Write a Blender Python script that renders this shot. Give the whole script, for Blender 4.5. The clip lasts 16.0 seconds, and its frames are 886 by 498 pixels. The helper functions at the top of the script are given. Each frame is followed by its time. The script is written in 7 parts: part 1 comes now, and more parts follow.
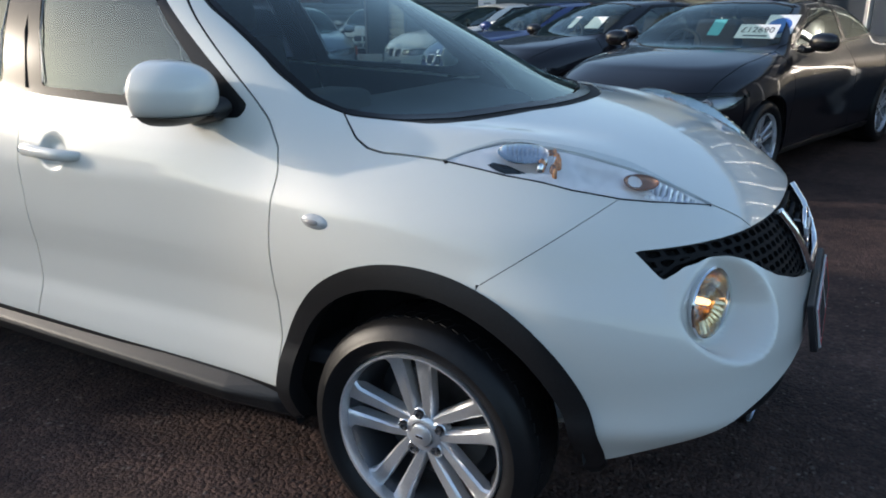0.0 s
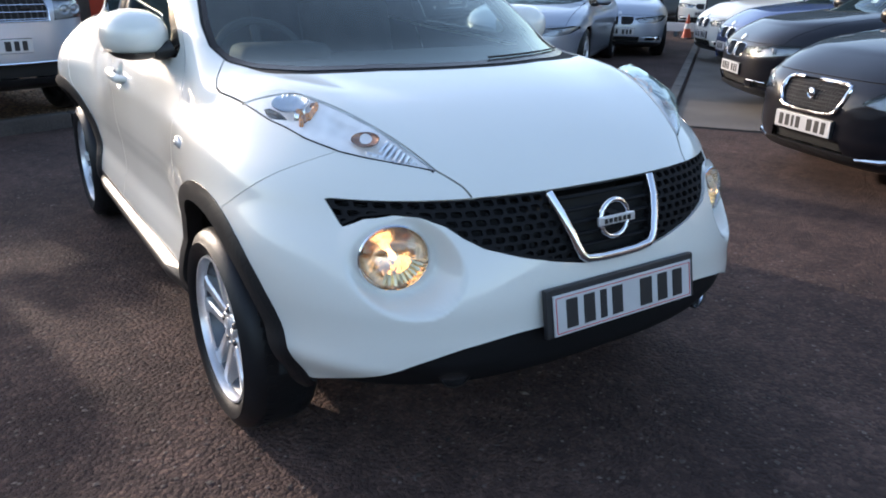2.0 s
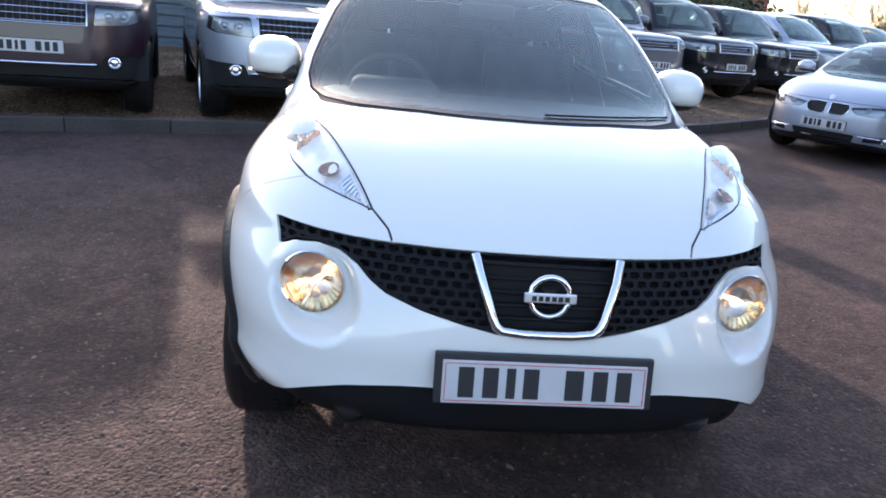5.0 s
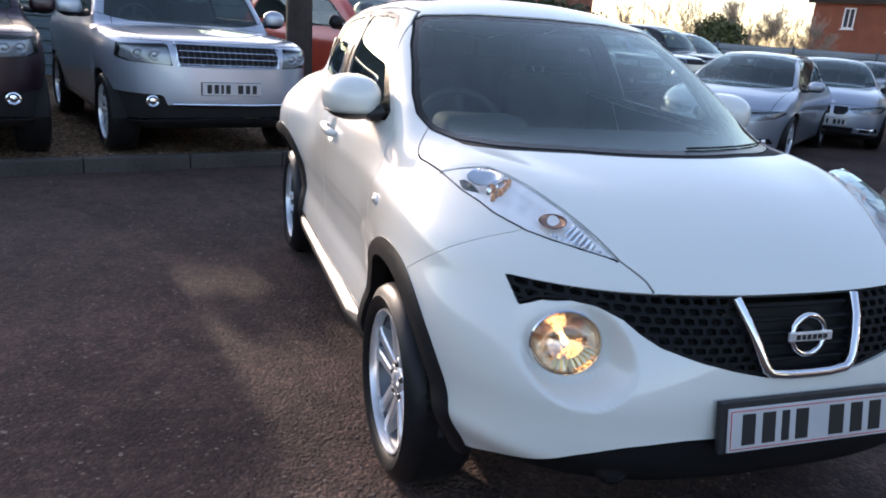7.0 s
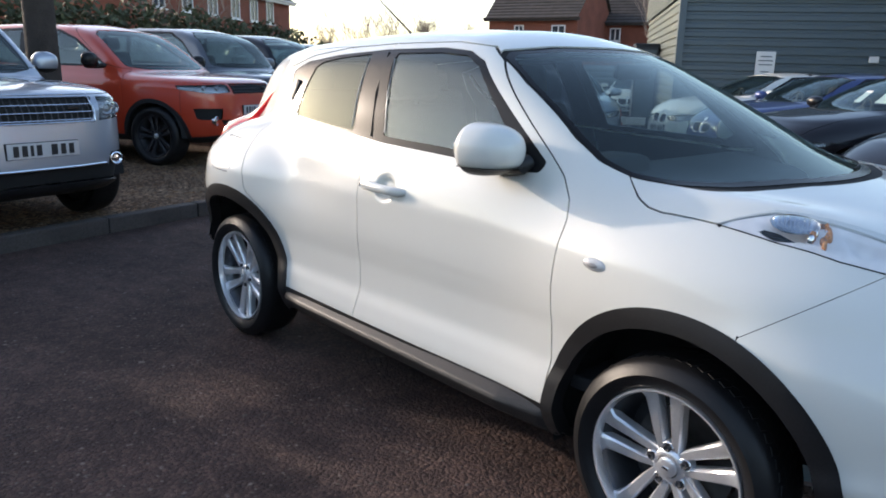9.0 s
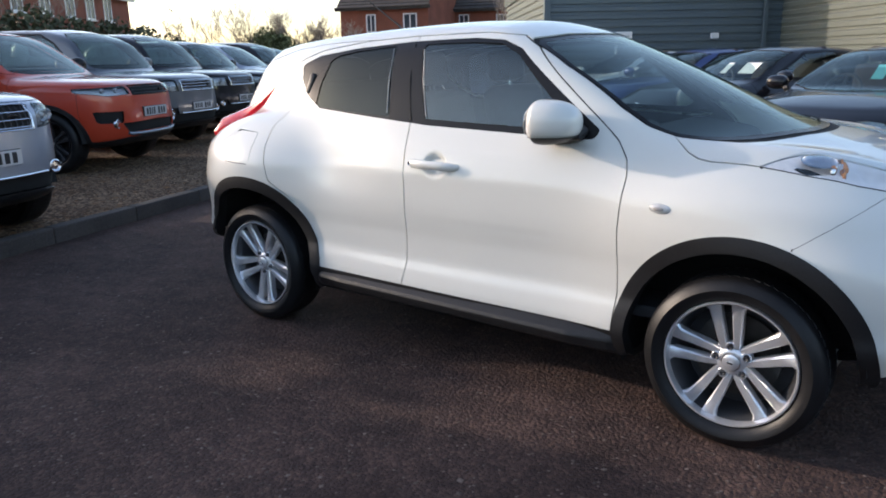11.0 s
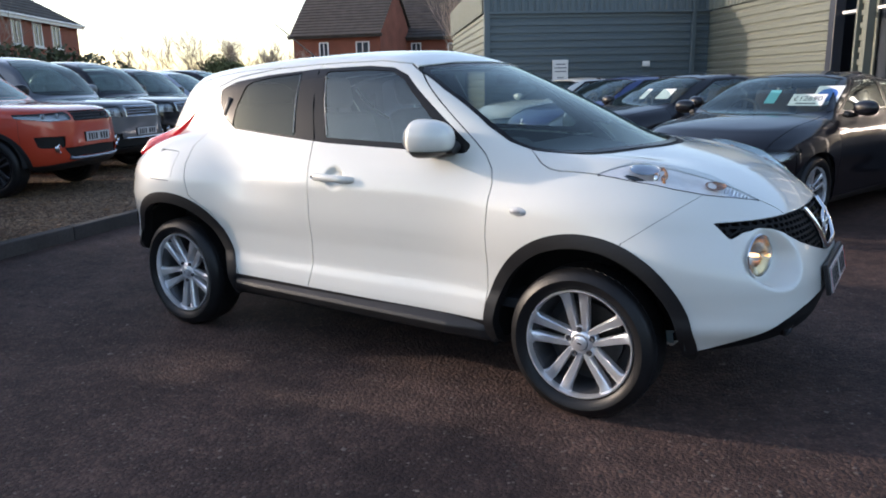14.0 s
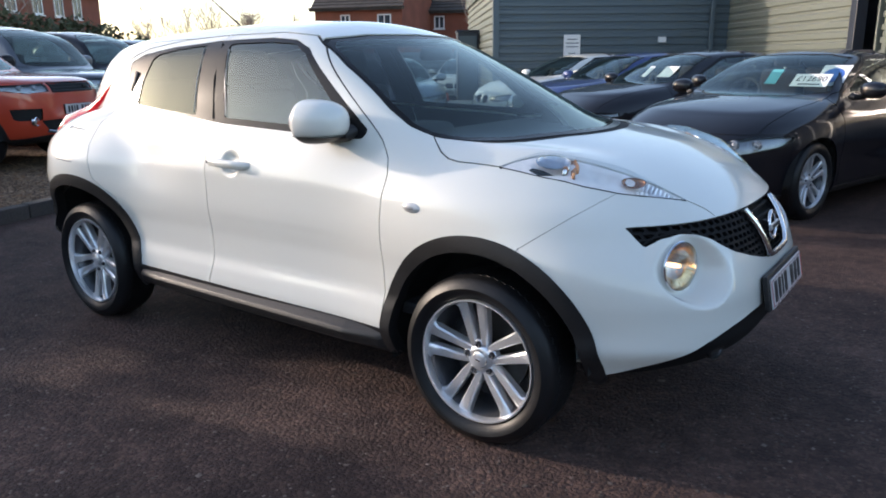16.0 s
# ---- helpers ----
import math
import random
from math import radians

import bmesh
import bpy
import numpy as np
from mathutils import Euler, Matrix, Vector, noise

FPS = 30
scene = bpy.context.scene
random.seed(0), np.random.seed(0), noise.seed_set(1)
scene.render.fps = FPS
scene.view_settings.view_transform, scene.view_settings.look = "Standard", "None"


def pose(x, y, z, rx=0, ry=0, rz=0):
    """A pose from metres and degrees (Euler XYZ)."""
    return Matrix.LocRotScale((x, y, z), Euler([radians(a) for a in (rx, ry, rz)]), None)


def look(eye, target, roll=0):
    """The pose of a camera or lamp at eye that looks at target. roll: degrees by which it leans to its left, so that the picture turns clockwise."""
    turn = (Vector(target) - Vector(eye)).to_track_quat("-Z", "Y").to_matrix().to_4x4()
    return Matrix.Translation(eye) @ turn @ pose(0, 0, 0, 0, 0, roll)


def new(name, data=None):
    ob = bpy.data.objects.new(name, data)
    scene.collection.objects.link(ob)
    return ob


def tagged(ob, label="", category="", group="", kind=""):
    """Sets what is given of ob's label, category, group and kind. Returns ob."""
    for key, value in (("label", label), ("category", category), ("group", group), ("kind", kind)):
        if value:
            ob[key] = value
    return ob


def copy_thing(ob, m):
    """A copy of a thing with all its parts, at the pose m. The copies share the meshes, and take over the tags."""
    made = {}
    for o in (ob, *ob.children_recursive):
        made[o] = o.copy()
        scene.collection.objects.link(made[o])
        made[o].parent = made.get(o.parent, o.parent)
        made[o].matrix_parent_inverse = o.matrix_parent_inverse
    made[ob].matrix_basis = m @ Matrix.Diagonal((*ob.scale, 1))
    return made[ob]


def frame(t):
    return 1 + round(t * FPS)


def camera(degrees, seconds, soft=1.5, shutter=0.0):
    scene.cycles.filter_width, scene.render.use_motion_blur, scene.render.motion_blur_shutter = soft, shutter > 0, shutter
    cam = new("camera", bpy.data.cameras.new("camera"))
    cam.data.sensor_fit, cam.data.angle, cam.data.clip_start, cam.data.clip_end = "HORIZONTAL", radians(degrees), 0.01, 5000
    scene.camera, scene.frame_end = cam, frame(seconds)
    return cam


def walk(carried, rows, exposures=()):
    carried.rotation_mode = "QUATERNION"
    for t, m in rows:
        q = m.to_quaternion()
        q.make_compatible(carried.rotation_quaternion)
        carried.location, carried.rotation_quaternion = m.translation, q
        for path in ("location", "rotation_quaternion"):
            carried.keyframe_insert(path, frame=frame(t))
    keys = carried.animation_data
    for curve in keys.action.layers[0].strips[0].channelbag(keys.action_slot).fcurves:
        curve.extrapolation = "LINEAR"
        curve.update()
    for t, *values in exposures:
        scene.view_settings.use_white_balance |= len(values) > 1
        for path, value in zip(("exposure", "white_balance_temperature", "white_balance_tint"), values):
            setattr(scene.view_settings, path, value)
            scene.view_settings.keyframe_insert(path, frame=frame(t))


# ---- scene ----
cam = camera(61.9, 16, soft=1.85)
PATH = [
    (0, (0.842, -2.254, 1.355), (-0.068, -0.582, 0.741), -0.4),
    (0.5, (1.268, -2.154, 1.341), (0.117, -0.633, 0.741), -0.9),
    (1, (1.554, -1.901, 1.304), (0.215, -0.547, 0.693), -0.9),
    (1.5, (1.805, -1.645, 1.353), (0.37, -0.446, 0.643), -0.6),
    (2, (2.108, -1.408, 1.374), (0.539, -0.385, 0.673), 0.9),
    (2.5, (2.25, -1.092, 1.348), (0.566, -0.275, 0.644), 3.0),
    (3, (2.406, -0.788, 1.382), (0.624, -0.257, 0.644), 3.7),
    (3.5, (2.514, -0.522, 1.4), (0.659, -0.244, 0.704), 3.7),
    (4, (2.44, -0.325, 1.397), (0.555, -0.198, 0.739), 4.4),
    (4.2, (2.409, -0.301, 1.429), (0.528, -0.182, 0.761), 4.5),
    (6.3, (2.472, -1.078, 1.431), (0.604, -0.629, 0.873), 5.2),
    (6.5, (2.37, -1.169, 1.417), (0.506, -0.726, 0.842), 4.2),
    (7, (2.101, -1.439, 1.428), (0.292, -0.804, 0.858), 4.4),
    (7.5, (1.853, -1.78, 1.431), (0.191, -0.802, 0.902), 5.5),
    (8, (1.503, -2.035, 1.398), (-0.123, -0.991, 0.885), 3.2),
    (8.5, (1.227, -2.28, 1.407), (-0.334, -1.143, 0.889), 2.9),
    (8.7, (1.114, -2.41, 1.404), (-0.396, -1.199, 0.902), 2.5),
    (10.8, (0.569, -3.327, 1.404), (-0.572, -1.748, 0.952), -2.8),
    (11, (0.641, -3.421, 1.398), (-0.511, -1.864, 0.899), -1.1),
    (11.5, (0.757, -3.618, 1.409), (-0.401, -2.047, 0.969), -2.2),
    (12, (0.817, -3.801, 1.41), (-0.295, -2.188, 1.009), -1.7),
    (12.5, (0.824, -3.817, 1.403), (-0.247, -2.173, 1.018), -1.0),
    (13, (0.885, -3.77, 1.398), (-0.159, -2.112, 0.999), -1.5),
    (13.5, (0.992, -3.682, 1.396), (-0.048, -2.025, 0.978), -1.7),
    (14, (1.129, -3.584, 1.383), (0.059, -1.951, 0.95), -1.1),
    (14.5, (1.196, -3.474, 1.379), (0.113, -1.854, 0.928), -1.0),
    (15, (1.222, -3.244, 1.381), (0.141, -1.626, 0.917), 0.1),
    (15.5, (1.251, -3.113, 1.382), (0.18, -1.492, 0.905), 0.2),
    (16, (1.35, -2.951, 1.382), (0.227, -1.372, 0.886), -0.5),
]
walk(cam, [(t, look(eye, target, roll)) for t, eye, target, roll in PATH],
     [(0.0, 0.74, 6750, 11), (1.0, 1.02, 6950, 14), (2.0, 1.46, 7050, 17), (3.0, 1.80, 7080, 20), (4.2, 2.04, 7050, 23), (6.3, 1.51, 7180, 23), (7.0, 1.34, 7180, 22), (8.0, 1.10, 7080, 17), (8.7, 1.08, 7040, 16), (10.8, 1.035, 7080, 18), (13.0, 1.055, 7080, 18), (16.0, 1.16, 7030, 17)])

# ---- world, sun, exposure ----
SUN_AZ, SUN_EL = math.atan2(-0.301, -0.954), radians(14.4)
world = bpy.data.worlds.new("sky")
world.use_nodes = True
scene.world = world
_n = world.node_tree.nodes
_sky = _n.new("ShaderNodeTexSky")
_sky.sky_type, _sky.sun_disc = "NISHITA", False
_sky.sun_elevation, _sky.sun_rotation = SUN_EL, math.pi / 2 - SUN_AZ
_sky.air_density, _sky.dust_density, _sky.ozone_density = 1.0, 1.1, 1.8
world.node_tree.links.new(_sky.outputs[0], _n["Background"].inputs[0])
_n["Background"].inputs[1].default_value = 0.205
_sun = new("sun", bpy.data.lights.new("sun", "SUN"))
_sun.data.energy, _sun.data.angle, _sun.data.color = 1.7, radians(0.8), (1.0, 0.91, 0.80)
_sd = Vector((math.cos(SUN_EL) * math.cos(SUN_AZ), math.cos(SUN_EL) * math.sin(SUN_AZ), math.sin(SUN_EL)))
_sun.matrix_world = look(_sd * 60, (0, 0, 0))


# ---- materials ----
def material(name, color, rough=0.5, metal=0.0, coat=0.0, vary=0.12, scale=3.0, fine=0.0, fine_scale=180.0, bump=0.0, bump_scale=120.0, spec=0.5, emit=None, random_tint=0.0):
    m = bpy.data.materials.new(name)
    m.use_nodes = True
    nt = m.node_tree
    b = nt.nodes["Principled BSDF"]
    b.inputs["Roughness"].default_value, b.inputs["Metallic"].default_value = rough, metal
    b.inputs["Coat Weight"].default_value, b.inputs["Coat Roughness"].default_value = coat, 0.04
    b.inputs["Specular IOR Level"].default_value = spec
    geo = nt.nodes.new("ShaderNodeTexCoord").outputs["Object"]
    col = None

    def noisy(sc, detail):
        t = nt.nodes.new("ShaderNodeTexNoise")
        t.inputs["Scale"].default_value, t.inputs["Detail"].default_value = sc, detail
        nt.links.new(geo, t.inputs["Vector"])
        return t.outputs["Fac"]

    def shade(prev, fac, amount):
        mix = nt.nodes.new("ShaderNodeMix")
        mix.data_type = "RGBA"
        mix.blend_type = "MULTIPLY"
        mix.inputs["Factor"].default_value = 1.0
        ramp = nt.nodes.new("ShaderNodeMapRange")
        ramp.inputs["From Min"].default_value, ramp.inputs["From Max"].default_value = 0.3, 0.7
        ramp.inputs["To Min"].default_value, ramp.inputs["To Max"].default_value = 1 - amount, 1 + amount
        nt.links.new(fac, ramp.inputs["Value"])
        if prev is None:
            mix.inputs["A"].default_value = (*color, 1)
        else:
            nt.links.new(prev, mix.inputs["A"])
        comb = nt.nodes.new("ShaderNodeCombineColor")
        for k in range(3):
            nt.links.new(ramp.outputs[0], comb.inputs[k])
        nt.links.new(comb.outputs[0], mix.inputs["B"])
        return mix.outputs["Result"]

    if vary:
        col = shade(col, noisy(scale, 4), vary)
    if fine:
        col = shade(col, noisy(fine_scale, 3), fine)
    if random_tint:
        col = shade(col, nt.nodes.new("ShaderNodeObjectInfo").outputs["Random"], random_tint)
    if col is None:
        b.inputs["Base Color"].default_value = (*color, 1)
    else:
        nt.links.new(col, b.inputs["Base Color"])
    if bump:
        bn = nt.nodes.new("ShaderNodeBump")
        bn.inputs["Strength"].default_value, bn.inputs["Distance"].default_value = 1.0, bump
        nt.links.new(noisy(bump_scale, 4), bn.inputs["Height"])
        nt.links.new(bn.outputs[0], b.inputs["Normal"])
    if emit:
        b.inputs["Emission Color"].default_value = (*emit[:3], 1)
        b.inputs["Emission Strength"].default_value = emit[3]
    return m


def glass(name, tint, rough=0.0, base=0.07):
    """Thin sheet glass: clear tinted body, glossier at grazing angles."""
    m = bpy.data.materials.new(name)
    m.use_nodes = True
    nt = m.node_tree
    nt.nodes.remove(nt.nodes["Principled BSDF"])
    tr, gl, lw, pw, ma, mix = (nt.nodes.new("ShaderNode" + k) for k in ("BsdfTransparent", "BsdfGlossy", "LayerWeight", "Math", "Math", "MixShader"))
    tr.inputs[0].default_value = (*tint, 1)
    gl.inputs["Roughness"].default_value = rough
    gl.inputs["Color"].default_value = (0.76, 0.86, 0.84, 1)
    lw.inputs["Blend"].default_value = 0.5
    pw.operation, pw.inputs[1].default_value = "POWER", 5.0
    ma.operation, ma.inputs[1].default_value, ma.inputs[2].default_value = "MULTIPLY_ADD", 1 - base, base
    nt.links.new(lw.outputs["Facing"], pw.inputs[0])
    nt.links.new(pw.outputs[0], ma.inputs[0])
    nt.links.new(ma.outputs[0], mix.inputs[0])
    nt.links.new(tr.outputs[0], mix.inputs[1])
    nt.links.new(gl.outputs[0], mix.inputs[2])
    nt.links.new(mix.outputs[0], nt.nodes["Material Output"].inputs[0])
    return m


def aggregate(name, dark, light, scale, bump, patch, spec=0.2, rough=0.9):
    """Stony ground: grains of mixed tone, patches of dirt, relief between the grains."""
    m = bpy.data.materials.new(name)
    m.use_nodes = True
    nt = m.node_tree
    b = nt.nodes["Principled BSDF"]
    b.inputs["Roughness"].default_value, b.inputs["Specular IOR Level"].default_value = rough, spec
    co = nt.nodes.new("ShaderNodeTexCoord").outputs["Object"]
    vo = nt.nodes.new("ShaderNodeTexVoronoi")
    vo.inputs["Scale"].default_value = scale
    vo2 = nt.nodes.new("ShaderNodeTexVoronoi")
    vo2.inputs["Scale"].default_value = scale * 2.7
    no = nt.nodes.new("ShaderNodeTexNoise")
    no.inputs["Scale"].default_value, no.inputs["Detail"].default_value = 0.9, 8
    for n in (vo, vo2, no):
        nt.links.new(co, n.inputs["Vector"])
    sep = nt.nodes.new("ShaderNodeSeparateColor")
    nt.links.new(vo.outputs["Color"], sep.inputs[0])
    pw = nt.nodes.new("ShaderNodeMath")
    pw.operation, pw.inputs[1].default_value = "POWER", 2.6
    nt.links.new(sep.outputs[0], pw.inputs[0])
    mix = nt.nodes.new("ShaderNodeMix")
    mix.data_type = "RGBA"
    mix.inputs["A"].default_value, mix.inputs["B"].default_value = (*dark, 1), (*light, 1)
    nt.links.new(pw.outputs[0], mix.inputs["Factor"])
    pm = nt.nodes.new("ShaderNodeMix")
    pm.data_type, pm.blend_type = "RGBA", "MULTIPLY"
    pm.inputs["Factor"].default_value = 1.0
    ramp = nt.nodes.new("ShaderNodeValToRGB")
    ramp.color_ramp.elements[0].position, ramp.color_ramp.elements[1].position = 0.35, 0.68
    ramp.color_ramp.elements[0].color, ramp.color_ramp.elements[1].color = (*patch, 1), (1.15, 1.12, 1.1, 1)
    nt.links.new(no.outputs["Fac"], ramp.inputs[0])
    nt.links.new(mix.outputs["Result"], pm.inputs["A"])
    nt.links.new(ramp.outputs[0], pm.inputs["B"])
    blot = nt.nodes.new("ShaderNodeTexNoise")
    blot.inputs["Scale"].default_value, blot.inputs["Detail"].default_value, blot.inputs["Roughness"].default_value = 7.0, 6, 0.7
    nt.links.new(co, blot.inputs["Vector"])
    worn = nt.nodes.new("ShaderNodeValToRGB")
    worn.color_ramp.elements[0].position, worn.color_ramp.elements[1].position = 0.36, 0.70
    worn.color_ramp.elements[0].color, worn.color_ramp.elements[1].color = (0.72, 0.70, 0.70, 1), (1.45, 1.40, 1.35, 1)
    nt.links.new(blot.outputs["Fac"], worn.inputs[0])
    pw2 = nt.nodes.new("ShaderNodeMix")
    pw2.data_type, pw2.blend_type = "RGBA", "MULTIPLY"
    pw2.inputs["Factor"].default_value = 1.0
    nt.links.new(pm.outputs["Result"], pw2.inputs["A"])
    nt.links.new(worn.outputs[0], pw2.inputs["B"])
    nt.links.new(pw2.outputs["Result"], b.inputs["Base Color"])
    ad = nt.nodes.new("ShaderNodeMath")
    ad.operation, ad.inputs[1].default_value = "MULTIPLY_ADD", 0.4
    nt.links.new(vo2.outputs["Distance"], ad.inputs[0])
    nt.links.new(vo.outputs["Distance"], ad.inputs[2])
    bn = nt.nodes.new("ShaderNodeBump")
    bn.invert = True
    bn.inputs["Distance"].default_value = bump
    nt.links.new(ad.outputs[0], bn.inputs["Height"])
    nt.links.new(bn.outputs[0], b.inputs["Normal"])
    return m


def paint(name, color, metal=0.0, rough=0.35, coat=1.0):
    return material(name, color, rough=rough, metal=metal, coat=coat, vary=0.02, scale=1.5, fine=0.03 + 0.05 * metal, fine_scale=900.0, spec=0.5 if metal or color[0] > 0.3 else 0.1)


WHITE = paint("pearl_white_paint", (0.70, 0.697, 0.645))
BLACK_PAINT = paint("black_paint", (0.007, 0.007, 0.010), coat=0.85)
SILVER = paint("silver_paint", (0.37, 0.41, 0.47), metal=0.6)
GREY_PAINT = paint("grey_paint", (0.085, 0.095, 0.11), metal=0.4)
ORANGE = paint("orange_paint", (0.50, 0.045, 0.016), metal=0.1)
BLUE = paint("blue_paint", (0.015, 0.04, 0.16), metal=0.3)
MAROON = paint("dark_maroon_paint", (0.020, 0.005, 0.010), metal=0.1, coat=0.5)
PLASTIC = material("black_textured_plastic", (0.014, 0.014, 0.015), rough=0.42, vary=0.15, fine=0.2, bump=0.0004, bump_scale=600, spec=0.38)
GRILLE = material("matt_black_grille", (0.010, 0.010, 0.011), rough=0.65, vary=0.15, spec=0.12)
GLOSS_BLACK = material("gloss_black_trim", (0.012, 0.012, 0.013), rough=0.22, vary=0.05, spec=0.2)
SEAM = material("panel_gap_dark", (0.01, 0.01, 0.01), rough=0.9, vary=0)
REFLECTION_GREY = material("grey_edge_reflection", (0.30, 0.30, 0.30), rough=0.3, vary=0.1, scale=20)
RUBBER = material("tyre_rubber", (0.010, 0.010, 0.011), rough=0.40, vary=0.25, scale=9, fine=0.15, bump=0.0005, bump_scale=300, spec=0.29)
ALLOY = material("silver_alloy", (0.76, 0.77, 0.79), rough=0.28, metal=0.7, vary=0.08, scale=12, fine=0.05)
# darker copy of the rim alloy: the recess shade is in the colour
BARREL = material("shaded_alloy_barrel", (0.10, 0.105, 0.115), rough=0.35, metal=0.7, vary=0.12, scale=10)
DARK_ALLOY = material("grey_alloy_recess", (0.05, 0.05, 0.055), rough=0.45, metal=0.6, vary=0.1)
CHROME = material("chrome", (0.75, 0.76, 0.78), rough=0.06, metal=1.0, vary=0.03)
CELL = material("shaded_lamp_chrome", (0.58, 0.61, 0.65), rough=0.2, metal=1.0, vary=0.15, scale=60)
REFLECTOR = material("lamp_reflector", (0.70, 0.71, 0.74), rough=0.16, metal=1.0, vary=0.08, scale=25)
LAMP_TRAY = material("bright_lamp_housing", (0.96, 0.91, 0.87), rough=0.22, metal=0.15, vary=0.10, scale=30)
FLUTE = material("fluted_lamp_chrome", (0.72, 0.74, 0.78), rough=0.28, metal=0.6, vary=0.12, scale=60)
DEEP_AMBER = material("dark_amber_chamber", (0.34, 0.17, 0.11), rough=0.2, metal=0.6, vary=0.2, scale=50)
AMBER = material("amber_bulb_glint", (0.70, 0.27, 0.09), rough=0.1, coat=1.0, metal=0.4, vary=0.45, scale=110, bump=0.004, bump_scale=180)
RED_LENS = material("red_lamp_lens", (0.68, 0.015, 0.025), rough=0.12, coat=1.0, vary=0.12, scale=30)
WARM_REFLECTOR = material("warm_lamp_reflector", (0.88, 0.70, 0.42), rough=0.2, metal=0.8, vary=0.2, scale=45)
LAMP_BOWL = material("warm_chrome_bowl", (0.74, 0.61, 0.48), rough=0.17, metal=1.0, vary=0.2, scale=50, bump=0.005, bump_scale=22)
LAMP_SHADE = material("grey_repeater_bulb", (0.30, 0.29, 0.28), rough=0.3, vary=0.1, scale=40)
MARKER = material("pale_repeater_lens", (0.55, 0.55, 0.54), rough=0.2, coat=0.6, vary=0.15, scale=60)
BULB = material("warm_bulb", (1.0, 0.7, 0.35), rough=0.3, vary=0, emit=(1.0, 0.60, 0.27, 1.8))
CLEAR = glass("clear_lamp_glass", (0.95, 0.96, 0.97))
WINDSCREEN = glass("windscreen_glass", (0.66, 0.76, 0.74), base=0.085)
TINTED = glass("privacy_glass", (0.10, 0.10, 0.11), base=0.045)
SIDE_GLASS = glass("side_glass", (0.60, 0.68, 0.67), base=0.12)
CABIN = material("dark_cabin_trim", (0.035, 0.035, 0.038), rough=0.75, vary=0.2)
SEAT_CLOTH = material("dark_seat_cloth", (0.035, 0.030, 0.030), rough=0.95, vary=0.25, scale=8, fine=0.25)
PLATE_WHITE = material("plate_white", (0.50, 0.50, 0.50), rough=0.35, vary=0.05, scale=8)
PLATE_DARK = material("plate_black", (0.012, 0.012, 0.014), rough=0.5, vary=0.1)
DISC = material("brake_disc_steel", (0.09, 0.085, 0.08), rough=0.4, metal=0.9, vary=0.2, scale=20)


# ---- shape tools ----
def link_mesh(name, verts, faces, mat, parent=None, label="", smooth=False, normals=None, mats=None, mat_ids=None):
    me = bpy.data.meshes.new(name)
    me.from_pydata([tuple(map(float, v)) for v in verts], [], [tuple(int(i) for i in f) for f in faces])
    for mm in (mats or [mat]):
        me.materials.append(mm)
    if mat_ids is not None:
        me.polygons.foreach_set("material_index", np.array(mat_ids, dtype=np.int32))
    if smooth:
        me.polygons.foreach_set("use_smooth", np.ones(len(me.polygons), dtype=bool))
    if normals is not None:
        me.normals_split_custom_set_from_vertices([tuple(map(float, n)) for n in normals])
    me.update()
    ob = new(name, me)
    ob.parent = parent
    if label:
        ob["label"] = label
    return ob


def part(name, bm, mat, parent=None, label="", smooth=False):
    """Links a bmesh as one mesh object under a thing or a part."""
    me = bpy.data.meshes.new(name)
    bmesh.ops.recalc_face_normals(bm, faces=bm.faces)
    bm.to_mesh(me)
    bm.free()
    me.materials.append(mat)
    if smooth:
        me.polygons.foreach_set("use_smooth", np.ones(len(me.polygons), dtype=bool))
        me.set_sharp_from_angle(angle=radians(40))
    ob = new(name, me)
    ob.parent = parent
    if label:
        ob["label"] = label
    return ob


def empty(name, m, label, category, group=""):
    ob = new(name)
    ob.empty_display_size = 0.2
    ob.matrix_world = m
    return tagged(ob, label, category, group)


def box(sx, sy, sz, m=Matrix(), bevel=0.0, segments=2, bm=None):
    """A box of that size about the origin of m, into bm."""
    out = bm or bmesh.new()
    tmp = bmesh.new()
    bmesh.ops.create_cube(tmp, size=1.0, matrix=Matrix.Diagonal((sx, sy, sz, 1)))
    if bevel:
        bmesh.ops.bevel(tmp, geom=tmp.edges[:], offset=bevel, segments=segments, profile=0.5, affect="EDGES")
    join(out, tmp, m)
    return out


def join(out, tmp, m=Matrix()):
    remap = {v: out.verts.new(m @ v.co) for v in tmp.verts}
    for f in tmp.faces:
        out.faces.new([remap[v] for v in f.verts])
    tmp.free()


def tube(path, radius, sides=8, bm=None, closed=False, squash=1.0):
    """A round bar along a path of points; radius may be a list."""
    out = bm or bmesh.new()
    pts = [Vector(p) for p in path]
    rad = radius if isinstance(radius, (list, tuple)) else [radius] * len(pts)
    rings = []
    for i, p in enumerate(pts):
        a = pts[i - 1] if (i or closed) else p
        b = pts[(i + 1) % len(pts)] if (i + 1 < len(pts) or closed) else p
        d = (b - a).normalized()
        up = Vector((0, 0, 1)) if abs(d.z) < 0.9 else Vector((1, 0, 0))
        s = d.cross(up).normalized()
        u = s.cross(d)
        rings.append([out.verts.new(p + (s * math.cos(k * math.tau / sides) + u * math.sin(k * math.tau / sides) * squash) * rad[i]) for k in range(sides)])
    n = len(rings)
    for i in range(n if closed else n - 1):
        r, q = rings[i], rings[(i + 1) % n]
        for k in range(sides):
            out.faces.new((r[k], r[(k + 1) % sides], q[(k + 1) % sides], q[k]))
    if not closed:
        out.faces.new(rings[0][::-1])
        out.faces.new(rings[-1])
    return out


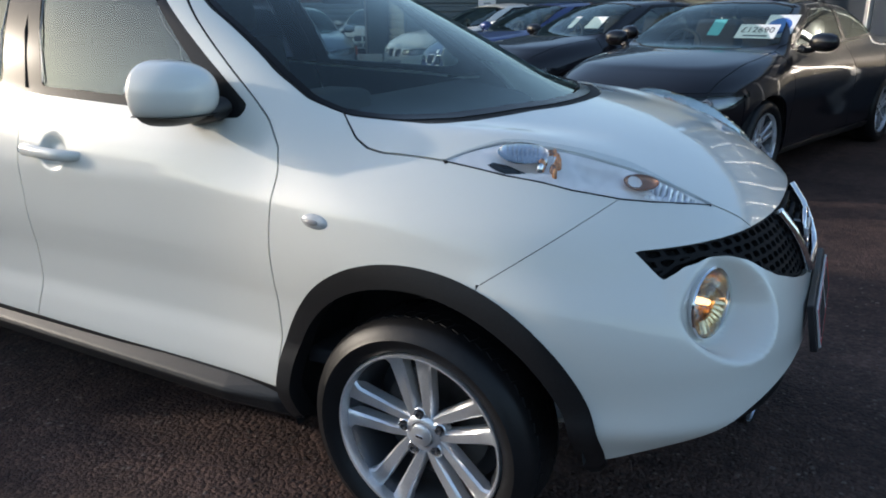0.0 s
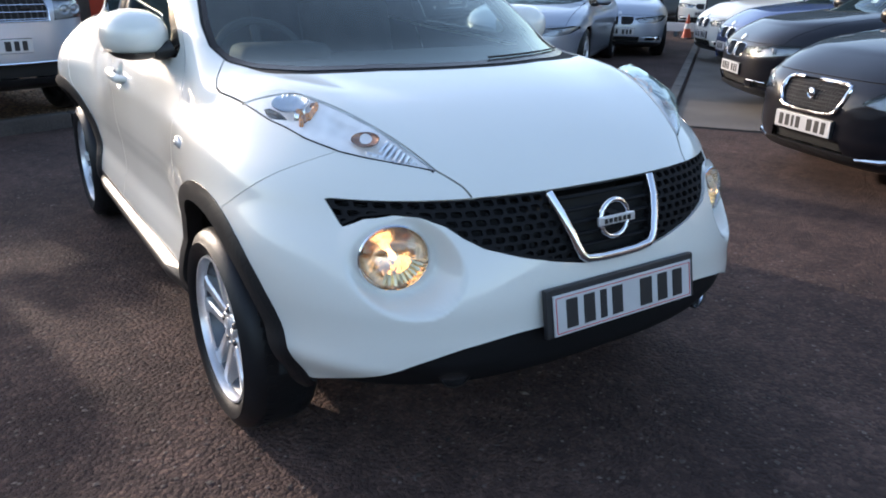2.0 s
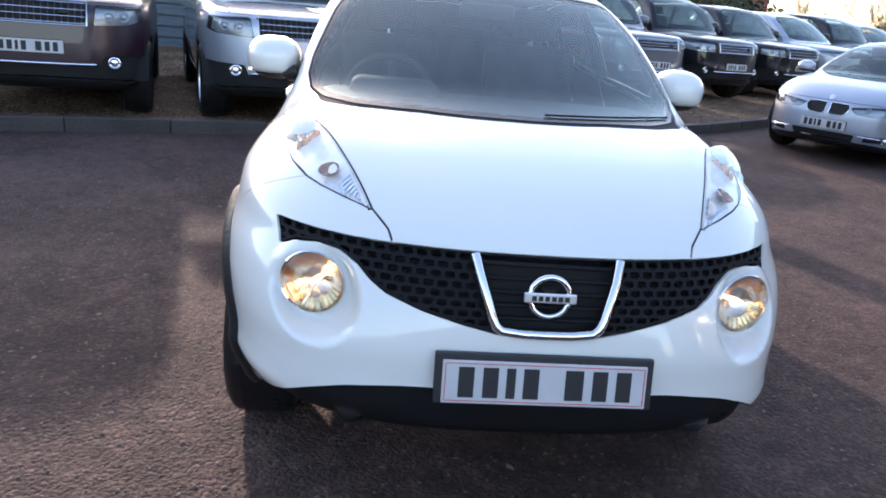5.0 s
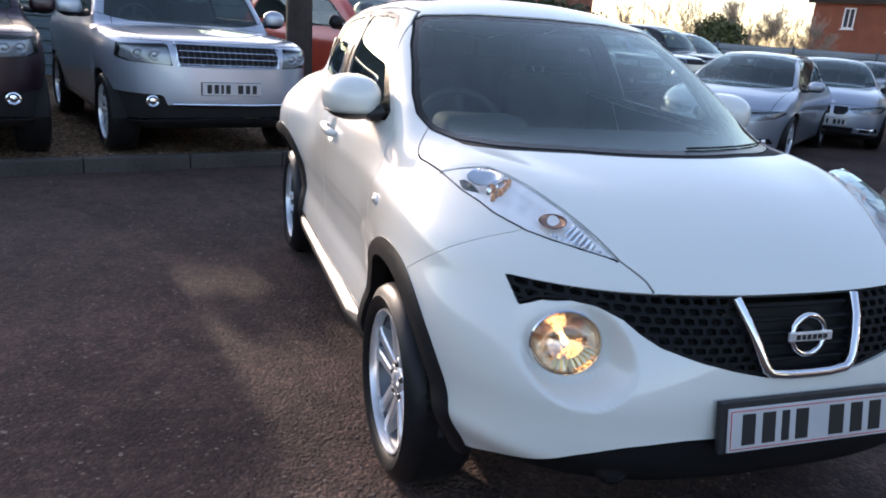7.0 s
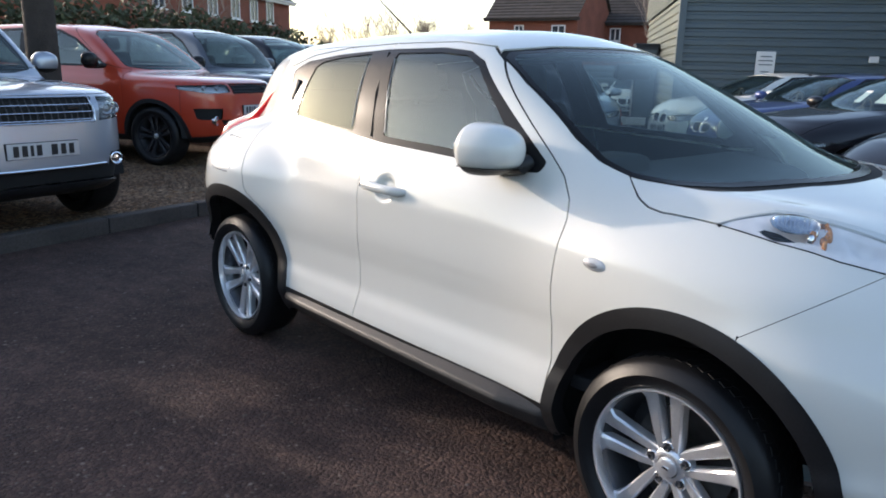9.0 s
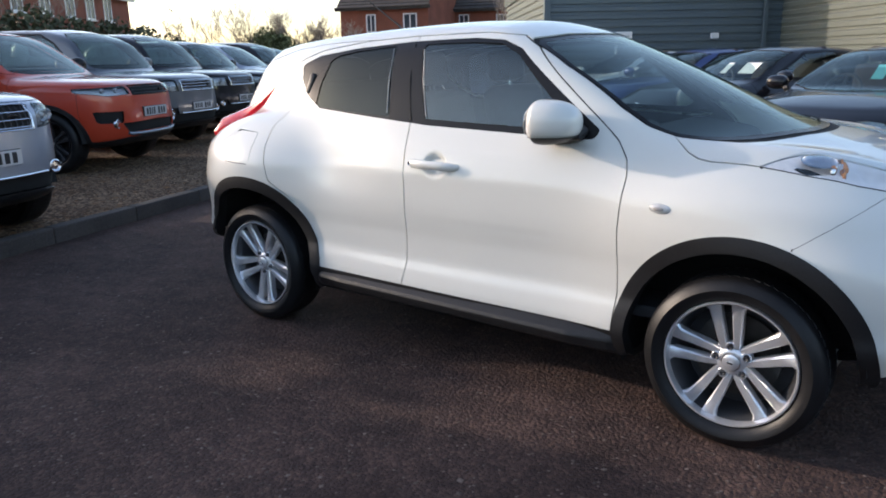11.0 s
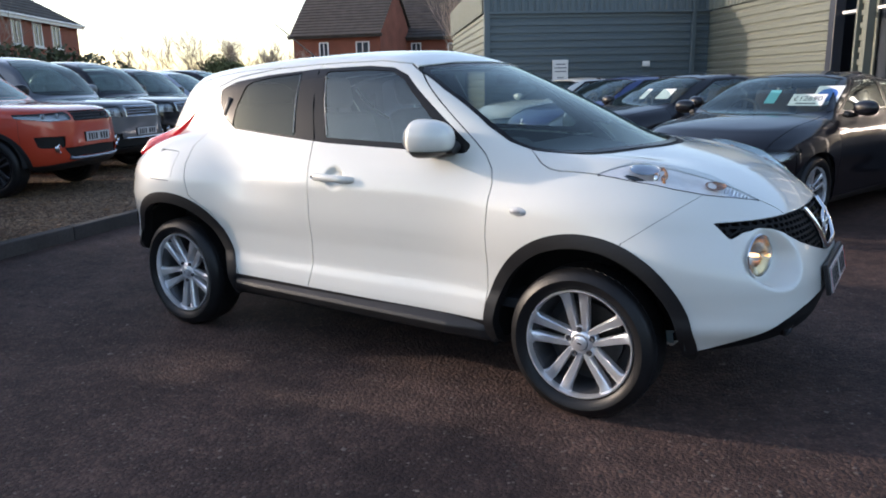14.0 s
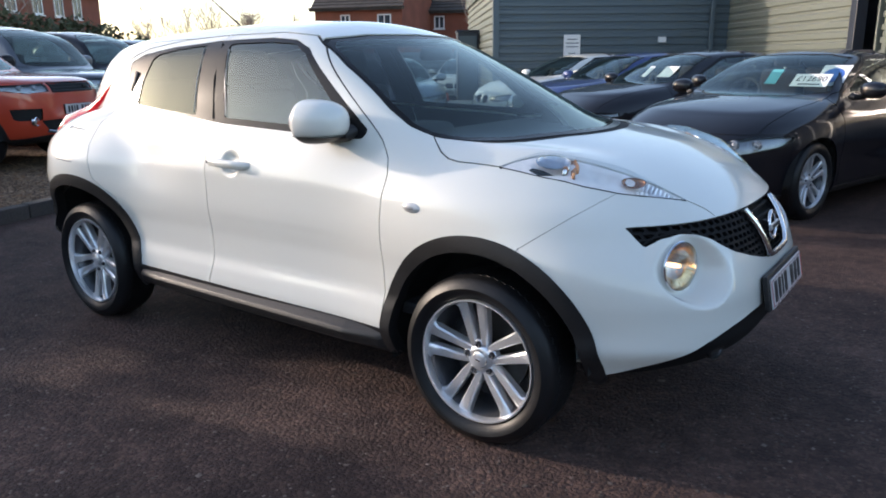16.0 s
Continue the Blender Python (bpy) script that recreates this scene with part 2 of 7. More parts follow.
def lathe(profile, steps=48, axis="y", bm=None, m=Matrix(), closed=False):
    """Turns a profile of (along the axis, radius) round the axis."""
    out = bm or bmesh.new()
    rings = []
    for h, r in profile:
        ring = []
        for k in range(steps):
            c, s = math.cos(k * math.tau / steps) * r, math.sin(k * math.tau / steps) * r
            p = {"y": (c, h, s), "z": (c, s, h), "x": (h, c, s)}[axis]
            ring.append(out.verts.new(m @ Vector(p)))
        rings.append(ring)
    for i in range(len(rings) if closed else len(rings) - 1):
        r, q = rings[i], rings[(i + 1) % len(rings)]
        for k in range(steps):
            out.faces.new((r[k], r[(k + 1) % steps], q[(k + 1) % steps], q[k]))
    return out


def curve(*knots):
    """A smooth curve through (x, value) knots, held level past its ends."""
    xs, ys = np.array([k[0] for k in knots], float), np.array([k[1] for k in knots], float)
    if len(xs) > 2:
        d = np.diff(ys) / np.diff(xs)
        m = np.concatenate([[d[0]], np.where(d[:-1] * d[1:] > 0, 2 * d[:-1] * d[1:] / (d[:-1] + d[1:] + 1e-12), 0.0), [d[-1]]])
    else:
        m = np.full(2, (ys[1] - ys[0]) / (xs[1] - xs[0]))

    def f(x):
        x = np.clip(x, xs[0], xs[-1])
        i = np.clip(np.searchsorted(xs, x) - 1, 0, len(xs) - 2)
        h = xs[i + 1] - xs[i]
        t = (x - xs[i]) / h
        return ((2 * t ** 3 - 3 * t ** 2 + 1) * ys[i] + (t ** 3 - 2 * t ** 2 + t) * h * m[i]
                + (3 * t ** 2 - 2 * t ** 3) * ys[i + 1] + (t ** 3 - t ** 2) * h * m[i + 1])
    return f


def smax(a, b, k):
    h = np.maximum(k - np.abs(a - b), 0) / k
    return np.maximum(a, b) + h * h * k * 0.25


def bell(x, c, w):
    return np.exp(-((x - c) / w) ** 2)


def poly(pts, axes, r=0.0):
    """Signed distance to a polygon in two of the axes x, a (|y|), z; corners rounded by r."""
    ia, ib = ("xaz".index(c) for c in axes)
    q = np.array(pts, float)

    def g(P):
        px, pz = P[:, ia], P[:, ib]
        d = np.full(len(P), 1e9)
        inside = np.zeros(len(P), bool)
        for i in range(len(q)):
            (x0, z0), (x1, z1) = q[i], q[(i + 1) % len(q)]
            ex, ez = x1 - x0, z1 - z0
            t = np.clip(((px - x0) * ex + (pz - z0) * ez) / (ex * ex + ez * ez), 0, 1)
            d = np.minimum(d, np.hypot(px - x0 - t * ex, pz - z0 - t * ez))
            hit = (z0 > pz) != (z1 > pz)
            with np.errstate(divide="ignore", invalid="ignore"):
                inside ^= hit & (px < (x1 - x0) * (pz - z0) / (z1 - z0 if z1 != z0 else 1e-9) + x0)
        return np.where(inside, -d, d) - r
    return g


def disc(ca, cb, r, axes):
    ia, ib = ("xaz".index(c) for c in axes)
    return lambda P: np.hypot(P[:, ia] - ca, P[:, ib] - cb) - r


# ---- car bodies: one smooth shell per car, divided into its panels ----
def body_field(P, S):
    """Below zero inside the body. P: x forward, a half-width, z up."""
    x, a, z = P[:, 0], P[:, 1], P[:, 2]
    xf = x + S["nose"](z)
    xr = -x + S["tail"](z)
    w = S["side"](z) + S["plan"](x)
    for cx, wx, cz, wz, h in S["bulges"]:
        w = w + h * bell(x, cx, wx) * bell(z, cz, wz)
    x0, l0, n0 = S["front"]
    x1, l1, n1 = S["rear"]
    n0 = n0(z) if callable(n0) else n0
    n1 = n1(z) if callable(n1) else n1
    fx = np.clip((xf - x0) / l0, 0, None)
    rx = np.clip((xr - x1) / l1, 0, None)
    aw = np.clip(a / w, 0, None)
    pf = (fx ** n0 + aw ** n0) ** (1 / n0) - 1
    pr = (rx ** n1 + aw ** n1) ** (1 / n1) - 1
    plan = np.maximum(pf, pr) * 0.85
    top = z - (S["deck"](x) - S["crown"] * (a / 0.6) ** 2.2)
    if "ridge" in S:
        top = top - S["ridge"](x, a)
    low = smax(plan, top, S["shoulder"])
    low = smax(low, S["floor"](x) - z, 0.07)
    gs = (a - (S["glass_w"](z) + S["glass_plan"](x)))
    roof = z - (S["roof"](x) - S["roof_crown"] * (a / 0.55) ** 2)
    bx, bz, sl, c0, c1 = S["screen"]
    ws = (x - (bx - (z - bz) * sl + 0.10 * (z - bz) - (c0 + (c1 - c0) * (z - bz) / 0.4) * a * a - S.get("screen_bow", 0.0) * ((z - bz) / 0.2 - 1) ** 2)) / math.hypot(1, sl)
    tx, tz, ts, tc = S["hatch"]
    ht = (-x + tx - (tz - z) * ts + tc * a * a) / math.hypot(1, ts)
    up = smax(smax(gs, roof, S.get("rail", 0.09)), smax(ws, ht, 0.05), 0.05)
    up = np.maximum(up, S["floor"](x) + 0.5 - z)
    return -smax(-low, -up, S.get("waist", 0.04))


class Shell:
    """A quad mesh of half a car body, cut along panel lines."""

    def __init__(self, S, n_rear, n_mid, n_front, n_round):
        self.S = S
        if not n_mid:
            return
        xr, xf, zs = S["spine"]
        u = []
        for k in range(n_rear):
            u.append((xr, math.radians(-89.3 * (1 - k / n_rear))))
        for k in range(n_mid):
            u.append((xr + (xf - xr) * k / n_mid, 0.0))
        for k in range(n_front + 1):
            u.append((xf, math.radians(89.3 * k / n_front)))
        u = np.array(u)
        th = np.linspace(-math.pi / 2, math.pi / 2, n_round + 1)
        O = np.zeros((len(u), len(th), 3))
        D = np.zeros_like(O)
        O[:, :, 0], O[:, :, 2] = u[:, :1], zs
        D[:, :, 0] = np.sin(u[:, 1:])
        D[:, :, 1] = np.cos(u[:, 1:]) * np.abs(np.cos(th))
        D[:, :, 2] = np.cos(u[:, 1:]) * np.sin(th)
        O, D = O.reshape(-1, 3), D.reshape(-1, 3)
        lo, hi = np.zeros(len(O)), np.full(len(O), 2.6)
        step = np.linspace(0.1, 2.6, 60)
        found = np.zeros(len(O), bool)
        for s in step:
            out = body_field(O + D * s, S) > 0
            hit = out & ~found
            hi[hit] = s
            lo[hit] = s - (step[1] - step[0])
            found |= out
        for _ in range(26):
            mid = (lo + hi) / 2
            out = body_field(O + D * mid[:, None], S) > 0
            hi = np.where(out, mid, hi)
            lo = np.where(out, lo, mid)
        V = O + D * ((lo + hi) / 2)[:, None]
        V[np.abs(V[:, 1]) < 1e-6, 1] = 0.0
        self.shape = (len(u), len(th))
        if "press" in S:
            V = S["press"](V)
        self.V = V
        self.normals_from_grid()
        nu, nv = self.shape
        i, j = np.meshgrid(np.arange(nu - 1), np.arange(nv - 1), indexing="ij")
        b = (i * nv + j).ravel()
        q = np.stack([b, b + 1, b + nv + 1, b + nv], 1)
        self.F = np.full((len(q), 9), -1, dtype=np.int64)
        self.F[:, :4] = q
        self.lab = np.array(["body"] * len(q), dtype=object)

    def normals_from_grid(self):
        G = self.V.reshape(*self.shape, 3)
        du, dv = np.gradient(G, axis=0), np.gradient(G, axis=1)
        dv[:, 0, 0] = dv[:, 0, 2] = dv[:, -1, 0] = dv[:, -1, 2] = 0
        dv[:, 0, 1], dv[:, -1, 1] = 1, -1
        n = np.cross(dv, du)
        n /= np.linalg.norm(n, axis=2, keepdims=True) + 1e-12
        self.N = n.reshape(-1, 3)

    def cut(self, g, shift=0.0, within=None):
        """Splits the faces along g == shift."""
        val = g(self.V) - shift
        val[np.abs(val) < 1e-5] = 0.0
        fv = np.where(self.F >= 0, val[self.F], np.nan)
        mixed = (np.nanmin(fv, 1) < 0) & (np.nanmax(fv, 1) > 0)
        if within is not None:
            mixed &= np.isin(self.lab, within)
        if not mixed.any():
            return
        V, N = list(self.V), list(self.N)
        made, new_f, new_l = {}, [], []
        for fi in np.nonzero(mixed)[0]:
            f = [int(i) for i in self.F[fi] if i >= 0]
            pos, neg = [], []
            for k, i in enumerate(f):
                j = f[(k + 1) % len(f)]
                vi, vj = val[i], val[j]
                if vi >= 0:
                    pos.append(i)
                if vi <= 0:
                    neg.append(i)
                if vi * vj < 0:
                    key = (min(i, j), max(i, j))
                    if key not in made:
                        t = vi / (vi - vj)
                        made[key] = len(V)
                        V.append(self.V[i] * (1 - t) + self.V[j] * t)
                        n = self.N[i] * (1 - t) + self.N[j] * t
                        N.append(n / (np.linalg.norm(n) + 1e-12))
                    pos.append(made[key])
                    neg.append(made[key])
            for p in (pos, neg):
                if len(p) > 2:
                    new_f.append(p[:9] + [-1] * (9 - len(p)))
                    new_l.append(self.lab[fi])
        self.V, self.N = np.array(V), np.array(N)
        self.F = np.concatenate([self.F[~mixed], np.array(new_f, dtype=np.int64)])
        lab = np.empty(len(new_l), dtype=object)
        lab[:] = new_l
        self.lab = np.concatenate([self.lab[~mixed], lab])

    def middles(self):
        w = (self.F >= 0)[:, :, None]
        return (np.where(w, self.V[self.F], 0).sum(1)) / w.sum(1)

    def take(self, label, g, where=None, gap=0.0, of=("body",)):
        """Gives the part of the shell inside g a label of its own, with a gap round it."""
        of = list(of)
        self.cut(g, -gap, of)
        if gap:
            self.cut(g, gap, of)
        c = self.middles()
        val = g(c)
        ok = np.isin(self.lab, of)
        if where is not None:
            ok &= where(c)
        self.lab[ok & (val < -gap)] = label
        if gap:
            self.lab[ok & (np.abs(val) <= gap)] = "seam"

    def mesh(self, labels, side=0, lift=0.0, flange=0.012, push=None):
        """Vertices, faces and normals of the faces so labelled. side 0: both halves, joined; -1 right, 1 left."""
        F = self.F[np.isin(self.lab, labels)]
        if not len(F):
            return None
        used = np.unique(F[F >= 0])
        remap = np.full(len(self.V), -1)
        remap[used] = np.arange(len(used))
        V, N = self.V[used].copy(), self.N[used].copy()
        mid = V[:, 1] < 1e-4
        if lift:
            V = V + N * (lift if np.isscalar(lift) else lift(V)[:, None])
            V[mid, 1] = 0
        if push is not None:
            V = push(V)
        faces = [[int(remap[i]) for i in f if i >= 0] for f in F]
        count = {}
        for f in faces:
            for k in range(len(f)):
                e = (f[k], f[(k + 1) % len(f)])
                count[e] = 1
        rim = [e for e in count if (e[1], e[0]) not in count and not (mid[e[0]] and mid[e[1]])]
        verts, norms, out = [], [], []

        def half(sgn, shared):
            base = len(verts)
            idx = {}
            for i in range(len(V)):
                if shared is not None and mid[i]:
                    idx[i] = shared[i]
                    continue
                idx[i] = len(verts)
                verts.append((V[i, 0], V[i, 1] * sgn, V[i, 2]))
                norms.append((N[i, 0], N[i, 1] * sgn, N[i, 2]))
            for f in faces:
                g = [idx[i] for i in f]
                out.append(g if sgn > 0 else g[::-1])
            if flange:
                for i, j in rim:
                    p, q = V[i], V[j]
                    pi, qj = p - N[i] * flange, q - N[j] * flange
                    n = np.cross(q - p, N[i])
                    n /= np.linalg.norm(n) + 1e-12
                    b = len(verts)
                    for w in (p, q, qj, pi):
                        verts.append((w[0], w[1] * sgn, w[2]))
                        norms.append((n[0], n[1] * sgn, n[2]))
                    g = [b, b + 3, b + 2, b + 1]
                    out.append(g if sgn > 0 else g[::-1])
            return idx
        if side == 0:
            s = half(1, None)
            half(-1, s)
        else:
            half(side, None)
        return verts, out, norms

    def panel(self, name, labels, mat, parent, side=0, label="", lift=0.0, flange=0.012, push=None):
        got = self.mesh(labels, side, lift, flange, push)
        if got is None:
            return None
        return link_mesh(name, got[0], got[1], mat, parent, label, True, got[2])


def surface_x(S, a, z, far=1.2):
    """Foremost x of the body at half-width a and height z."""
    a, z = np.asarray(a, float).ravel(), np.asarray(z, float).ravel()
    lo, hi = np.full(len(a), S["spine"][1] - 0.3), np.full(len(a), far)
    for _ in range(30):
        m = (lo + hi) / 2
        out = body_field(np.stack([m, a, z], 1), S) > 0
        hi, lo = np.where(out, m, hi), np.where(out, lo, m)
    return (lo + hi) / 2


def surface_y(S, x, z):
    x, z = np.asarray(x, float).ravel(), np.asarray(z, float).ravel()
    lo, hi = np.full(len(x), 0.2), np.full(len(x), 1.3)
    for _ in range(30):
        m = (lo + hi) / 2
        out = body_field(np.stack([x, m, z], 1), S) > 0
        hi, lo = np.where(out, m, hi), np.where(out, lo, m)
    return (lo + hi) / 2


def surface_z(S, x, a, lo_z=0.7):
    x, a = np.asarray(x, float).ravel(), np.asarray(a, float).ravel()
    lo, hi = np.full(len(x), lo_z), np.full(len(x), 2.3)
    for _ in range(30):
        m = (lo + hi) / 2
        out = body_field(np.stack([x, a, m], 1), S) > 0
        hi, lo = np.where(out, m, hi), np.where(out, lo, m)
    return (lo + hi) / 2


# ---- the white crossover ----
def press_lamps(V):
    """Round lamp bowls in the nose."""
    x, a, z = V.T
    r = np.hypot(a - 0.566, z - 0.712)
    s = np.clip((0.122 - r) / 0.030, 0, 1)
    s = s * s * (3 - 2 * s) * (x > 0.3)
    V[:, 0] = x * (1 - s) + (0.624 - 0.10 * (z - 0.712) - 0.40 * (a - 0.566)) * s
    d = np.hypot((V[:, 0] + 1.315) / 1.25, V[:, 2] - 0.945)
    k = np.clip((0.052 - d) / 0.022, 0, 1)
    V[:, 1] -= 0.020 * k * k * (3 - 2 * k) * (V[:, 1] > 0.6)
    return V


def head_ridge(x, a):
    line = np.interp(x, [-0.3, 0.0, 0.573, 0.75], [0.70, 0.665, 0.475, 0.39])
    return 0.032 * bell(a, line, 0.11) * bell(x, 0.22, 0.36)


JUKE = dict(
    spine=(-2.45, 0.05, 0.575),
    nose=curve((0.25, 0.10), (0.36, 0.03), (0.45, 0.004), (0.50, 0.000), (0.54, 0.005), (0.60, 0.009), (0.66, 0.02), (0.77, 0.05), (0.85, 0.075), (0.95, 0.16), (1.05, 0.30)),
    tail=curve((0.25, -0.16), (0.4, -0.05), (0.6, 0.0), (0.8, -0.02), (1.0, -0.10), (1.2, -0.24), (1.4, -0.40)),
    side=curve((0.25, 0.785), (0.30, 0.805), (0.36, 0.826), (0.43, 0.816), (0.51, 0.798), (0.60, 0.800), (0.68, 0.811), (0.78, 0.818), (0.88, 0.818), (0.95, 0.803), (1.02, 0.772), (1.10, 0.742), (1.2, 0.69)),
    plan=curve((-3.0, 0.0), (-2.2, 0.0), (-1.2, -0.005), (-0.7, -0.015), (-0.3, 0.0), (0.2, 0.01)),
    bulges=[(0.34, 0.20, 0.58, 0.18, 0.022), (0.38, 0.30, 0.86, 0.20, 0.018), (0.02, 0.42, 0.72, 0.28, 0.035), (-2.61, 0.41, 0.82, 0.26, 0.084), (-0.42, 0.26, 1.00, 0.11, -0.028), (-1.97, 0.27, 0.96, 0.18, -0.042)],
    front=(-0.3, 1.13, curve((0.3, 3.0), (0.36, 3.05), (0.46, 3.7), (0.58, 3.7), (0.70, 3.3), (0.82, 2.75), (1.0, 2.6))), rear=(2.35, 0.95, curve((0.3, 3.4), (0.55, 3.6), (0.75, 3.3), (0.92, 2.7), (1.1, 2.6))),
    deck=curve((-3.35, 0.95), (-3.05, 1.06), (-2.85, 1.13), (-2.6, 1.185), (-2.2, 1.21), (-1.0, 1.17), (-0.45, 1.155), (-0.15, 1.128), (0.05, 1.102), (0.3, 1.055), (0.5, 0.993), (0.65, 0.928), (0.75, 0.873), (0.84, 0.80)),
    crown=0.045, shoulder=0.13, ridge=head_ridge,
    floor=curve((-3.3, 0.44), (-2.9, 0.41), (-2.6, 0.30), (-2.0, 0.235), (0.0, 0.235), (0.35, 0.275), (0.6, 0.310), (0.85, 0.345)),
    glass_w=curve((1.0, 0.78), (1.12, 0.742), (1.25, 0.702), (1.4, 0.638), (1.55, 0.545)),
    glass_plan=curve((-3.1, -0.30), (-2.85, -0.215), (-2.6, -0.135), (-2.4, -0.070), (-2.2, -0.036), (-1.9, -0.016), (-1.4, 0.0), (-0.9, -0.005), (-0.5, -0.02)),
    roof=curve((-2.95, 1.46), (-2.6, 1.515), (-2.3, 1.545), (-1.9, 1.572), (-1.5, 1.582), (-1.2, 1.572), (-1.0, 1.548), (-0.85, 1.515), (-0.6, 1.44)),
    roof_crown=0.055, rail=0.10,
    screen=(0.05, 1.10, 2.36, 0.78, 0.50), screen_bow=0.03,
    hatch=(-2.78, 1.50, 0.68, 0.25), waist=0.05,
    press=press_lamps,
)

ARCH_F, ARCH_R = (0.0, 0.335), (-2.53, 0.335)


def both(*g):
    return lambda P: np.max([k(P) for k in g], 0)


def wheel(parent, m, radius=0.322, width=0.215, rim=0.234, spokes=5, double=True, alloy=None):
    """Tyre, alloy rim with its spokes, hub cap, nuts and brake disc; the outer face looks along -y of m."""
    alloy = alloy or ALLOY
    hw = width / 2
    w = new("wheel")
    w.parent, w.matrix_basis = parent, m
    prof = [(-hw * 0.72, rim - 0.004), (-hw * 0.93, rim + 0.012), (-hw * 1.02, rim + 0.035), (-hw * 1.04, (rim + radius) / 2), (-hw * 0.98, radius - 0.035), (-hw * 0.88, radius - 0.014), (-hw * 0.70, radius - 0.004), (-hw * 0.25, radius), (hw * 0.25, radius), (hw * 0.70, radius - 0.004), (hw * 0.9, radius - 0.016), (hw * 1.02, (rim + radius) / 2), (hw * 0.9, rim + 0.01), (hw * 0.7, rim - 0.004)]
    bm = lathe(prof, 72)
    part("tyre", bm, RUBBER, w, "black rubber tyre", smooth=True)
    bm = bmesh.new()
    for k in range(60):
        for row, y in enumerate((-0.42, -0.14, 0.14, 0.42)):
            an = (k + 0.5 * (row % 2)) * math.tau / 60
            box(0.022, hw * 0.25, 0.006, Matrix.Rotation(an, 4, "Y") @ pose(0, y * hw, radius - 0.003, 0, 0, 18 if row % 2 else -18), bm=bm)
    part("tread", bm, RUBBER, w)
    bm = lathe([(-hw * 0.80, rim + 0.002), (-hw * 0.90, rim - 0.001), (-hw * 0.90, rim - 0.007), (-hw * 0.72, rim - 0.013), (-hw * 0.60, rim - 0.012), (-hw * 0.60, rim - 0.004)], 72, closed=True)
    part("rim", bm, alloy, w, "silver alloy rim", smooth=True)
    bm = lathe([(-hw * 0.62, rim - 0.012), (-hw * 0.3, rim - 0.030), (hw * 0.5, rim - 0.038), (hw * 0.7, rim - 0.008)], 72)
    part("rim_barrel", bm, BARREL, w, "inner barrel coloured dark as in shade", smooth=True)
    face = -hw * 0.62
    bm = bmesh.new()
    for k in range(spokes):
        for side in ((-1, 1) if double else (0,)):
            tmp = bmesh.new()
            rings = []
            for t, r, off, wd, y, dp in ((0, 0.028, 0.018, 0.024, face + 0.014, 0.032), (0.3, 0.085, 0.0275, 0.031, face + 0.005, 0.036), (0.62, 0.150, 0.0340, 0.037, face - 0.001, 0.036), (0.85, 0.196, 0.0390, 0.043, face - 0.006, 0.036), (1, rim - 0.008, 0.0580, 0.076, face - 0.010, 0.036)):
                if not double:
                    wd, off = wd * 1.3, 0
                c = off * side
                rings.append([tmp.verts.new((c - wd * 0.5, y + 0.006, r)), tmp.verts.new((c - wd * 0.34, y, r)), tmp.verts.new((c + wd * 0.34, y, r)), tmp.verts.new((c + wd * 0.5, y + 0.006, r)), tmp.verts.new((c + wd * 0.5, y + dp, r)), tmp.verts.new((c - wd * 0.5, y + dp, r))])
            for a, b in zip(rings, rings[1:]):
                for i in range(6):
                    tmp.faces.new((a[i], a[(i + 1) % 6], b[(i + 1) % 6], b[i]))
            tmp.faces.new(rings[0])
            tmp.faces.new(rings[-1][::-1])
            join(bm, tmp, Matrix.Rotation(k * math.tau / spokes - 0.14, 4, "Y"))
    part("spokes", bm, alloy, w, "silver paired alloy spokes", smooth=True)
    bm = lathe([(face + 0.03, 0.054), (face + 0.012, 0.052), (face + 0.005, 0.044), (face + 0.004, 0.034), (face + 0.02, 0.033), (face + 0.02, 0.001)], 40)
    for k in range(5):
        an = k * math.tau / 5 - 0.14
        lathe([(face + 0.035, 0.021), (face + 0.010, 0.020), (face + 0.007, 0.017), (face + 0.012, 0.014), (face + 0.022, 0.013)], 20, bm=bm, m=Matrix.Translation((math.sin(an) * 0.054, 0, math.cos(an) * 0.054)))
    part("hub", bm, alloy, w, smooth=True)
    bm = lathe([(face + 0.01, 0.032), (face - 0.002, 0.030), (face - 0.006, 0.022), (face - 0.007, 0.001)], 28)
    cap = part("hub_cap", bm, ALLOY, w, "round hub cap", smooth=True)
    bm = box(0.02, 0.003, 0.006, pose(0, face - 0.0075, 0, 0, 8, 0))
    part("emblem_bar", bm, CHROME, cap)
    for k in range(5):
        an = k * math.tau / 5 - 0.14
        bm = lathe([(face + 0.03, 0.0001), (face + 0.018, 0.011), (face + 0.004, 0.011), (face, 0.008), (face + 0.004, 0.0001)], 6, m=Matrix.Translation((math.sin(an) * 0.054, 0, math.cos(an) * 0.054)))
        part("wheel_nut", bm, DARK_ALLOY, w)
    bm = lathe([(0.03, 0.06), (0.02, 0.06), (0.02, 0.155), (0.045, 0.155), (0.045, 0.05)], 40)
    part("brake_disc", bm, DISC, w, smooth=True)
    bm = lathe([(0.052, 0.001), (0.052, rim - 0.03), (0.06, rim - 0.03)], 32)
    part("brake_shield", bm, CABIN, w)
    return w


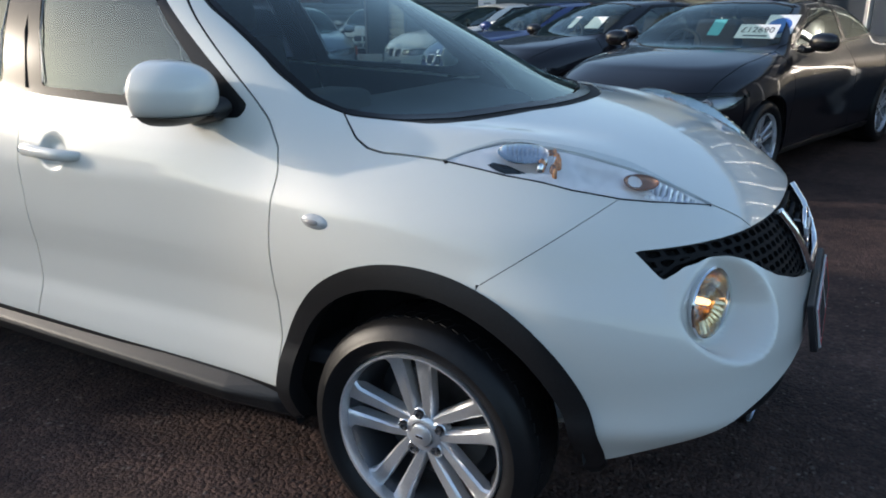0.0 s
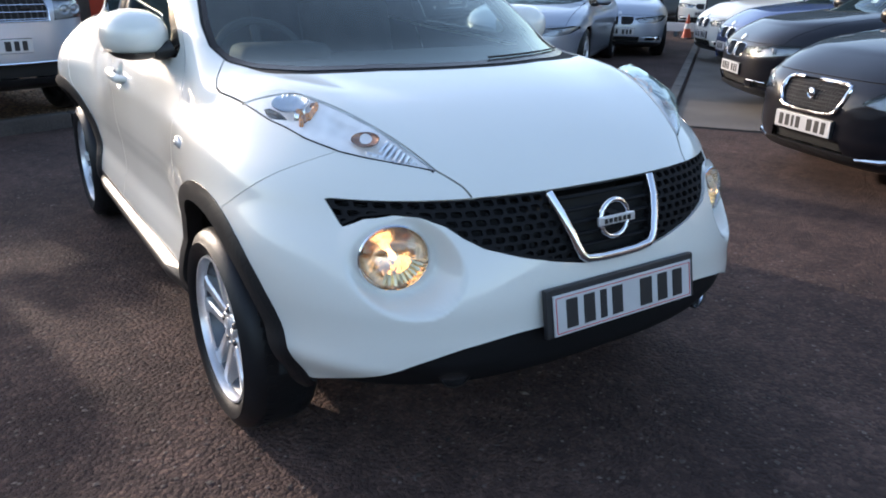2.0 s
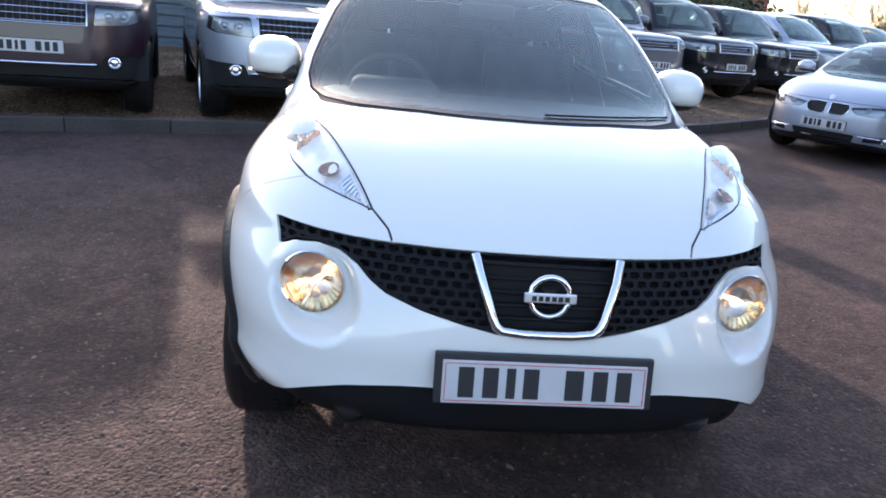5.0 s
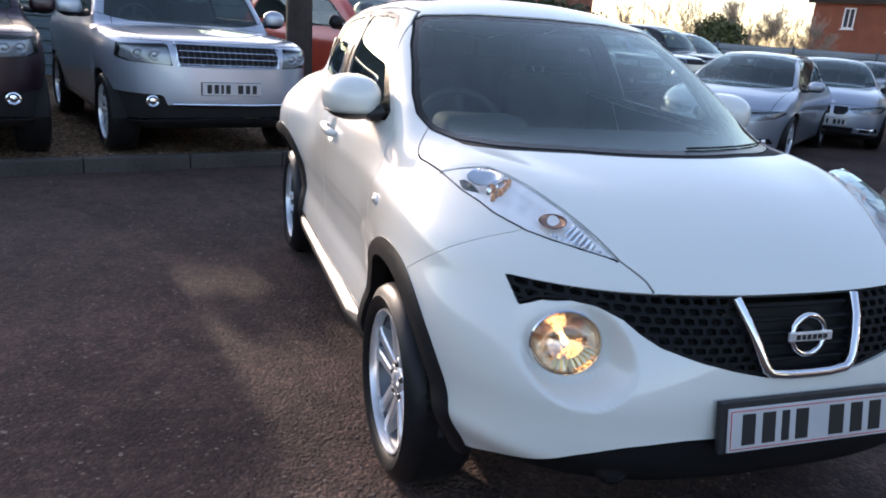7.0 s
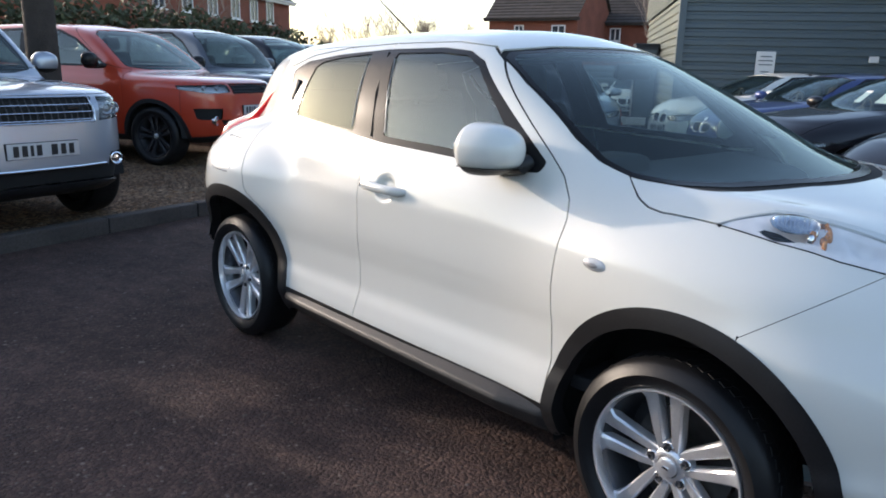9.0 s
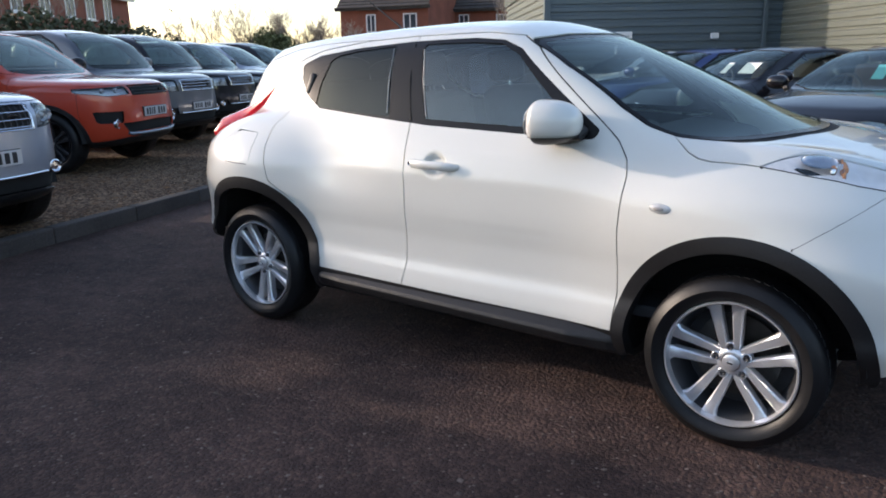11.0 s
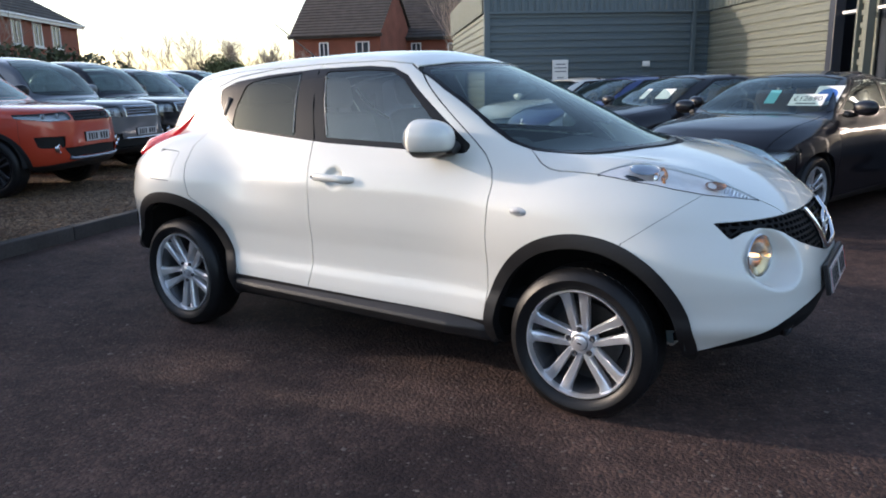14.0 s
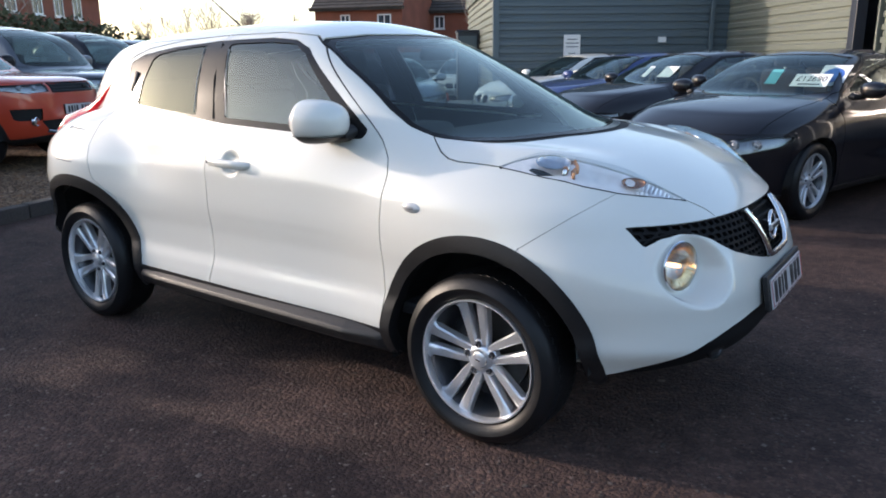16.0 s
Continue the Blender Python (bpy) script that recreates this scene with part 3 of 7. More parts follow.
def number_plate(parent, m, width=0.52, height=0.111, seed=1, surround=True, bars=(0.05, 0.05, 0.03, 0.05, 0, 0.06, 0.05, 0.05)):
    """White plate, dark surround, plain bars for its characters. Faces +x of m."""
    p = new("number_plate")
    p.parent, p.matrix_basis = parent, m
    p["label"] = "white number plate in a dark surround"
    if surround:
        part("plate_surround", box(0.018, width + 0.036, height + 0.022, pose(-0.010, 0, 0.006), 0.004), PLATE_DARK, p, "dark plastic surround")
    part("plate", box(0.006, width, height, pose(0.003, 0, 0), 0.002), PLATE_WHITE, p)
    if surround:
        bm = bmesh.new()
        for s in (-1, 1):
            box(0.002, width - 0.016, 0.0015, pose(0.0065, 0, s * (height / 2 - 0.007)), bm=bm)
            box(0.002, 0.0015, height - 0.015, pose(0.0065, s * (width / 2 - 0.007), 0), bm=bm)
        part("border_line", bm, RED_LENS, p)
    y = -sum(b if b else 0.033 for b in bars) * 0.5 - (len(bars) - 1) * 0.0055
    for b in bars:
        if b:
            part("plate_bar", box(0.0025, b * 0.78 * width / 0.52, 0.079 * height / 0.111, pose(0.0068, (y + b / 2) * width / 0.52, 0), 0.001), PLATE_DARK, p)
        y += (b if b else 0.033) + 0.011
    return p


def sill_step(car, sd):
    """Moulded plastic step along the sill, with a sloping top ledge."""
    bm = bmesh.new()
    prof = ((0.790, 0.350), (0.814, 0.348), (0.846, 0.318), (0.852, 0.303), (0.840, 0.270), (0.820, 0.255), (0.780, 0.250))
    rows = []
    for x, k, up in ((-0.40, 0.0, 0.0), (-0.47, 0.45, 0.0), (-0.64, 1.0, 0.003), (-1.25, 1.0, 0.010), (-1.90, 1.0, 0.018), (-2.04, 0.8, 0.020), (-2.12, 0.0, 0.020)):
        rows.append([bm.verts.new((x, sd * (0.79 + (y - 0.79) * (0.25 + 0.75 * k)), z + up)) for y, z in prof])
    for a, b in zip(rows, rows[1:]):
        for i in range(len(prof) - 1):
            bm.faces.new((a[i], a[i + 1], b[i + 1], b[i]))
    bm.faces.new(rows[0])
    bm.faces.new(rows[-1])
    bmesh.ops.bevel(bm, geom=[e for e in bm.edges if len(e.link_faces) == 2], offset=0.003, segments=1, affect="EDGES")
    part("sill_step", bm, PLASTIC, car, "grey-black plastic sill step")


def build_crossover():
    S = JUKE
    car = empty("white_crossover", Matrix.Diagonal((1, 1.03, 1, 1)), "pearl white compact crossover car with black arch trims, headlamps lit", "car")
    sh = Shell(S, 34, 250, 150, 190)
    X, A, Z = (lambda c: c[:, 0]), (lambda c: c[:, 1]), (lambda c: c[:, 2])
    sidey = lambda c: c[:, 1] > 0.5
    # wheel openings and trims
    sh.take("hole", disc(*ARCH_F, 0.400, "xz"), sidey)
    sh.take("hole", disc(*ARCH_R, 0.420, "xz"), sidey)
    sh.take("arch_f", disc(*ARCH_F, 0.457, "xz"), lambda c: sidey(c) & (Z(c) > np.where(X(c) > 0.0, 0.33, 0.26)), 0.0)
    sh.take("arch_r", disc(*ARCH_R, 0.478, "xz"), lambda c: sidey(c) & (Z(c) > np.where(X(c) < -2.53, 0.42, 0.26)), 0.0)
    sill = lambda P: P[:, 2] - (0.352 - 0.014 * (P[:, 0] + 0.47))
    sh.take("sill", sill, lambda c: (X(c) < -0.3) & (X(c) > -2.2) & (A(c) > 0.6), 0.0)
    edge = curve((0.0, 0.530), (0.30, 0.528), (0.45, 0.512), (0.56, 0.476), (0.66, 0.415), (0.735, 0.345), (0.85, 0.28))
    sh.take("valance", lambda P: P[:, 2] - edge(P[:, 1]), lambda c: X(c) > 0.3, 0.0)
    sh.take("rear_valance", lambda P: P[:, 2] - 0.38 - 0.1 * (P[:, 0] + 2.9), lambda c: X(c) < -2.85, 0.0)
    # grille, lamps
    grille = poly([(-0.2, 0.668), (0.11, 0.669), (0.20, 0.688), (0.30, 0.714), (0.39, 0.744), (0.430, 0.768), (0.462, 0.795), (0.505, 0.813), (0.56, 0.820), (0.62, 0.810), (0.662, 0.786), (0.679, 0.849), (0.389, 0.853), (0.175, 0.850), (-0.2, 0.850)], "az")
    sh.take("grille", grille, lambda c: X(c) > 0.35, 0.0)
    sh.take("lamp", lambda P: np.hypot((P[:, 1] - 0.566) / 0.97, P[:, 2] - 0.715) - 0.080, lambda c: X(c) > 0.35, 0.0)
    head = poly([(0.018, 0.714), (0.128, 0.617), (0.222, 0.578), (0.364, 0.524), (0.59, 0.436), (0.533, 0.505), (0.476, 0.562), (0.42, 0.605), (0.317, 0.657), (0.172, 0.694), (0.092, 0.705)], "xa")
    sh.take("head", head, lambda c: (Z(c) > 0.86) & (X(c) > -0.1), 0.0010)
    # glass
    screen = poly([(-0.2, 1.100), (0.30, 1.099), (0.50, 1.092), (0.61, 1.094), (0.652, 1.105), (0.668, 1.14), (0.660, 1.20), (0.602, 1.36), (0.547, 1.45), (0.51, 1.470), (0.30, 1.489), (-0.2, 1.497)], "az", 0.006)
    sh.take("screen", screen, lambda c: (X(c) > -1.05) & (X(c) < 0.2) & (Z(c) > 1.07), 0.004)
    inner = poly([(-0.2, 1.112), (0.30, 1.111), (0.50, 1.104), (0.60, 1.107), (0.636, 1.120), (0.649, 1.15), (0.638, 1.21), (0.584, 1.36), (0.532, 1.44), (0.50, 1.458), (0.30, 1.474), (-0.2, 1.481)], "az", 0.006)
    sh.take("glass", inner, None, 0.0, ("screen",))
    dlo = poly([(-2.315, 1.372), (-2.20, 1.412), (-1.95, 1.443), (-1.60, 1.467), (-1.25, 1.474), (-1.10, 1.462), (-1.00, 1.425), (-0.585, 1.115), (-0.60, 1.096), (-0.68, 1.091), (-0.90, 1.104), (-1.40, 1.122), (-1.80, 1.152), (-2.12, 1.178), (-2.22, 1.235), (-2.29, 1.31)], "xz", 0.012)
    sideq = lambda c: (A(c) > 0.45) & (Z(c) > 1.05)
    sh.take("dlo", dlo, sideq, 0.0)
    sh.take("rglass", poly([(-2.145, 1.186), (-1.645, 1.153), (-1.695, 1.450), (-1.93, 1.432), (-2.06, 1.412), (-2.10, 1.39), (-2.135, 1.28)], "xz", 0.012), sideq, 0.0, ("dlo",))
    sh.take("fglass", poly([(-1.412, 1.147), (-0.90, 1.131), (-0.74, 1.128), (-0.71, 1.145), (-1.01, 1.408), (-1.10, 1.448), (-1.25, 1.458), (-1.50, 1.455), (-1.505, 1.44)], "xz", 0.010), sideq, 0.0, ("dlo",))
    # panels
    bonnet = poly([(0.9, -0.3), (0.9, 0.30), (0.648, 0.389), (0.59, 0.430), (0.364, 0.518), (0.222, 0.572), (0.128, 0.612), (0.018, 0.713), (-0.07, 0.722), (-0.14, 0.728), (-0.19, 0.724), (-0.235, 0.709), (-0.272, 0.684), (-0.31, 0.655), (-0.45, 0.55), (-0.45, -0.3)], "xa")
    sh.take("bonnet", both(bonnet, lambda P: 0.851 - P[:, 2]), lambda c: X(c) > -0.5, 0.0025)
    seam = lambda P: np.where(P[:, 2] > 0.768, 0.170 + (P[:, 2] - 0.768) * 1.38, 0.170) - P[:, 0]
    sh.take("bumper", seam, lambda c: X(c) > 0.1, 0.0016)
    door_f = poly([(-0.462, 0.30), (-0.445, 0.50), (-0.447, 0.75), (-0.438, 0.90), (-0.433, 0.96), (-0.445, 1.02), (-0.49, 1.085), (-0.56, 1.145), (-0.93, 1.44), (-1.03, 1.490), (-1.20, 1.508), (-1.575, 1.503), (-1.54, 1.30), (-1.497, 1.12), (-1.485, 0.80), (-1.495, 0.45), (-1.53, 0.30)], "xz")
    sh.take("door_f", door_f, lambda c: (A(c) > 0.4) & (Z(c) > 0.3), 0.0025)
    door_r = poly([(-1.53, 0.30), (-1.495, 0.45), (-1.485, 0.80), (-1.497, 1.12), (-1.54, 1.30), (-1.575, 1.503), (-1.90, 1.488), (-2.20, 1.450), (-2.37, 1.395), (-2.375, 1.30), (-2.33, 1.19), (-2.40, 1.075), (-2.395, 0.98), (-2.35, 0.80), (-2.2, 0.70), (-2.0, 0.30)], "xz")
    sh.take("door_r", door_r, lambda c: (A(c) > 0.4) & (Z(c) > 0.3), 0.0025)
    sh.take("flap", poly([(-2.66, 0.900), (-2.49, 0.895), (-2.50, 1.025), (-2.64, 1.03)], "xz", 0.015), sidey, 0.0018)
    sh.take("roof", poly([(-0.80, -0.3), (-0.80, 0.50), (-0.97, 0.528), (-1.2, 0.55), (-1.8, 0.55), (-2.35, 0.515), (-2.80, 0.44), (-2.80, -0.3)], "xa"), lambda c: Z(c) > 1.38, 0.0022)
    sh.take("tailgate", poly([(-0.3, 0.62), (0.52, 0.62), (0.50, 1.0), (0.52, 1.2), (0.40, 1.43), (-0.3, 1.46)], "az"), lambda c: X(c) < -2.72, 0.002)
    sh.take("rear_bumper", lambda P: np.maximum(P[:, 2] - 0.94, P[:, 0] + 2.90), lambda c: Z(c) > 0.3, 0.0016)
    sh.take("floor", lambda P: P[:, 2] - 0.29, lambda c: A(c) < 0.78)
    sh.take("wing", lambda P: -0.72 - P[:, 0], lambda c: Z(c) < 1.16)
    # meshes
    sh.panel("bonnet", ["bonnet"], WHITE, car, label="pearl white bonnet")
    sh.panel("front_bumper", ["bumper"], WHITE, car, label="pearl white front bumper")
    sh.panel("rear_bumper", ["rear_bumper"], WHITE, car)
    sh.panel("roof", ["roof"], WHITE, car)
    sh.panel("tailgate", ["tailgate"], WHITE, car)
    sh.panel("body_frame", ["body"], WHITE, car)
    sh.panel("panel_gap", ["seam"], SEAM, car, lift=-0.006, flange=0.0, label="dark panel gap")
    sh.panel("underbody", ["floor"], CABIN, car, flange=0.0, label="dark underbody")
    sh.panel("windscreen", ["glass"], WINDSCREEN, car, label="curved windscreen", lift=-0.003, flange=0.0)
    sh.panel("screen_border", ["screen"], GLOSS_BLACK, car, label="black windscreen border", lift=-0.003, flange=0.004)
    sh.panel("front_valance", ["valance"], GRILLE, car, label="black plastic lower valance", lift=-0.022, flange=0.03)
    sh.panel("rear_valance", ["rear_valance"], PLASTIC, car, lift=-0.01)
    for sd in (-1, 1):
        sh.panel("front_wing", ["wing"], WHITE, car, side=sd)
        d = sh.panel("front_door", ["door_f"], WHITE, car, side=sd)
        e = sh.panel("rear_door", ["door_r"], WHITE, car, side=sd)
        sh.panel("window_frame", ["dlo"], GLOSS_BLACK, car, side=sd, label="gloss black window surround", lift=-0.002, flange=0.006)
        sh.panel("door_window", ["fglass"], SIDE_GLASS, car, side=sd, label="front door glass", lift=-0.006, flange=0.004)
        sh.panel("rear_window", ["rglass"], TINTED, car, side=sd, label="dark privacy glass", lift=-0.006, flange=0.004)
        # the grey strips stand for bright reflections down the gloss pillar
        for nm, mt, rr, lab, pts in (("glass_edge", REFLECTION_GREY, 0.0028, "pale strip standing for a reflection along the glass edge", ((-1.648, 1.156), (-1.672, 1.30), (-1.697, 1.448))),
                                     ("door_gap", SEAM, 0.004, "", ((-1.497, 1.13), (-1.54, 1.30), (-1.575, 1.466))),
                                     ("glass_edge", REFLECTION_GREY, 0.0028, "pale strip standing for a reflection along the glass edge", ((-1.414, 1.149), (-1.462, 1.30), (-1.506, 1.440)))):
            yy = surface_y(S, [p[0] for p in pts], [p[1] for p in pts])
            part(nm, tube([(p[0], float(y) * sd, p[1]) for p, y in zip(pts, yy)], rr, 6), mt, car, lab, smooth=True)
        sh.panel("fuel_flap" if sd < 0 else "quarter_panel", ["flap"], WHITE, car, side=sd)
        line = ((-3.07, 0.985), (-3.00, 1.035), (-2.92, 1.070), (-2.82, 1.115), (-2.72, 1.175), (-2.62, 1.245), (-2.52, 1.305))
        ys = [float(v) for v in surface_y(S, [min(max(p[0], -2.95), -2.5) for p in line], [p[1] for p in line])]
        ys[0] -= 0.10
        ys[1] -= 0.045
        part("tail_lamp", tube([(p[0], (y - 0.022) * sd, p[1]) for p, y in zip(line, ys)], [0.040, 0.058, 0.060, 0.050, 0.038, 0.026, 0.010], 16), RED_LENS, car, "red boomerang tail lamp", smooth=True)
        for lab, (cx, cz), r1 in (("arch_f", ARCH_F, 0.457), ("arch_r", ARCH_R, 0.478)):
            width = 0.057 if lab == "arch_f" else 0.058
            swell = lambda V, cx=cx, cz=cz, r1=r1, width=width: 0.002 + 0.036 * np.sin(math.pi * np.clip((r1 - np.hypot(V[:, 0] - cx, V[:, 2] - cz)) / (width * 2.1), 0, 1)) ** 0.7 * np.clip(1.15 - 0.85 * (r1 - np.hypot(V[:, 0] - cx, V[:, 2] - cz)) / width, 0, 1)
            sh.panel("arch_trim", [lab], PLASTIC, car, side=sd, label="black plastic wheel arch trim", lift=swell, flange=0.05)
            bm = bmesh.new()
            rows = []
            g0, g1 = (0.06, math.pi + 0.25) if lab == "arch_f" else (-0.25, math.pi - 0.30)
            for y in (0.80, 0.52):
                rows.append([bm.verts.new((cx + math.cos(g0 + (g1 - g0) * k / 28) * 0.425, y * sd, cz + math.sin(g0 + (g1 - g0) * k / 28) * 0.425)) for k in range(29)])
            for k in range(28):
                bm.faces.new((rows[0][k], rows[0][k + 1], rows[1][k + 1], rows[1][k]))
            bm.faces.new(rows[1])
            part("wheel_liner", bm, SEAM, car)
        sh.panel("sill_trim", ["sill"], PLASTIC, car, side=sd, label="black plastic sill trim", lift=0.002, flange=0.03)
        sill_step(car, sd)
        deep = lambda V: np.clip(-head(np.stack([V[:, 0], np.abs(V[:, 1]), V[:, 2]], 1)) / 0.035, 0, 1)
        dome_up = lambda V: np.sin(math.pi / 2 * np.clip(deep(V) * 1.15, 0, 1)) * 0.037 * np.clip((0.60 - V[:, 0]) / 0.2, 0, 1)
        sh.panel("headlamp_lens", ["head"], CLEAR, car, side=sd, label="clear boomerang lamp lens", lift=lambda V: 0.004 + dome_up(V), flange=0.01)
        sh.panel("headlamp_tray", ["head"], LAMP_TRAY, car, side=sd, label="chromed lamp interior", lift=lambda V: -0.002 + 0.5 * dome_up(V) - deep(V) * (0.030 + 0.013 * np.sin(V[:, 0] * 38 + 1.2) + 0.008 * np.sin(V[:, 1] * 80)), flange=0.0)
        for nm, edge_pts, rr in (("lamp_gasket", ((0.018, 0.714), (0.092, 0.706), (0.172, 0.695), (0.251, 0.674), (0.317, 0.657), (0.373, 0.632), (0.42, 0.607), (0.476, 0.564), (0.533, 0.507), (0.588, 0.437)), 0.0020), ("lamp_gasket", ((0.022, 0.711), (0.078, 0.658), (0.128, 0.617), (0.222, 0.577), (0.364, 0.523), (0.476, 0.480), (0.588, 0.436)), 0.0016)):
            zs = [float(v) + 0.001 for v in surface_z(S, [p[0] for p in edge_pts], [p[1] for p in edge_pts])]
            part(nm, tube([(p[0], p[1] * sd, z) for p, z in zip(edge_pts, zs)], rr, 6), GLOSS_BLACK if rr > 0.0018 else MARKER, car, "thin lamp seal", smooth=True)
        pts = [(0.042, 0.688), (0.102, 0.682), (0.162, 0.672), (0.212, 0.660)]
        zs = [float(v) - 0.016 for v in surface_z(S, [p[0] for p in pts], [p[1] for p in pts])]
        part("lamp_bezel", tube([(p[0], p[1] * sd, z) for p, z in zip(pts, zs)], [0.006, 0.016, 0.018, 0.006], 8), GLOSS_BLACK, car, "dark inner bezel", smooth=True)
        # bowls inside the lamp, then the beads for its glints
        for x, y, r, mt, lab, facets in ((0.190, 0.640, 0.050, CELL, "chrome bowl with fine lines", 36), (0.446, 0.549, 0.034, DEEP_AMBER, "dark amber bowl", 28)):
            z = float(surface_z(S, [x], [y])[0]) + 0.017
            m = Matrix.Translation((x, y * sd, z)) @ Matrix.Rotation(radians(-24 * sd), 4, "X") @ Matrix.Rotation(radians(14), 4, "Y") @ Matrix.Rotation(radians(-22 * sd), 4, "Z") @ Matrix.Diagonal((1.2, 0.80, 1, 1))
            part("lamp_bowl", lathe([(0.0, r), (-0.006, r * 0.93), (-0.012, r * 0.72), (-0.016, r * 0.40), (-0.017, 0.0005)], facets, "z", m=m), mt, car, lab, smooth=True)
            if mt is CELL:
                for k in range(-4, 5):
                    w = 0.042 * math.sqrt(1 - (k / 5.2) ** 2)
                    part("lamp_line", tube([m @ Vector((k * 0.0085, q * w, -0.011 + 0.009 * q * q + 0.007 * (k / 5) ** 2)) for q in (-1, -0.4, 0.4, 1)], 0.0016, 5), CHROME, car, smooth=True)
        # amber and chrome beads modelled in place of glints on the amber bulbs
        glint = random.Random(41)
        for k in range(13):
            x, y = 0.232 + glint.uniform(0, 0.045), 0.592 + 0.052 * k / 12
            r = glint.uniform(0.005, 0.011)
            z = float(surface_z(S, [x], [y])[0]) + 0.010 - 0.004 * (k % 2)
            bm = lathe([(-0.016, r), (0.0, r * 0.95), (0.006, r * 0.6), (0.008, 0.001)], 12, "z", m=Matrix.Translation((x, y * sd, z)))
            part("lamp_bulb", bm, (AMBER, DEEP_AMBER, AMBER, CHROME)[k % 4], car, smooth=True)
        for k in range(9):
            x = 0.462 + k * 0.0125
            a0, a1 = np.interp(x, [0.35, 0.590], [0.530, 0.442]), np.interp(x, [0.41, 0.47, 0.53, 0.590], [0.597, 0.555, 0.498, 0.440])
            if a1 - a0 < 0.008:
                continue
            aa = [a0 + 0.004, (a0 + a1) / 2, a1 - 0.004]
            zs = [float(v) - 0.020 * (1 - abs(q)) - 0.004 for v, q in zip(surface_z(S, [x] * 3, aa), (-1, 0, 1))]
            part("lamp_flute", tube([(x, a * sd, z) for a, z in zip(aa, zs)], 0.0058, 6), (FLUTE, ALLOY)[k % 2], car, smooth=True)
        # round lamp
        c = Vector((0.618, 0.566 * sd, 0.715))
        tilt = Matrix.Translation(c) @ Matrix.Rotation(radians(18 * sd), 4, "Z") @ Matrix.Rotation(radians(-4), 4, "Y") @ Matrix.Diagonal((1.05, 1.0, 0.96, 1))
        bm = lathe([(0.004, 0.084), (0.015, 0.082), (0.028, 0.068), (0.036, 0.046), (0.040, 0.02), (0.041, 0.0005)], 48, "x", m=tilt)
        lamp = part("headlamp", bm, CLEAR, car, "round lit headlamp with a clear domed glass", smooth=True)
        bm = lathe([(0.010, 0.083), (-0.012, 0.080), (-0.035, 0.060), (-0.050, 0.035), (-0.055, 0.015), (-0.055, 0.0005)], 40, "x", m=tilt)
        part("reflector", bm, LAMP_BOWL, lamp, "uneven chrome reflector", smooth=True)
        bm = bmesh.new()
        for k in range(9):
            an = radians(250 + k * 90 / 8)
            tube([tilt @ Vector((0.006 - 0.030 * (1 - q), math.cos(an) * 0.080 * q, math.sin(an) * 0.080 * q)) for q in (0.62, 0.82, 0.97)], [0.0055, 0.0075, 0.0065], 6, bm=bm)
        part("reflector_flutes", bm, WARM_REFLECTOR, lamp, "warm golden fluted lower reflector", smooth=True)
        bm = lathe([(-0.05, 0.006), (-0.01, 0.009), (0.008, 0.007), (0.012, 0.0005)], 12, "x", m=tilt)
        part("bulb", bm, BULB, lamp, "glowing warm bulb", smooth=True)
        bm = lathe([(0.0, 0.0835), (0.012, 0.088), (0.016, 0.0845), (0.010, 0.082)], 48, "x", m=tilt, closed=True)
        part("lamp_ring", bm, CHROME, lamp, smooth=True)
        for xw in (0.0, -2.52):
            wheel(car, Matrix.Translation((xw, 0.742 * sd, 0.322)) @ Matrix.Rotation(0 if sd < 0 else math.pi, 4, "Z") @ Matrix.Rotation(radians(44 if xw else 0), 4, "Y"))
    return car, sh


crossover, crossover_shell = build_crossover()


# ---- fittings of the crossover ----
def strip(S, pts, radius, off=0.0, mirror=True, sides=8, squash=1.0, name="strip", mat=None, parent=None, label=""):
    """A bar laid on the nose through points (y, z)."""
    ys = [p[0] for p in pts] + ([-p[0] for p in pts[::-1] if abs(p[0]) > 1e-6] if mirror else [])
    zs = [p[1] for p in pts] + ([p[1] for p in pts[::-1] if abs(p[0]) > 1e-6] if mirror else [])
    xs = surface_x(S, np.abs(ys), zs) + off
    return part(name, tube(list(zip(xs, ys, zs)), radius, sides, squash=squash), mat, parent, label, smooth=True)


def front_patch(S, a0, a1, z0, z1, na, nz, back):
    """A fine sheet over the nose, set back behind its surface."""
    p = Shell(S, 0, 0, 0, 0)
    p.shape = (na + 1, nz + 1)
    a, z = np.meshgrid(np.linspace(a0, a1, na + 1), np.linspace(z0, z1, nz + 1), indexing="ij")
    x = surface_x(S, a, z) - back
    p.V = np.stack([x, a.ravel(), z.ravel()], 1)
    G = p.V.reshape(na + 1, nz + 1, 3)
    n = np.cross(np.gradient(G, axis=0), np.gradient(G, axis=1))
    p.N = (n / np.linalg.norm(n, axis=2, keepdims=True)).reshape(-1, 3)
    i, j = np.meshgrid(np.arange(na), np.arange(nz), indexing="ij")
    b = (i * (nz + 1) + j).ravel()
    p.F = np.full((len(b), 9), -1, dtype=np.int64)
    p.F[:, :4] = np.stack([b, b + nz + 1, b + nz + 2, b + 1], 1)
    p.lab = np.array(["body"] * len(b), dtype=object)
    return p


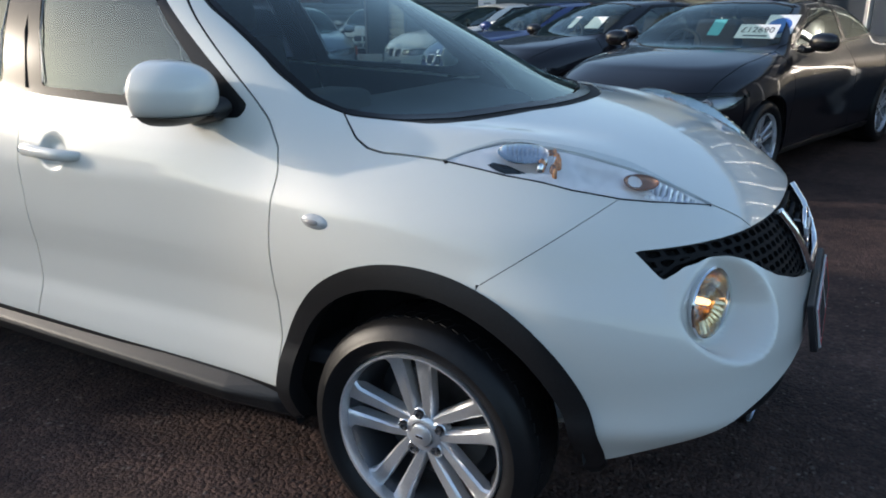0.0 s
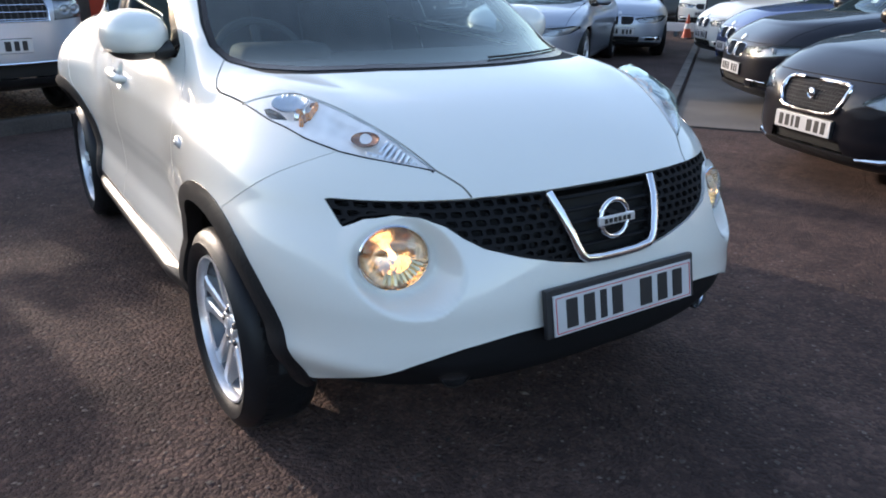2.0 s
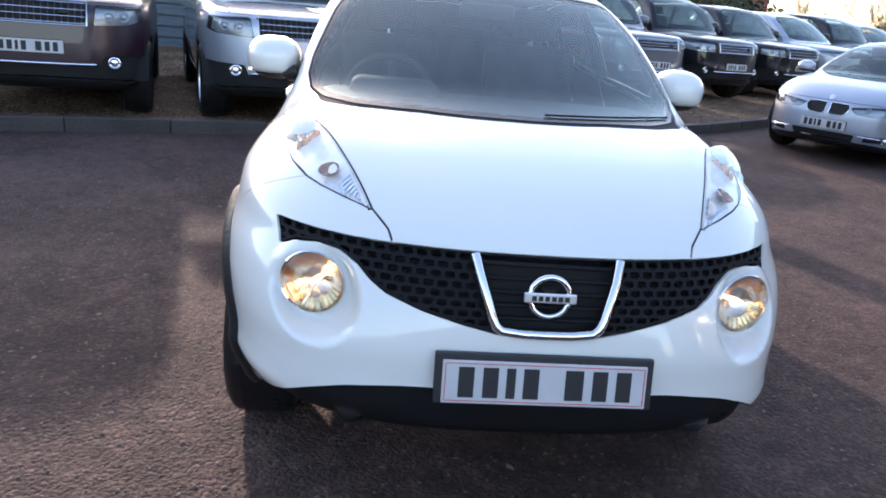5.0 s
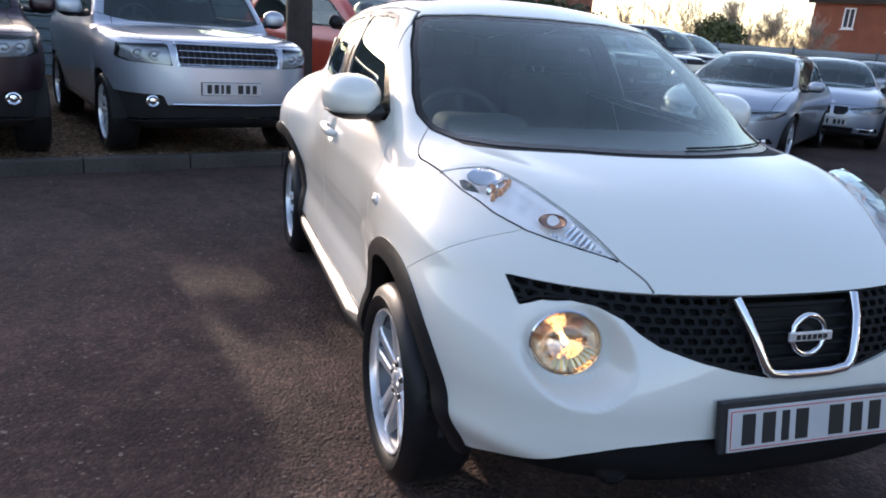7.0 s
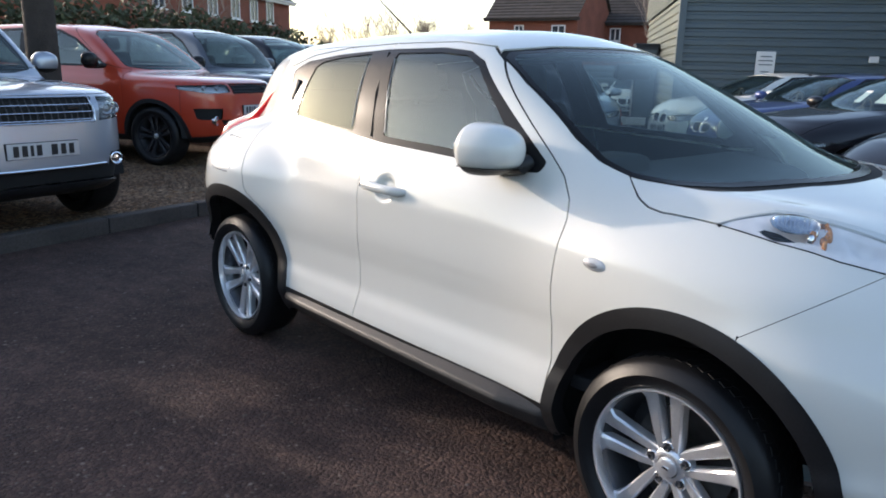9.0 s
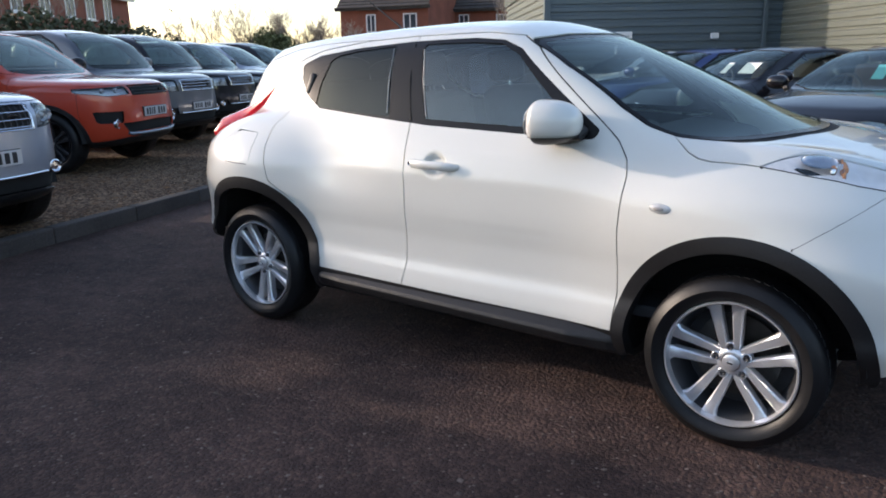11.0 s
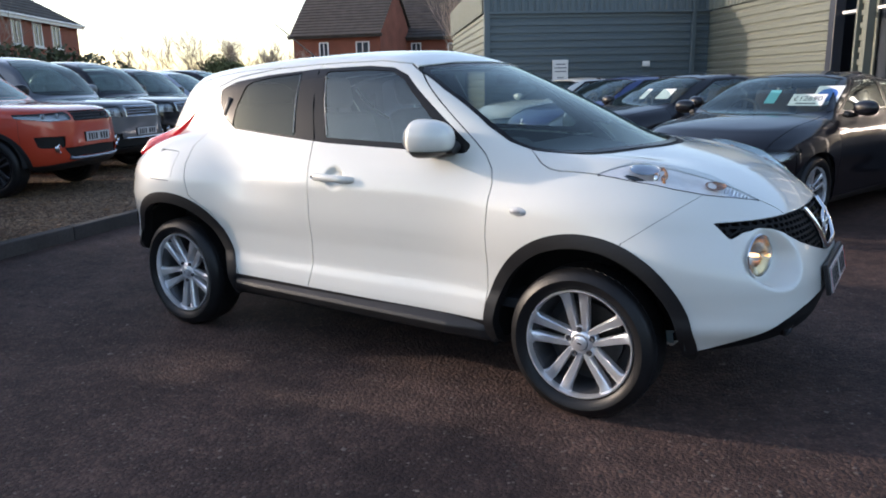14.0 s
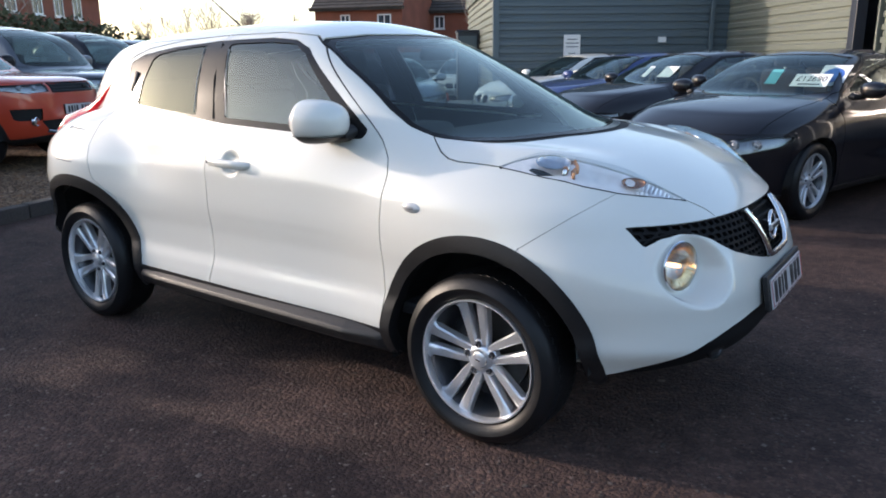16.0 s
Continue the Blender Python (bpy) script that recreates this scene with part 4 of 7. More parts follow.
def holes(pa, pz, ha, hz, zoff=0.0):
    """Rows of lozenge holes, every other row shifted."""
    def g(P):
        row = np.floor((P[:, 2] - zoff) / pz + 0.5)
        sh = 0.5 * pa * (row % 2)
        da = (P[:, 1] - sh + pa / 2) % pa - pa / 2
        dz = P[:, 2] - zoff - row * pz
        return np.maximum(np.abs(da) / ha * 0.62 + np.abs(dz) / hz * 0.62, np.maximum(np.abs(da) / ha, np.abs(dz) / hz)) * hz - hz
    return g


def dome(rx_f, rx_b, ry, rz, z_cut=None, keep_above=True, n=28, power=2.4):
    """A mirror housing: rounded in front, flat behind."""
    bm = bmesh.new()
    rows = []
    for i in range(n + 1):
        ph = -math.pi / 2 + math.pi * i / n
        row = []
        for j in range(2 * n):
            th = math.tau * j / (2 * n)
            cx, cy, cz = math.cos(ph) * math.cos(th), math.cos(ph) * math.sin(th), math.sin(ph)
            k = (abs(cx) ** power + abs(cy) ** power + abs(cz) ** power) ** (-1 / power)
            x, y, z = cx * k, cy * k, cz * k
            x = x * rx_f if x > 0 else x * rx_b
            z = z * rz
            if z_cut is not None:
                z = max(z, z_cut) if keep_above else min(z, z_cut)
            row.append(bm.verts.new((x, y * ry, z)))
        rows.append(row)
    for i in range(n):
        for j in range(2 * n):
            bm.faces.new((rows[i][j], rows[i][(j + 1) % (2 * n)], rows[i + 1][(j + 1) % (2 * n)], rows[i + 1][j]))
    bmesh.ops.remove_doubles(bm, verts=bm.verts, dist=1e-5)
    bmesh.ops.dissolve_degenerate(bm, edges=bm.edges, dist=1e-5)
    return bm


def mirror(parent, sd, pos, size=(0.155, 0.05, 0.115, 0.083), foot=(-0.66, 0.765, 1.125), cover=None, tilt=0, cut=0.62):
    rf, rb, ry, rz = size
    m = Matrix.Translation((pos[0], pos[1] * sd, pos[2])) @ Matrix.Rotation(radians(-8 * sd), 4, "Z") @ Matrix.Rotation(radians(tilt * sd), 4, "X")
    bm = dome(rf, rb, ry, rz, -rz * cut, True)
    bm.transform(m)
    cov = part("mirror_cover", bm, cover, parent, "painted door mirror cover", smooth=True)
    bm = dome(rf * 0.97, rb * 0.9, ry * 0.97, rz * 0.99, -rz * (cut - 0.02), False)
    bm.transform(m)
    part("mirror_base", bm, PLASTIC, cov, smooth=True)
    bm = dome(0.006, 0.004, ry * 0.72, rz * 0.62)
    bm.transform(m @ Matrix.Translation((-rb + 0.001, 0, 0)))
    part("mirror_glass", bm, CHROME, cov, "mirror glass", smooth=True)
    s = m @ Vector((0.0, -ry * 0.7 * sd, -rz * 0.78))
    e = Vector((foot[0], foot[1] * sd, foot[2]))
    bm = tube([s, s.lerp(e, 0.5) - Vector((0, 0, 0.008)), e, e + Vector((0, -0.03 * sd, 0.01))], [0.024, 0.024, 0.034, 0.03], 12, squash=0.9)
    part("mirror_arm", bm, PLASTIC, cov, smooth=True)


def seat(parent, x, y, z, w=0.50, headrest=True):
    s = part("seat", box(0.50, w, 0.18, pose(x, y, z, 0, -6, 0), 0.06, 3), SEAT_CLOTH, parent, "dark cloth seat", smooth=True)
    part("backrest", box(0.16, w * 0.96, 0.60, pose(x - 0.30, y, z + 0.33, 0, -14, 0), 0.06, 3), SEAT_CLOTH, s, smooth=True)
    if headrest:
        part("headrest", box(0.10, 0.27, 0.17, pose(x - 0.41, y, z + 0.73, 0, -10, 0), 0.04, 3), SEAT_CLOTH, s, smooth=True)
        part("headrest_post", tube([(x - 0.37, y, z + 0.58), (x - 0.40, y, z + 0.70)], 0.012, 8), CHROME, s)
    return s


def steering_wheel(parent, x, y, z):
    m = pose(x, y, z, 0, 65, 0)
    pts = [m @ Vector((math.cos(k * math.tau / 32) * 0.18, math.sin(k * math.tau / 32) * 0.18, 0)) for k in range(32)]
    w = part("steering_wheel", tube(pts, 0.016, 10, closed=True), CABIN, parent, "black steering wheel", smooth=True)
    bm = box(0.13, 0.16, 0.05, m @ pose(0, 0, -0.01), 0.02)
    for an in (0, 180, 90):
        box(0.11, 0.035, 0.02, m @ pose(0, 0, 0, 0, 0, an) @ pose(0.11, 0, -0.005), 0.005, bm=bm)
    part("wheel_boss", bm, CABIN, w, smooth=True)


def finish_crossover(car, sh):
    S = JUKE
    # grille: honeycomb sheet, backing, slats, chrome bow, emblem
    sh.panel("grille_backing", ["grille"], SEAM, car, lift=-0.045, flange=0.0, label="dark void behind the grille")
    p = front_patch(S, 0.0, 0.69, 0.655, 0.862, 190, 56, 0.012)
    gr = poly([(-0.2, 0.668), (0.11, 0.669), (0.20, 0.688), (0.30, 0.714), (0.39, 0.744), (0.430, 0.768), (0.462, 0.795), (0.505, 0.813), (0.56, 0.820), (0.62, 0.810), (0.662, 0.786), (0.679, 0.849), (0.389, 0.853), (0.175, 0.850), (-0.2, 0.850)], "az")
    p.take("mesh", gr)
    vee = poly([(-0.2, 0.68), (0.105, 0.685), (0.130, 0.71), (0.178, 0.86), (-0.2, 0.86)], "az")
    p.take("centre", vee, None, 0.0, ("mesh",))
    p.take("open", holes(0.034, 0.0205, 0.0126, 0.0070, 0.755), lambda c: gr(c) < -0.006, 0.0, ("mesh",))
    p.panel("grille_mesh", ["mesh"], GRILLE, car, label="black honeycomb grille mesh", flange=0.014)
    for z in (0.705, 0.735, 0.765, 0.795, 0.825):
        w = 0.125 + (z - 0.70) * 0.30
        strip(S, [(w, z), (w * 0.5, z), (0, z)], 0.0075, -0.022, name="grille_slat", mat=GRILLE, parent=car, squash=0.8)
    strip(S, [(0.180, 0.848), (0.165, 0.800), (0.149, 0.755), (0.135, 0.715), (0.125, 0.694), (0.110, 0.683), (0.06, 0.678), (0, 0.677)], 0.0125, 0.005, sides=12, name="chrome_bow", mat=CHROME, parent=car, label="bright chrome grille bow")
    bx = float(surface_x(S, [0], [0.768])[0]) + 0.012
    pts = [(bx - 0.004 - 0.14 * math.sin(k * math.tau / 40) * 0.049, math.cos(k * math.tau / 40) * 0.049, 0.768 + math.sin(k * math.tau / 40) * 0.049) for k in range(40)]
    em = part("emblem", tube(pts, 0.0075, 10, closed=True), CHROME, car, "chrome ring emblem", smooth=True)
    part("emblem_plate", box(0.010, 0.128, 0.024, pose(bx + 0.004, 0, 0.768, 0, -8, 0), 0.003), ALLOY, em)
    for k in range(6):
        part("emblem_mark", box(0.002, 0.011, 0.012, pose(bx + 0.0098, -0.040 + k * 0.016, 0.768, 0, -8, 0)), PLATE_DARK, em)
    part("emblem_stay", box(0.03, 0.03, 0.03, pose(bx - 0.022, 0, 0.768)), PLASTIC, em)
    number_plate(car, pose(0.852, 0, 0.566, 0, -11, 0), 0.496, 0.107)
    # fog lamps, tow eye cover
    for sd in (-1, 1):
        m = Matrix.Translation((float(surface_x(S, [0.455], [0.425])[0]) - 0.045, 0.455 * sd, 0.414)) @ Matrix.Rotation(radians(14 * sd), 4, "Z")
        f = part("fog_lamp", lathe([(-0.06, 0.040), (0.0, 0.044), (0.004, 0.040)], 28, "x", m=m), PLASTIC, car, "round front fog lamp", smooth=True)
        part("fog_glass", lathe([(0.0, 0.039), (0.012, 0.030), (0.018, 0.012), (0.019, 0.0005)], 28, "x", m=m), CLEAR, f, smooth=True)
        part("fog_reflector", lathe([(0.0, 0.039), (-0.02, 0.030), (-0.03, 0.0005)], 28, "x", m=m), REFLECTOR, f, smooth=True)
        mirror(car, sd, (-0.760, 0.838, 1.153), (0.155, 0.05, 0.106, 0.087), foot=(-0.645, 0.765, 1.105), cover=WHITE)
        # handle with its lock
        for xh in (-1.32,):
            y0 = [float(v) for v in surface_y(S, [xh - 0.115, xh + 0.115], [0.946, 0.946])]
            pts = [(xh - 0.125, (y0[0] - 0.004) * sd, 0.948), (xh - 0.10, (y0[0] + 0.022) * sd, 0.948), (xh - 0.03, (y0[0] + 0.030) * sd, 0.947), (xh + 0.05, (y0[1] + 0.030) * sd, 0.945), (xh + 0.10, (y0[1] + 0.022) * sd, 0.943), (xh + 0.13, (y0[1] - 0.004) * sd, 0.942)]
            hd = part("door_handle", tube(pts, [0.012, 0.017, 0.015, 0.015, 0.015, 0.010], 12, squash=1.25), WHITE, car, "white pull handle", smooth=True)
            part("lock", lathe([(-0.003, 0.0085), (0.002, 0.008), (0.003, 0.0005)], 16, "y", m=Matrix.Translation((xh - 0.112, (y0[0] + 0.031) * sd, 0.948))), CHROME, hd)
        ym = float(surface_y(S, [-0.28], [0.859])[0])
        bm = dome(0.042, 0.042, 0.012, 0.019, n=14, power=2.0)
        bm.transform(Matrix.Translation((-0.28, ym * sd, 0.859)) @ Matrix.Rotation(radians(4), 4, "Y"))
        mk = part("side_marker", bm, MARKER, car, "small oval clear side repeater", smooth=True)
        bm = dome(0.020, 0.020, 0.004, 0.008, n=8, power=2.0)
        bm.transform(Matrix.Translation((-0.283, (ym + 0.011) * sd, 0.859)))
        part("marker_bulb", bm, LAMP_SHADE, mk, smooth=True)
        # rear door pull in the window surround
        yh = float(surface_y(S, [-2.225], [1.285])[0])
        part("rear_pull", box(0.034, 0.02, 0.11, pose(-2.225, (yh - 0.004) * sd, 1.285, 14 * sd, 14, 0), 0.009), PLASTIC, car, "black rear door pull", smooth=True)
    # wipers, aerial
    for y0, y1 in ((0.10, 0.60),):
        ys = np.linspace(y0, y1, 7)
        xs = [float(0.03 - 0.72 * y * y) + 0.028 for y in ys]
        zs = [float(v) + 0.003 for v in surface_z(S, xs, np.abs(ys))]
        wp = part("wiper", tube(list(zip(xs, ys, zs)), 0.0035, 6), GRILLE, car, "black windscreen wiper", smooth=True)
    part("aerial", tube([(-2.15, 0, 1.55), (-2.17, 0, 1.585), (-2.50, 0, 1.80)], [0.016, 0.006, 0.0025], 8), PLASTIC, car, "thin black roof aerial", smooth=True)
    # cabin
    dash = part("dashboard", box(0.42, 1.34, 0.26, pose(-0.50, 0, 0.93, 0, 8, 0), 0.08, 3), CABIN, car, "dark dashboard", smooth=True)
    part("binnacle", box(0.20, 0.34, 0.12, pose(-0.62, -0.36, 1.06), 0.04, 3), CABIN, dash, smooth=True)
    steering_wheel(car, -0.80, -0.37, 1.02)
    for y in (-0.37, 0.37):
        seat(car, -1.28, y, 0.62)
    rear = seat(car, -2.08, 0, 0.66, 1.24, False)
    for y in (-0.40, 0.40):
        part("headrest", box(0.10, 0.26, 0.15, pose(-2.50, y, 1.32), 0.04, 3), SEAT_CLOTH, rear, smooth=True)
    part("cabin_floor", box(2.6, 1.45, 0.05, pose(-1.6, 0, 0.42), 0.01), CABIN, car)
    part("interior_mirror", box(0.03, 0.22, 0.06, pose(-0.78, 0, 1.41, 0, 12, 0), 0.012), CABIN, car, smooth=True)
    sh.panel("cabin_lining", ["door_f", "door_r", "body", "roof", "tailgate"], CABIN, car, lift=-0.03, flange=0.0, label="dark cabin lining")


finish_crossover(crossover, crossover_shell)


# ---- ground, kerb, buildings ----
ASPHALT = aggregate("dark_tarmac", (0.0635, 0.0400, 0.0345), (0.118, 0.0750, 0.0620), 66.0, 0.010, (0.55, 0.52, 0.53), 0.3)
GRAVEL = aggregate("brown_gravel", (0.095, 0.064, 0.044), (0.46, 0.33, 0.22), 38.0, 0.022, (0.55, 0.48, 0.42), 0.2)
CONCRETE = material("pale_concrete", (0.115, 0.100, 0.085), rough=0.9, vary=0.2, scale=1.5, fine=0.2, fine_scale=60, bump=0.002)
KERB_STONE = material("grey_kerb_concrete", (0.047, 0.040, 0.036), rough=0.9, vary=0.25, scale=2.0, fine=0.25, fine_scale=70, bump=0.002, random_tint=0.12)
CLAD = material("blue_grey_cladding", (0.079, 0.110, 0.128), rough=0.42, vary=0.07, scale=0.4)
CLAD_PALE = material("pale_green_grey_cladding", (0.130, 0.146, 0.126), rough=0.45, vary=0.07, scale=0.4)
BRICK = material("red_brick", (0.215, 0.068, 0.042), rough=0.9, vary=0.16, scale=1.2, fine=0.12, fine_scale=14)
TILE = material("dark_roof_tile", (0.060, 0.050, 0.046), rough=0.85, vary=0.2, scale=2.0)
UPVC = material("white_window_frame", (0.72, 0.72, 0.72), rough=0.4, vary=0.04)
PANE = material("dark_window_pane", (0.05, 0.06, 0.075), rough=0.08, vary=0.2, scale=0.8)
BARK = material("grey_brown_bark", (0.15, 0.11, 0.085), rough=0.9, vary=0.3, scale=4)
# darker bark for the near trunk, its shade put into the colour
SHADED_BARK = material("shaded_dark_bark", (0.045, 0.034, 0.028), rough=0.9, vary=0.3, scale=5, bump=0.01, bump_scale=30)
LEAF = material("dark_evergreen_leaf", (0.055, 0.065, 0.030), rough=0.7, vary=0.35, scale=2.0)
TWIG = material("pale_brown_twigs", (0.29, 0.23, 0.19), rough=0.9, vary=0.2, scale=3)

G = 700.0
link_mesh("ground", [(-G, -G, 0), (G, -G, 0), (G, G, 0), (-G, G, 0)], [(0, 1, 2, 3)], ASPHALT)
tagged(bpy.data.objects["ground"], "dark worn tarmac yard with loose grit", "ground", kind="structure")


def kerb_x(y):
    """Line of the kerb's face."""
    return float(curve((-30.0, 2.0), (-7.0, -3.3), (-3.3, -4.55), (-1.0, -5.25), (1.7, -6.08), (3.9, -7.35), (6.1, -9.05), (9.0, -11.6), (30.0, -31.0))(np.array([y]))[0])


ys = np.concatenate([np.linspace(-30, -8, 8), np.linspace(-7, 9, 33), np.linspace(11, 30, 8)])
BED = 0.055
gv, gf = [], []
for k, y in enumerate(ys):
    gv += [(kerb_x(y) - 0.11, y, BED), (-90.0, y, BED)]
    if k:
        gf.append((2 * k - 2, 2 * k, 2 * k + 1, 2 * k - 1))
tagged(link_mesh("gravel_bed", gv, gf, GRAVEL), "brown loose gravel parking strip", "gravel", kind="structure")
kerb = empty("kerb", Matrix(), "weathered grey concrete kerb edging the gravel", "kerb")
tagged(kerb, kind="structure")
stone_mesh = None
y = -12.0
while y < 14.0:
    x0, x1 = kerb_x(y), kerb_x(y + 0.8)
    d = Vector((x1 - x0, 0.8, 0))
    n = d.length
    y2 = y + 0.8 * 0.914 / n
    x1 = kerb_x(y2)
    d = Vector((x1 - x0, y2 - y, 0))
    if stone_mesh is None:
        o = part("kerb_stone", box(0.125, 0.905, 0.26, Matrix(), 0.012, 2), KERB_STONE, kerb)
        stone_mesh = o.data
    else:
        o = new("kerb_stone", stone_mesh)
        o.parent = kerb
    o.matrix_basis = Matrix.Translation(((x0 + x1) / 2 - 0.0625, (y + y2) / 2, 0.0)) @ Matrix.Rotation(math.atan2(d.y, d.x) - math.pi / 2, 4, "Z")
    y = y2

# concrete apron with its edging
e1, e2 = Vector((0.795, 0.607, 0)), Vector((-0.607, 0.795, 0))
ap = Vector((-2.71, 4.38, 0))
pts = [ap, ap + e1 * 6.0, ap + e1 * 6.0 + e2 * 12.0, ap + e2 * 12.0]
av = [tuple(p + Vector((0, 0, z))) for z in (0.0, 0.018) for p in pts]
tagged(link_mesh("concrete_apron", av, [(4, 5, 6, 7), (0, 1, 5, 4), (1, 2, 6, 5), (2, 3, 7, 6), (3, 0, 4, 7)], CONCRETE), "worn pale concrete parking apron", "pavement", kind="structure")
edging = empty("apron_edging", Matrix(), "low concrete edging beside the apron", "kerb")
tagged(edging, kind="structure")
for k in range(13):
    o = new("edging_stone", stone_mesh) if k else part("edging_stone", box(0.12, 0.89, 0.07, Matrix(), 0.012, 2), CONCRETE, edging)
    if k:
        o.data = bpy.data.objects["edging_stone"].data
        o.parent = edging
    p = ap + e2 * (0.3 + 0.92 * k) - e1 * 0.10
    o.matrix_basis = Matrix.Translation((p.x, p.y, 0.02)) @ Matrix.Rotation(math.atan2(e2.y, e2.x) - math.pi / 2, 4, "Z")


def ribbed(name, p0, p1, z0, z1, pitch, depth, mat, parent, upright=False, label=""):
    """A sheet of trapezoid-ribbed cladding from p0 to p1; its ribs stand out to the right of that way."""
    p0, p1 = Vector((*p0, 0)), Vector((*p1, 0))
    d = p1 - p0
    ln = d.length
    d /= ln
    out = Vector((d.y, -d.x, 0))
    shape = ((0.0, 0.0), (0.12, 1.0), (0.62, 1.0), (0.74, 0.0))
    span = ln if upright else z1 - z0
    prof = []
    for k in range(int(span / pitch) + 1):
        prof += [((k + s) * pitch, h * depth) for s, h in shape if (k + s) * pitch < span]
    prof.append((span, 0.0))
    verts, faces = [], []
    for s, h in prof:
        for e in (0, 1):
            q = p0 + d * s + out * h + Vector((0, 0, z0 + (z1 - z0) * e)) if upright else p0 + d * (ln * e) + out * h + Vector((0, 0, z0 + s))
            verts.append(tuple(q))
    for k in range(len(prof) - 1):
        faces.append((2 * k, 2 * k + 1, 2 * k + 3, 2 * k + 2))
    b = len(verts)
    back = [p0 - out * 0.1 + Vector((0, 0, z0)), p1 - out * 0.1 + Vector((0, 0, z0)), p1 - out * 0.1 + Vector((0, 0, z1)), p0 - out * 0.1 + Vector((0, 0, z1))]
    verts += [tuple(q) for q in back]
    faces.append((b, b + 1, b + 2, b + 3))
    return link_mesh(name, verts, faces, mat, parent, label)


# showroom: grey-blue front, pale side and wing
shop = empty("showroom", Matrix(), "ribbed metal-clad showroom, blue-grey front with a pale wing", "building")
c0, c1 = Vector((-7.56, 11.61, 0)), Vector((-3.39, 14.80, 0))
c2 = c1 - e2 * 4.86
TOPZ, BAND = 3.70, 2.95
ribbed("front_cladding", c0.xy, c1.xy, 0.0, BAND, 0.166, 0.028, CLAD, shop, label="blue-grey horizontal ribbed cladding")
ribbed("front_fascia", (c0 - e2 * 0.06).xy, (c1 - e2 * 0.06).xy, BAND, TOPZ, 0.16, 0.025, CLAD, shop, True, "upright ribbed fascia")
cb = c0 + e2 * 8.1
ribbed("side_cladding", cb.xy, c0.xy, 0.0, BAND, 0.166, 0.028, CLAD_PALE, shop, label="pale horizontal ribbed cladding")
ribbed("side_fascia", (cb - e1 * 0.06).xy, (c0 - e1 * 0.06).xy, BAND, TOPZ, 0.16, 0.025, CLAD_PALE, shop, True)
ribbed("wing_cladding", c1.xy, c2.xy, 0.0, BAND, 0.166, 0.028, CLAD_PALE, shop, label="pale horizontal ribbed cladding")
ribbed("wing_fascia", (c1 - e1 * 0.06).xy, (c2 - e1 * 0.06).xy, BAND, TOPZ, 0.16, 0.025, CLAD_PALE, shop, True)
ang = math.atan2(e1.y, e1.x)


def shop_box(name, s, t, sx, sy, z0, z1, mat, label=""):
    """A block s along the front and t behind it, from the inner corner."""
    p = c1 + e1 * s + e2 * t
    return part(name, box(sx, sy, z1 - z0, Matrix.Translation((p.x, p.y, (z0 + z1) / 2)) @ Matrix.Rotation(ang, 4, "Z"), 0.01), mat, shop, label)


shop_box("roof", -2.6, 4.1, 5.1, 8.0, TOPZ - 0.25, TOPZ - 0.15, CLAD)
shop_box("corner_post", -5.22, -0.02, 0.14, 0.14, 0, TOPZ, CLAD)
shop_box("front_trim", -2.6, -0.075, 5.2, 0.05, BAND - 0.03, BAND + 0.03, CLAD, "dark flashing between the claddings")
shop_box("front_downpipe", -0.42, -0.09, 0.09, 0.09, 0, TOPZ, CLAD)
NAVY = material("navy_metal_post", (0.018, 0.026, 0.042), rough=0.4, vary=0.08, scale=1.0)
shop_box("wing_post", 0.02, -4.97, 0.18, 0.18, 0, TOPZ, NAVY, "dark navy corner post")
shop_box("wall_light", -1.51, -0.08, 0.17, 0.08, 1.72, 1.84, UPVC, "white wall light")
notice = shop_box("notice_board", -3.52, -0.05, 0.37, 0.04, 1.41, 1.90, UPVC, "white notice board")
for k, (z, w) in enumerate(((1.80, 0.22), (1.72, 0.28), (1.64, 0.26), (1.50, 0.15))):
    p = c1 + e1 * (-3.52) + e2 * -0.073
    part("notice_bar", box(w, 0.004, 0.022, Matrix.Translation((p.x, p.y, z)) @ Matrix.Rotation(ang, 4, "Z")), CLAD, notice)
shop_box("entrance_window", 0.42, -5.22, 0.05, 0.32, 0.05, TOPZ - 0.2, PANE, "tall dark entrance glass")
# windows past the first four are unseen, added for the black saloon's reflection
for k in range(7):
    shop_box("entrance_window", 0.45, -5.95 - 1.2 * k, 0.05, 1.1, 0.05, TOPZ - 0.2, PANE, "tall dark entrance glass")
    if k:
        shop_box("entrance_frame", 0.42, -5.35 - 1.2 * k, 0.10, 0.08, 0, TOPZ, ALLOY)
shop_box("entrance_head", 0.3, -9.6, 0.3, 8.6, TOPZ - 0.2, TOPZ, CLAD)
for t in (-5.38, -5.50):
    shop_box("curtain", 0.38, t, 0.04, 0.06, 0.1, TOPZ - 0.2, CLAD_PALE, "pale upright blind")
shop_box("shade_shelf", 0.10, -5.36, 0.16, 0.50, 2.40, 2.45, UPVC, "pale horizontal sun shelf")
shop_box("shade_shelf", 0.10, -7.6, 0.16, 3.2, 2.40, 2.45, UPVC, "pale horizontal sun shelf")
for t in (-5.64, -5.90):
    shop_box("column_flange", 0.0, t, 0.14, 0.045, 0, TOPZ, CLAD_PALE, "pale steel column flange")
for k in range(19):
    z = 0.05 + 0.19 * k
    shop_box("column_web", 0.0, -5.80, 0.02, 0.17, z, z + 0.19, CLAD_PALE)
    shop_box("column_web", 0.0, -5.69, 0.02, 0.06, z, z + 0.09, CLAD_PALE)
